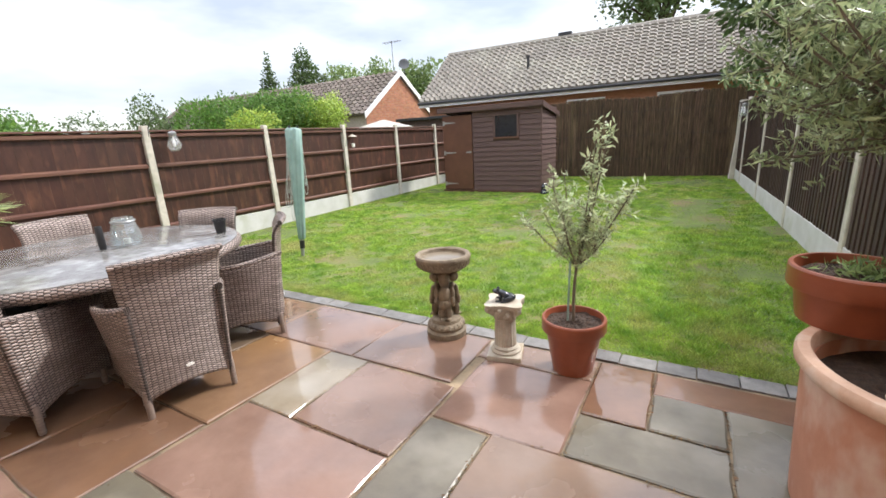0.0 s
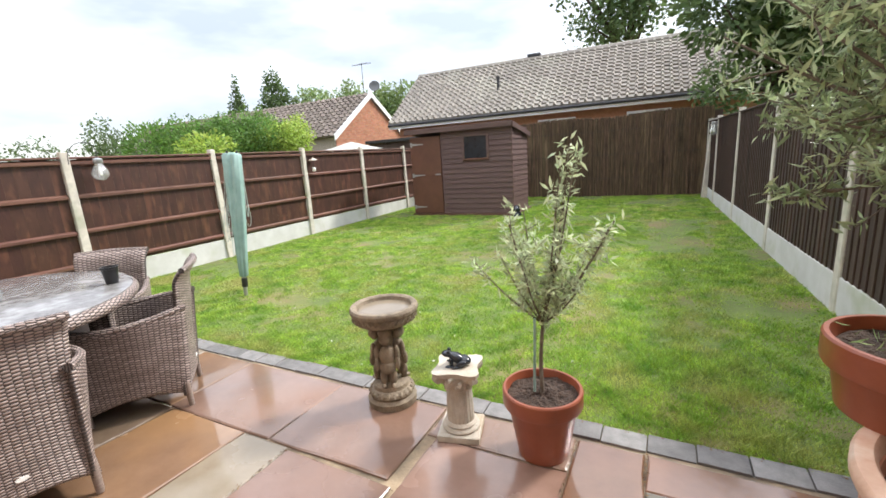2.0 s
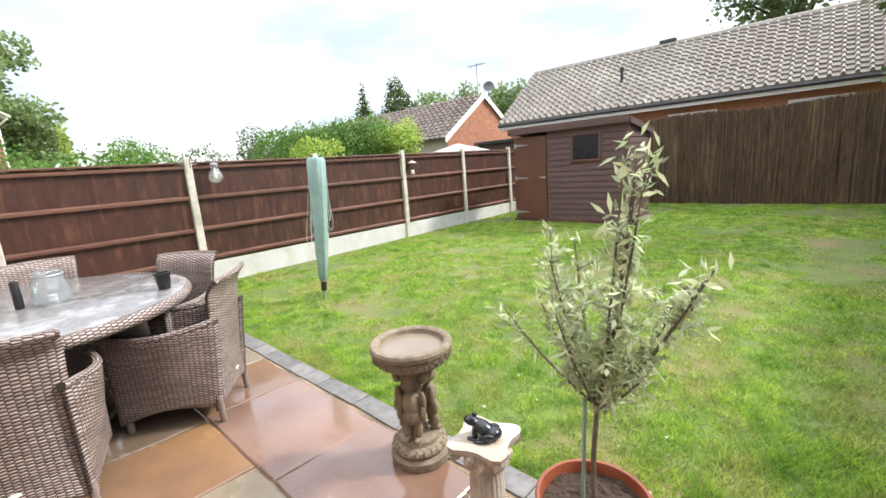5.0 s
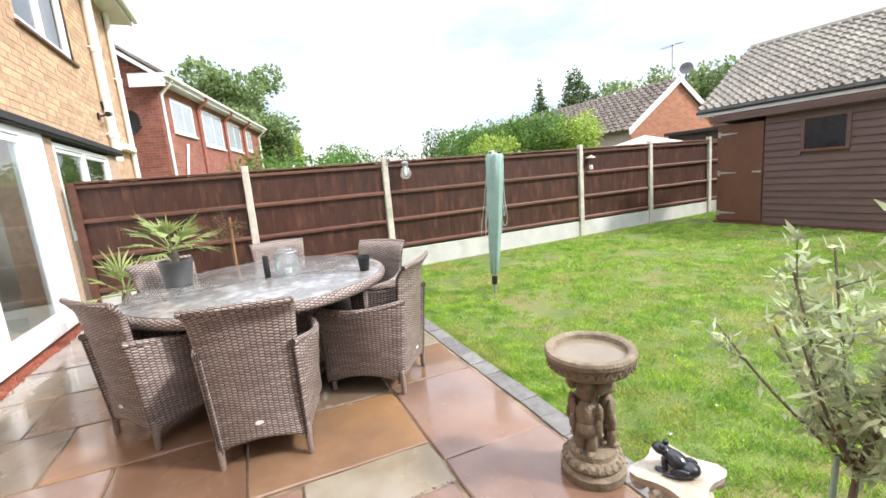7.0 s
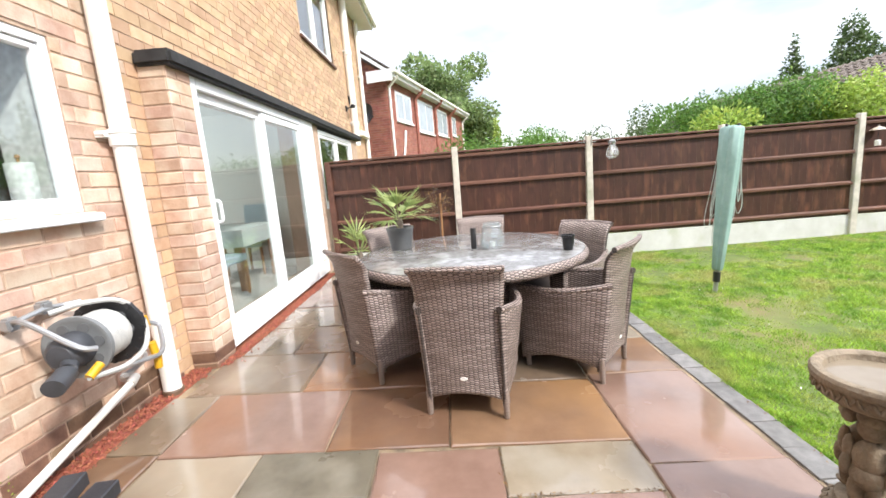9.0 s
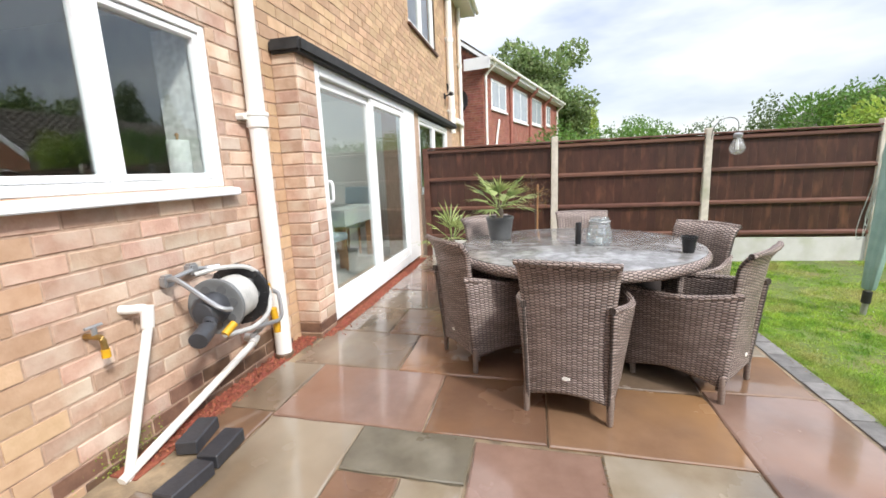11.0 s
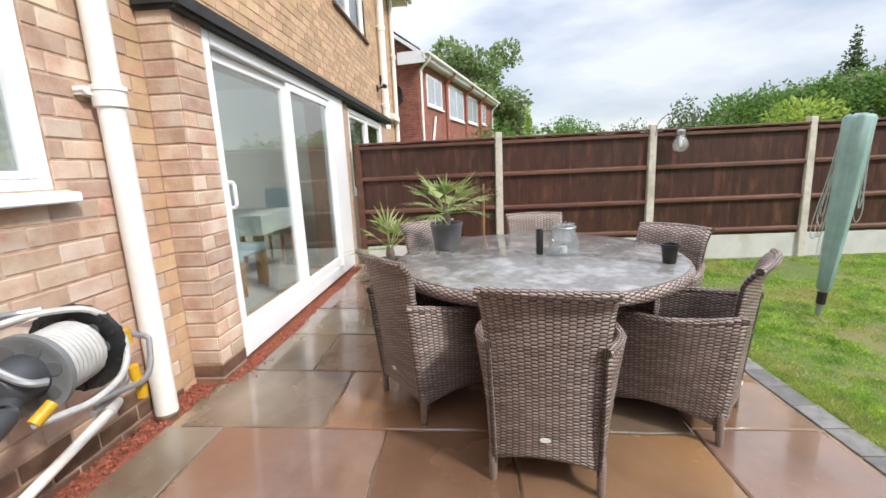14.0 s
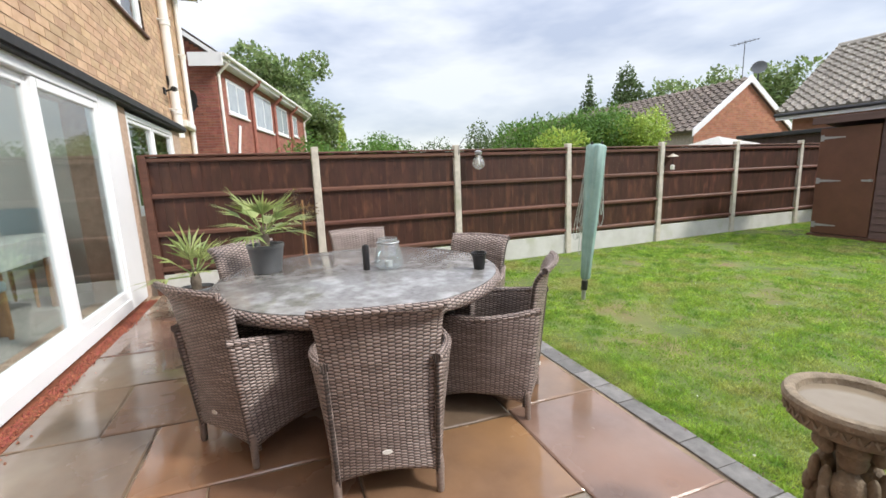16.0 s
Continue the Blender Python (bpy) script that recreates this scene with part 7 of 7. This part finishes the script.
crown("garden_hedge", "taller dark conifer at the end of the hedge", (-10.5, 10.3, 0), clumps(rt, 6, (0.3, 0.35, 0.5, 1.85), (0.5, 0.75)), LEAF_D, 7000, (0.04, 0.10), 48, (0.08, 1.2), "conifer")
crown("lime_shrub", "bright lime-green shrub above the fence", (-9.6, 10.6, 0), clumps(rt, 9, (0.3, 0.38, 0.5, 1.85), (0.4, 0.65)), LEAF_Y, 8000, (0.05, 0.11), 49, (0.06, 1.2), "shrub")
crown("lime_shrub", "small lime shrub tip above the fence", (-7.6, 6.6, 0), clumps(rt, 4, (0.12, 0.2, 0.3, 1.5), (0.25, 0.35)), LEAF_Y, 1600, (0.05, 0.1), 50, (0.04, 1.0), "shrub")
crown("conifer", "dark pyramidal conifer behind the gable house", (-24.0, 23.9, 0), [(0.25 * math.sin(i * 2.0), 0.3 * math.sin(i * 3.1), 2.4 + i * 0.8, 2.6 - 0.34 * i, 2.6 - 0.34 * i, 0.8) for i in range(7)], LEAF_D, 12000, (0.12, 0.26), 51, (0.2, 3.0), noise_amp=0.22)
crown("conifer", "slim ragged conifer behind the gable house", (-24.5, 20.9, 0), [(0.1 * i, -0.05 * i, 2.3 + i * 0.68, 1.15 - 0.16 * i, 1.15 - 0.16 * i, 0.7) for i in range(7)], LEAF_D, 4200, (0.12, 0.26), 52, (0.15, 3.0), noise_amp=0.35)
crown("broadleaf_tree", "green tree tops behind the gable house", (-21.5, 27.5, 0), clumps(rt, 8, (1.6, 2.0, 0.6, 5.6), (0.8, 1.3)), LEAF_M, 5000, (0.14, 0.3), 53, (0.2, 4.0))
crown("broadleaf_tree", "grey-green tree between the two bungalow roofs", (-17.5, 28.4, 0), clumps(rt, 9, (0.9, 0.8, 0.9, 4.9), (0.8, 1.2)), LEAF_M, 6000, (0.14, 0.3), 54, (0.2, 4.0))
crown("broadleaf_tree", "large dark tree rising behind the long bungalow", (-1.2, 24.5, 0), clumps(rt, 13, (2.2, 1.2, 1.6, 8.4), (0.8, 1.4)), LEAF_D, 6500, (0.16, 0.32), 55, (0.3, 7.0), noise_amp=0.55)
crown("broadleaf_tree", "dense dark tree overhanging the board fence", (2.6, 12.9, 0), clumps(rt, 20, (0.75, 0.9, 1.7, 3.9), (0.6, 1.0)), LEAF_D, 17000, (0.09, 0.2), 56, (0.2, 3.0))
crown("garden_shrub", "low green shrub tops beyond the fence", (-11.5, 3.3, 0), clumps(rt, 6, (0.5, 0.9, 0.3, 1.5), (0.4, 0.6)), LEAF_H, 2600, (0.06, 0.13), 57, (0.05, 1.0), "shrub")

# small things on the far roofs
def aerial(x, y, z0, z1, label):
    a = thing("tv_aerial", label, "aerial", (x, y, z0))
    bm = bmesh.new()
    tube(bm, [(0, 0, 0), (0, 0, z1 - z0)], 0.014, 6)
    part("mast", bm, STEELDARK, a)
    bm = bmesh.new()
    h = z1 - z0 - 0.05
    tube(bm, [(-0.5, 0, h), (0.5, 0.05, h)], 0.010, 5)
    for k in range(7):
        tube(bm, [(-0.45 + 0.14 * k, -0.16, h), (-0.45 + 0.14 * k, 0.16, h)], 0.008, 4)
    part("array", bm, STEELDARK, a)


aerial(-12.3, 18.3, 4.4, 5.85, "thin television aerial on the gable roof")
dish2 = thing("satellite_dish", "round grey satellite dish on the gable roof", "satellite dish", (-12.0, 18.75, 4.35))
bm = bmesh.new()
tube(bm, [(0, 0, -0.3), (0, 0, 0.42)], 0.025, 6)
part("mast", bm, STEELDARK, dish2)
bm = bmesh.new()
lathe(bm, [(0.001, 0.0), (0.14, 0.02), (0.25, 0.075), (0.255, 0.088), (0.14, 0.037), (0.001, 0.015)], 20)
bmesh.ops.transform(bm, matrix=pose(0.05, -0.05, 0.45, 70, 0, 30), verts=bm.verts)
part("reflector", bm, GREYP, dish2, "", True)
gz = thing("white_canopy", "white fabric gazebo roof beyond the fence", "gazebo", (-8.3, 11.9, 0))
bm = bmesh.new()
v = [bm.verts.new(p) for p in ((-0.7, -0.7, 1.72), (0.7, -0.7, 1.72), (0.7, 0.7, 1.72), (-0.7, 0.7, 1.72), (0, 0, 1.98))]
for i in range(4):
    bm.faces.new((v[i], v[(i + 1) % 4], v[4]))
bmesh.ops.solidify(bm, geom=bm.faces[:], thickness=0.02)
part("canopy", bm, PAPER, gz)
for a in (-0.66, 0.66):
    for b in (-0.66, 0.66):
        bm = bmesh.new()
        tube(bm, [(a, b, 0), (a, b, 1.73)], 0.025, 6)
        part("pole", bm, STEEL, gz)
outb = thing("outbuilding", "low dark-roofed outbuilding behind the fence", "outbuilding", (-7.6, 14.3, 0))
part("wall", one_box(-1.4, 1.4, -0.5, 0.5, 0, 1.95), DARKWOOD, outb)
part("roof", softbox(-1.5, 1.5, -0.6, 0.6, 1.95, 2.05, 0.01), LEAD, outb)

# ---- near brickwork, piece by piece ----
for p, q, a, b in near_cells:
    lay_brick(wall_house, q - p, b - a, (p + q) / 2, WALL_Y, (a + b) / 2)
zc = 0.0
course = 0
while zc < 2.14:
    h = min(0.0765, 2.148 - zc)
    if h > 0.02:
        if course % 2:
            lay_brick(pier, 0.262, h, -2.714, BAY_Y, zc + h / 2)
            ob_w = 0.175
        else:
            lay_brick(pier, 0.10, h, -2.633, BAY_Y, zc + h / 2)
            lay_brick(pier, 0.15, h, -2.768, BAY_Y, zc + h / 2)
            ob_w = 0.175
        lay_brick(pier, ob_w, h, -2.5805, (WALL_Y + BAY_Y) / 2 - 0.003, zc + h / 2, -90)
    zc += 0.0865
    course += 1
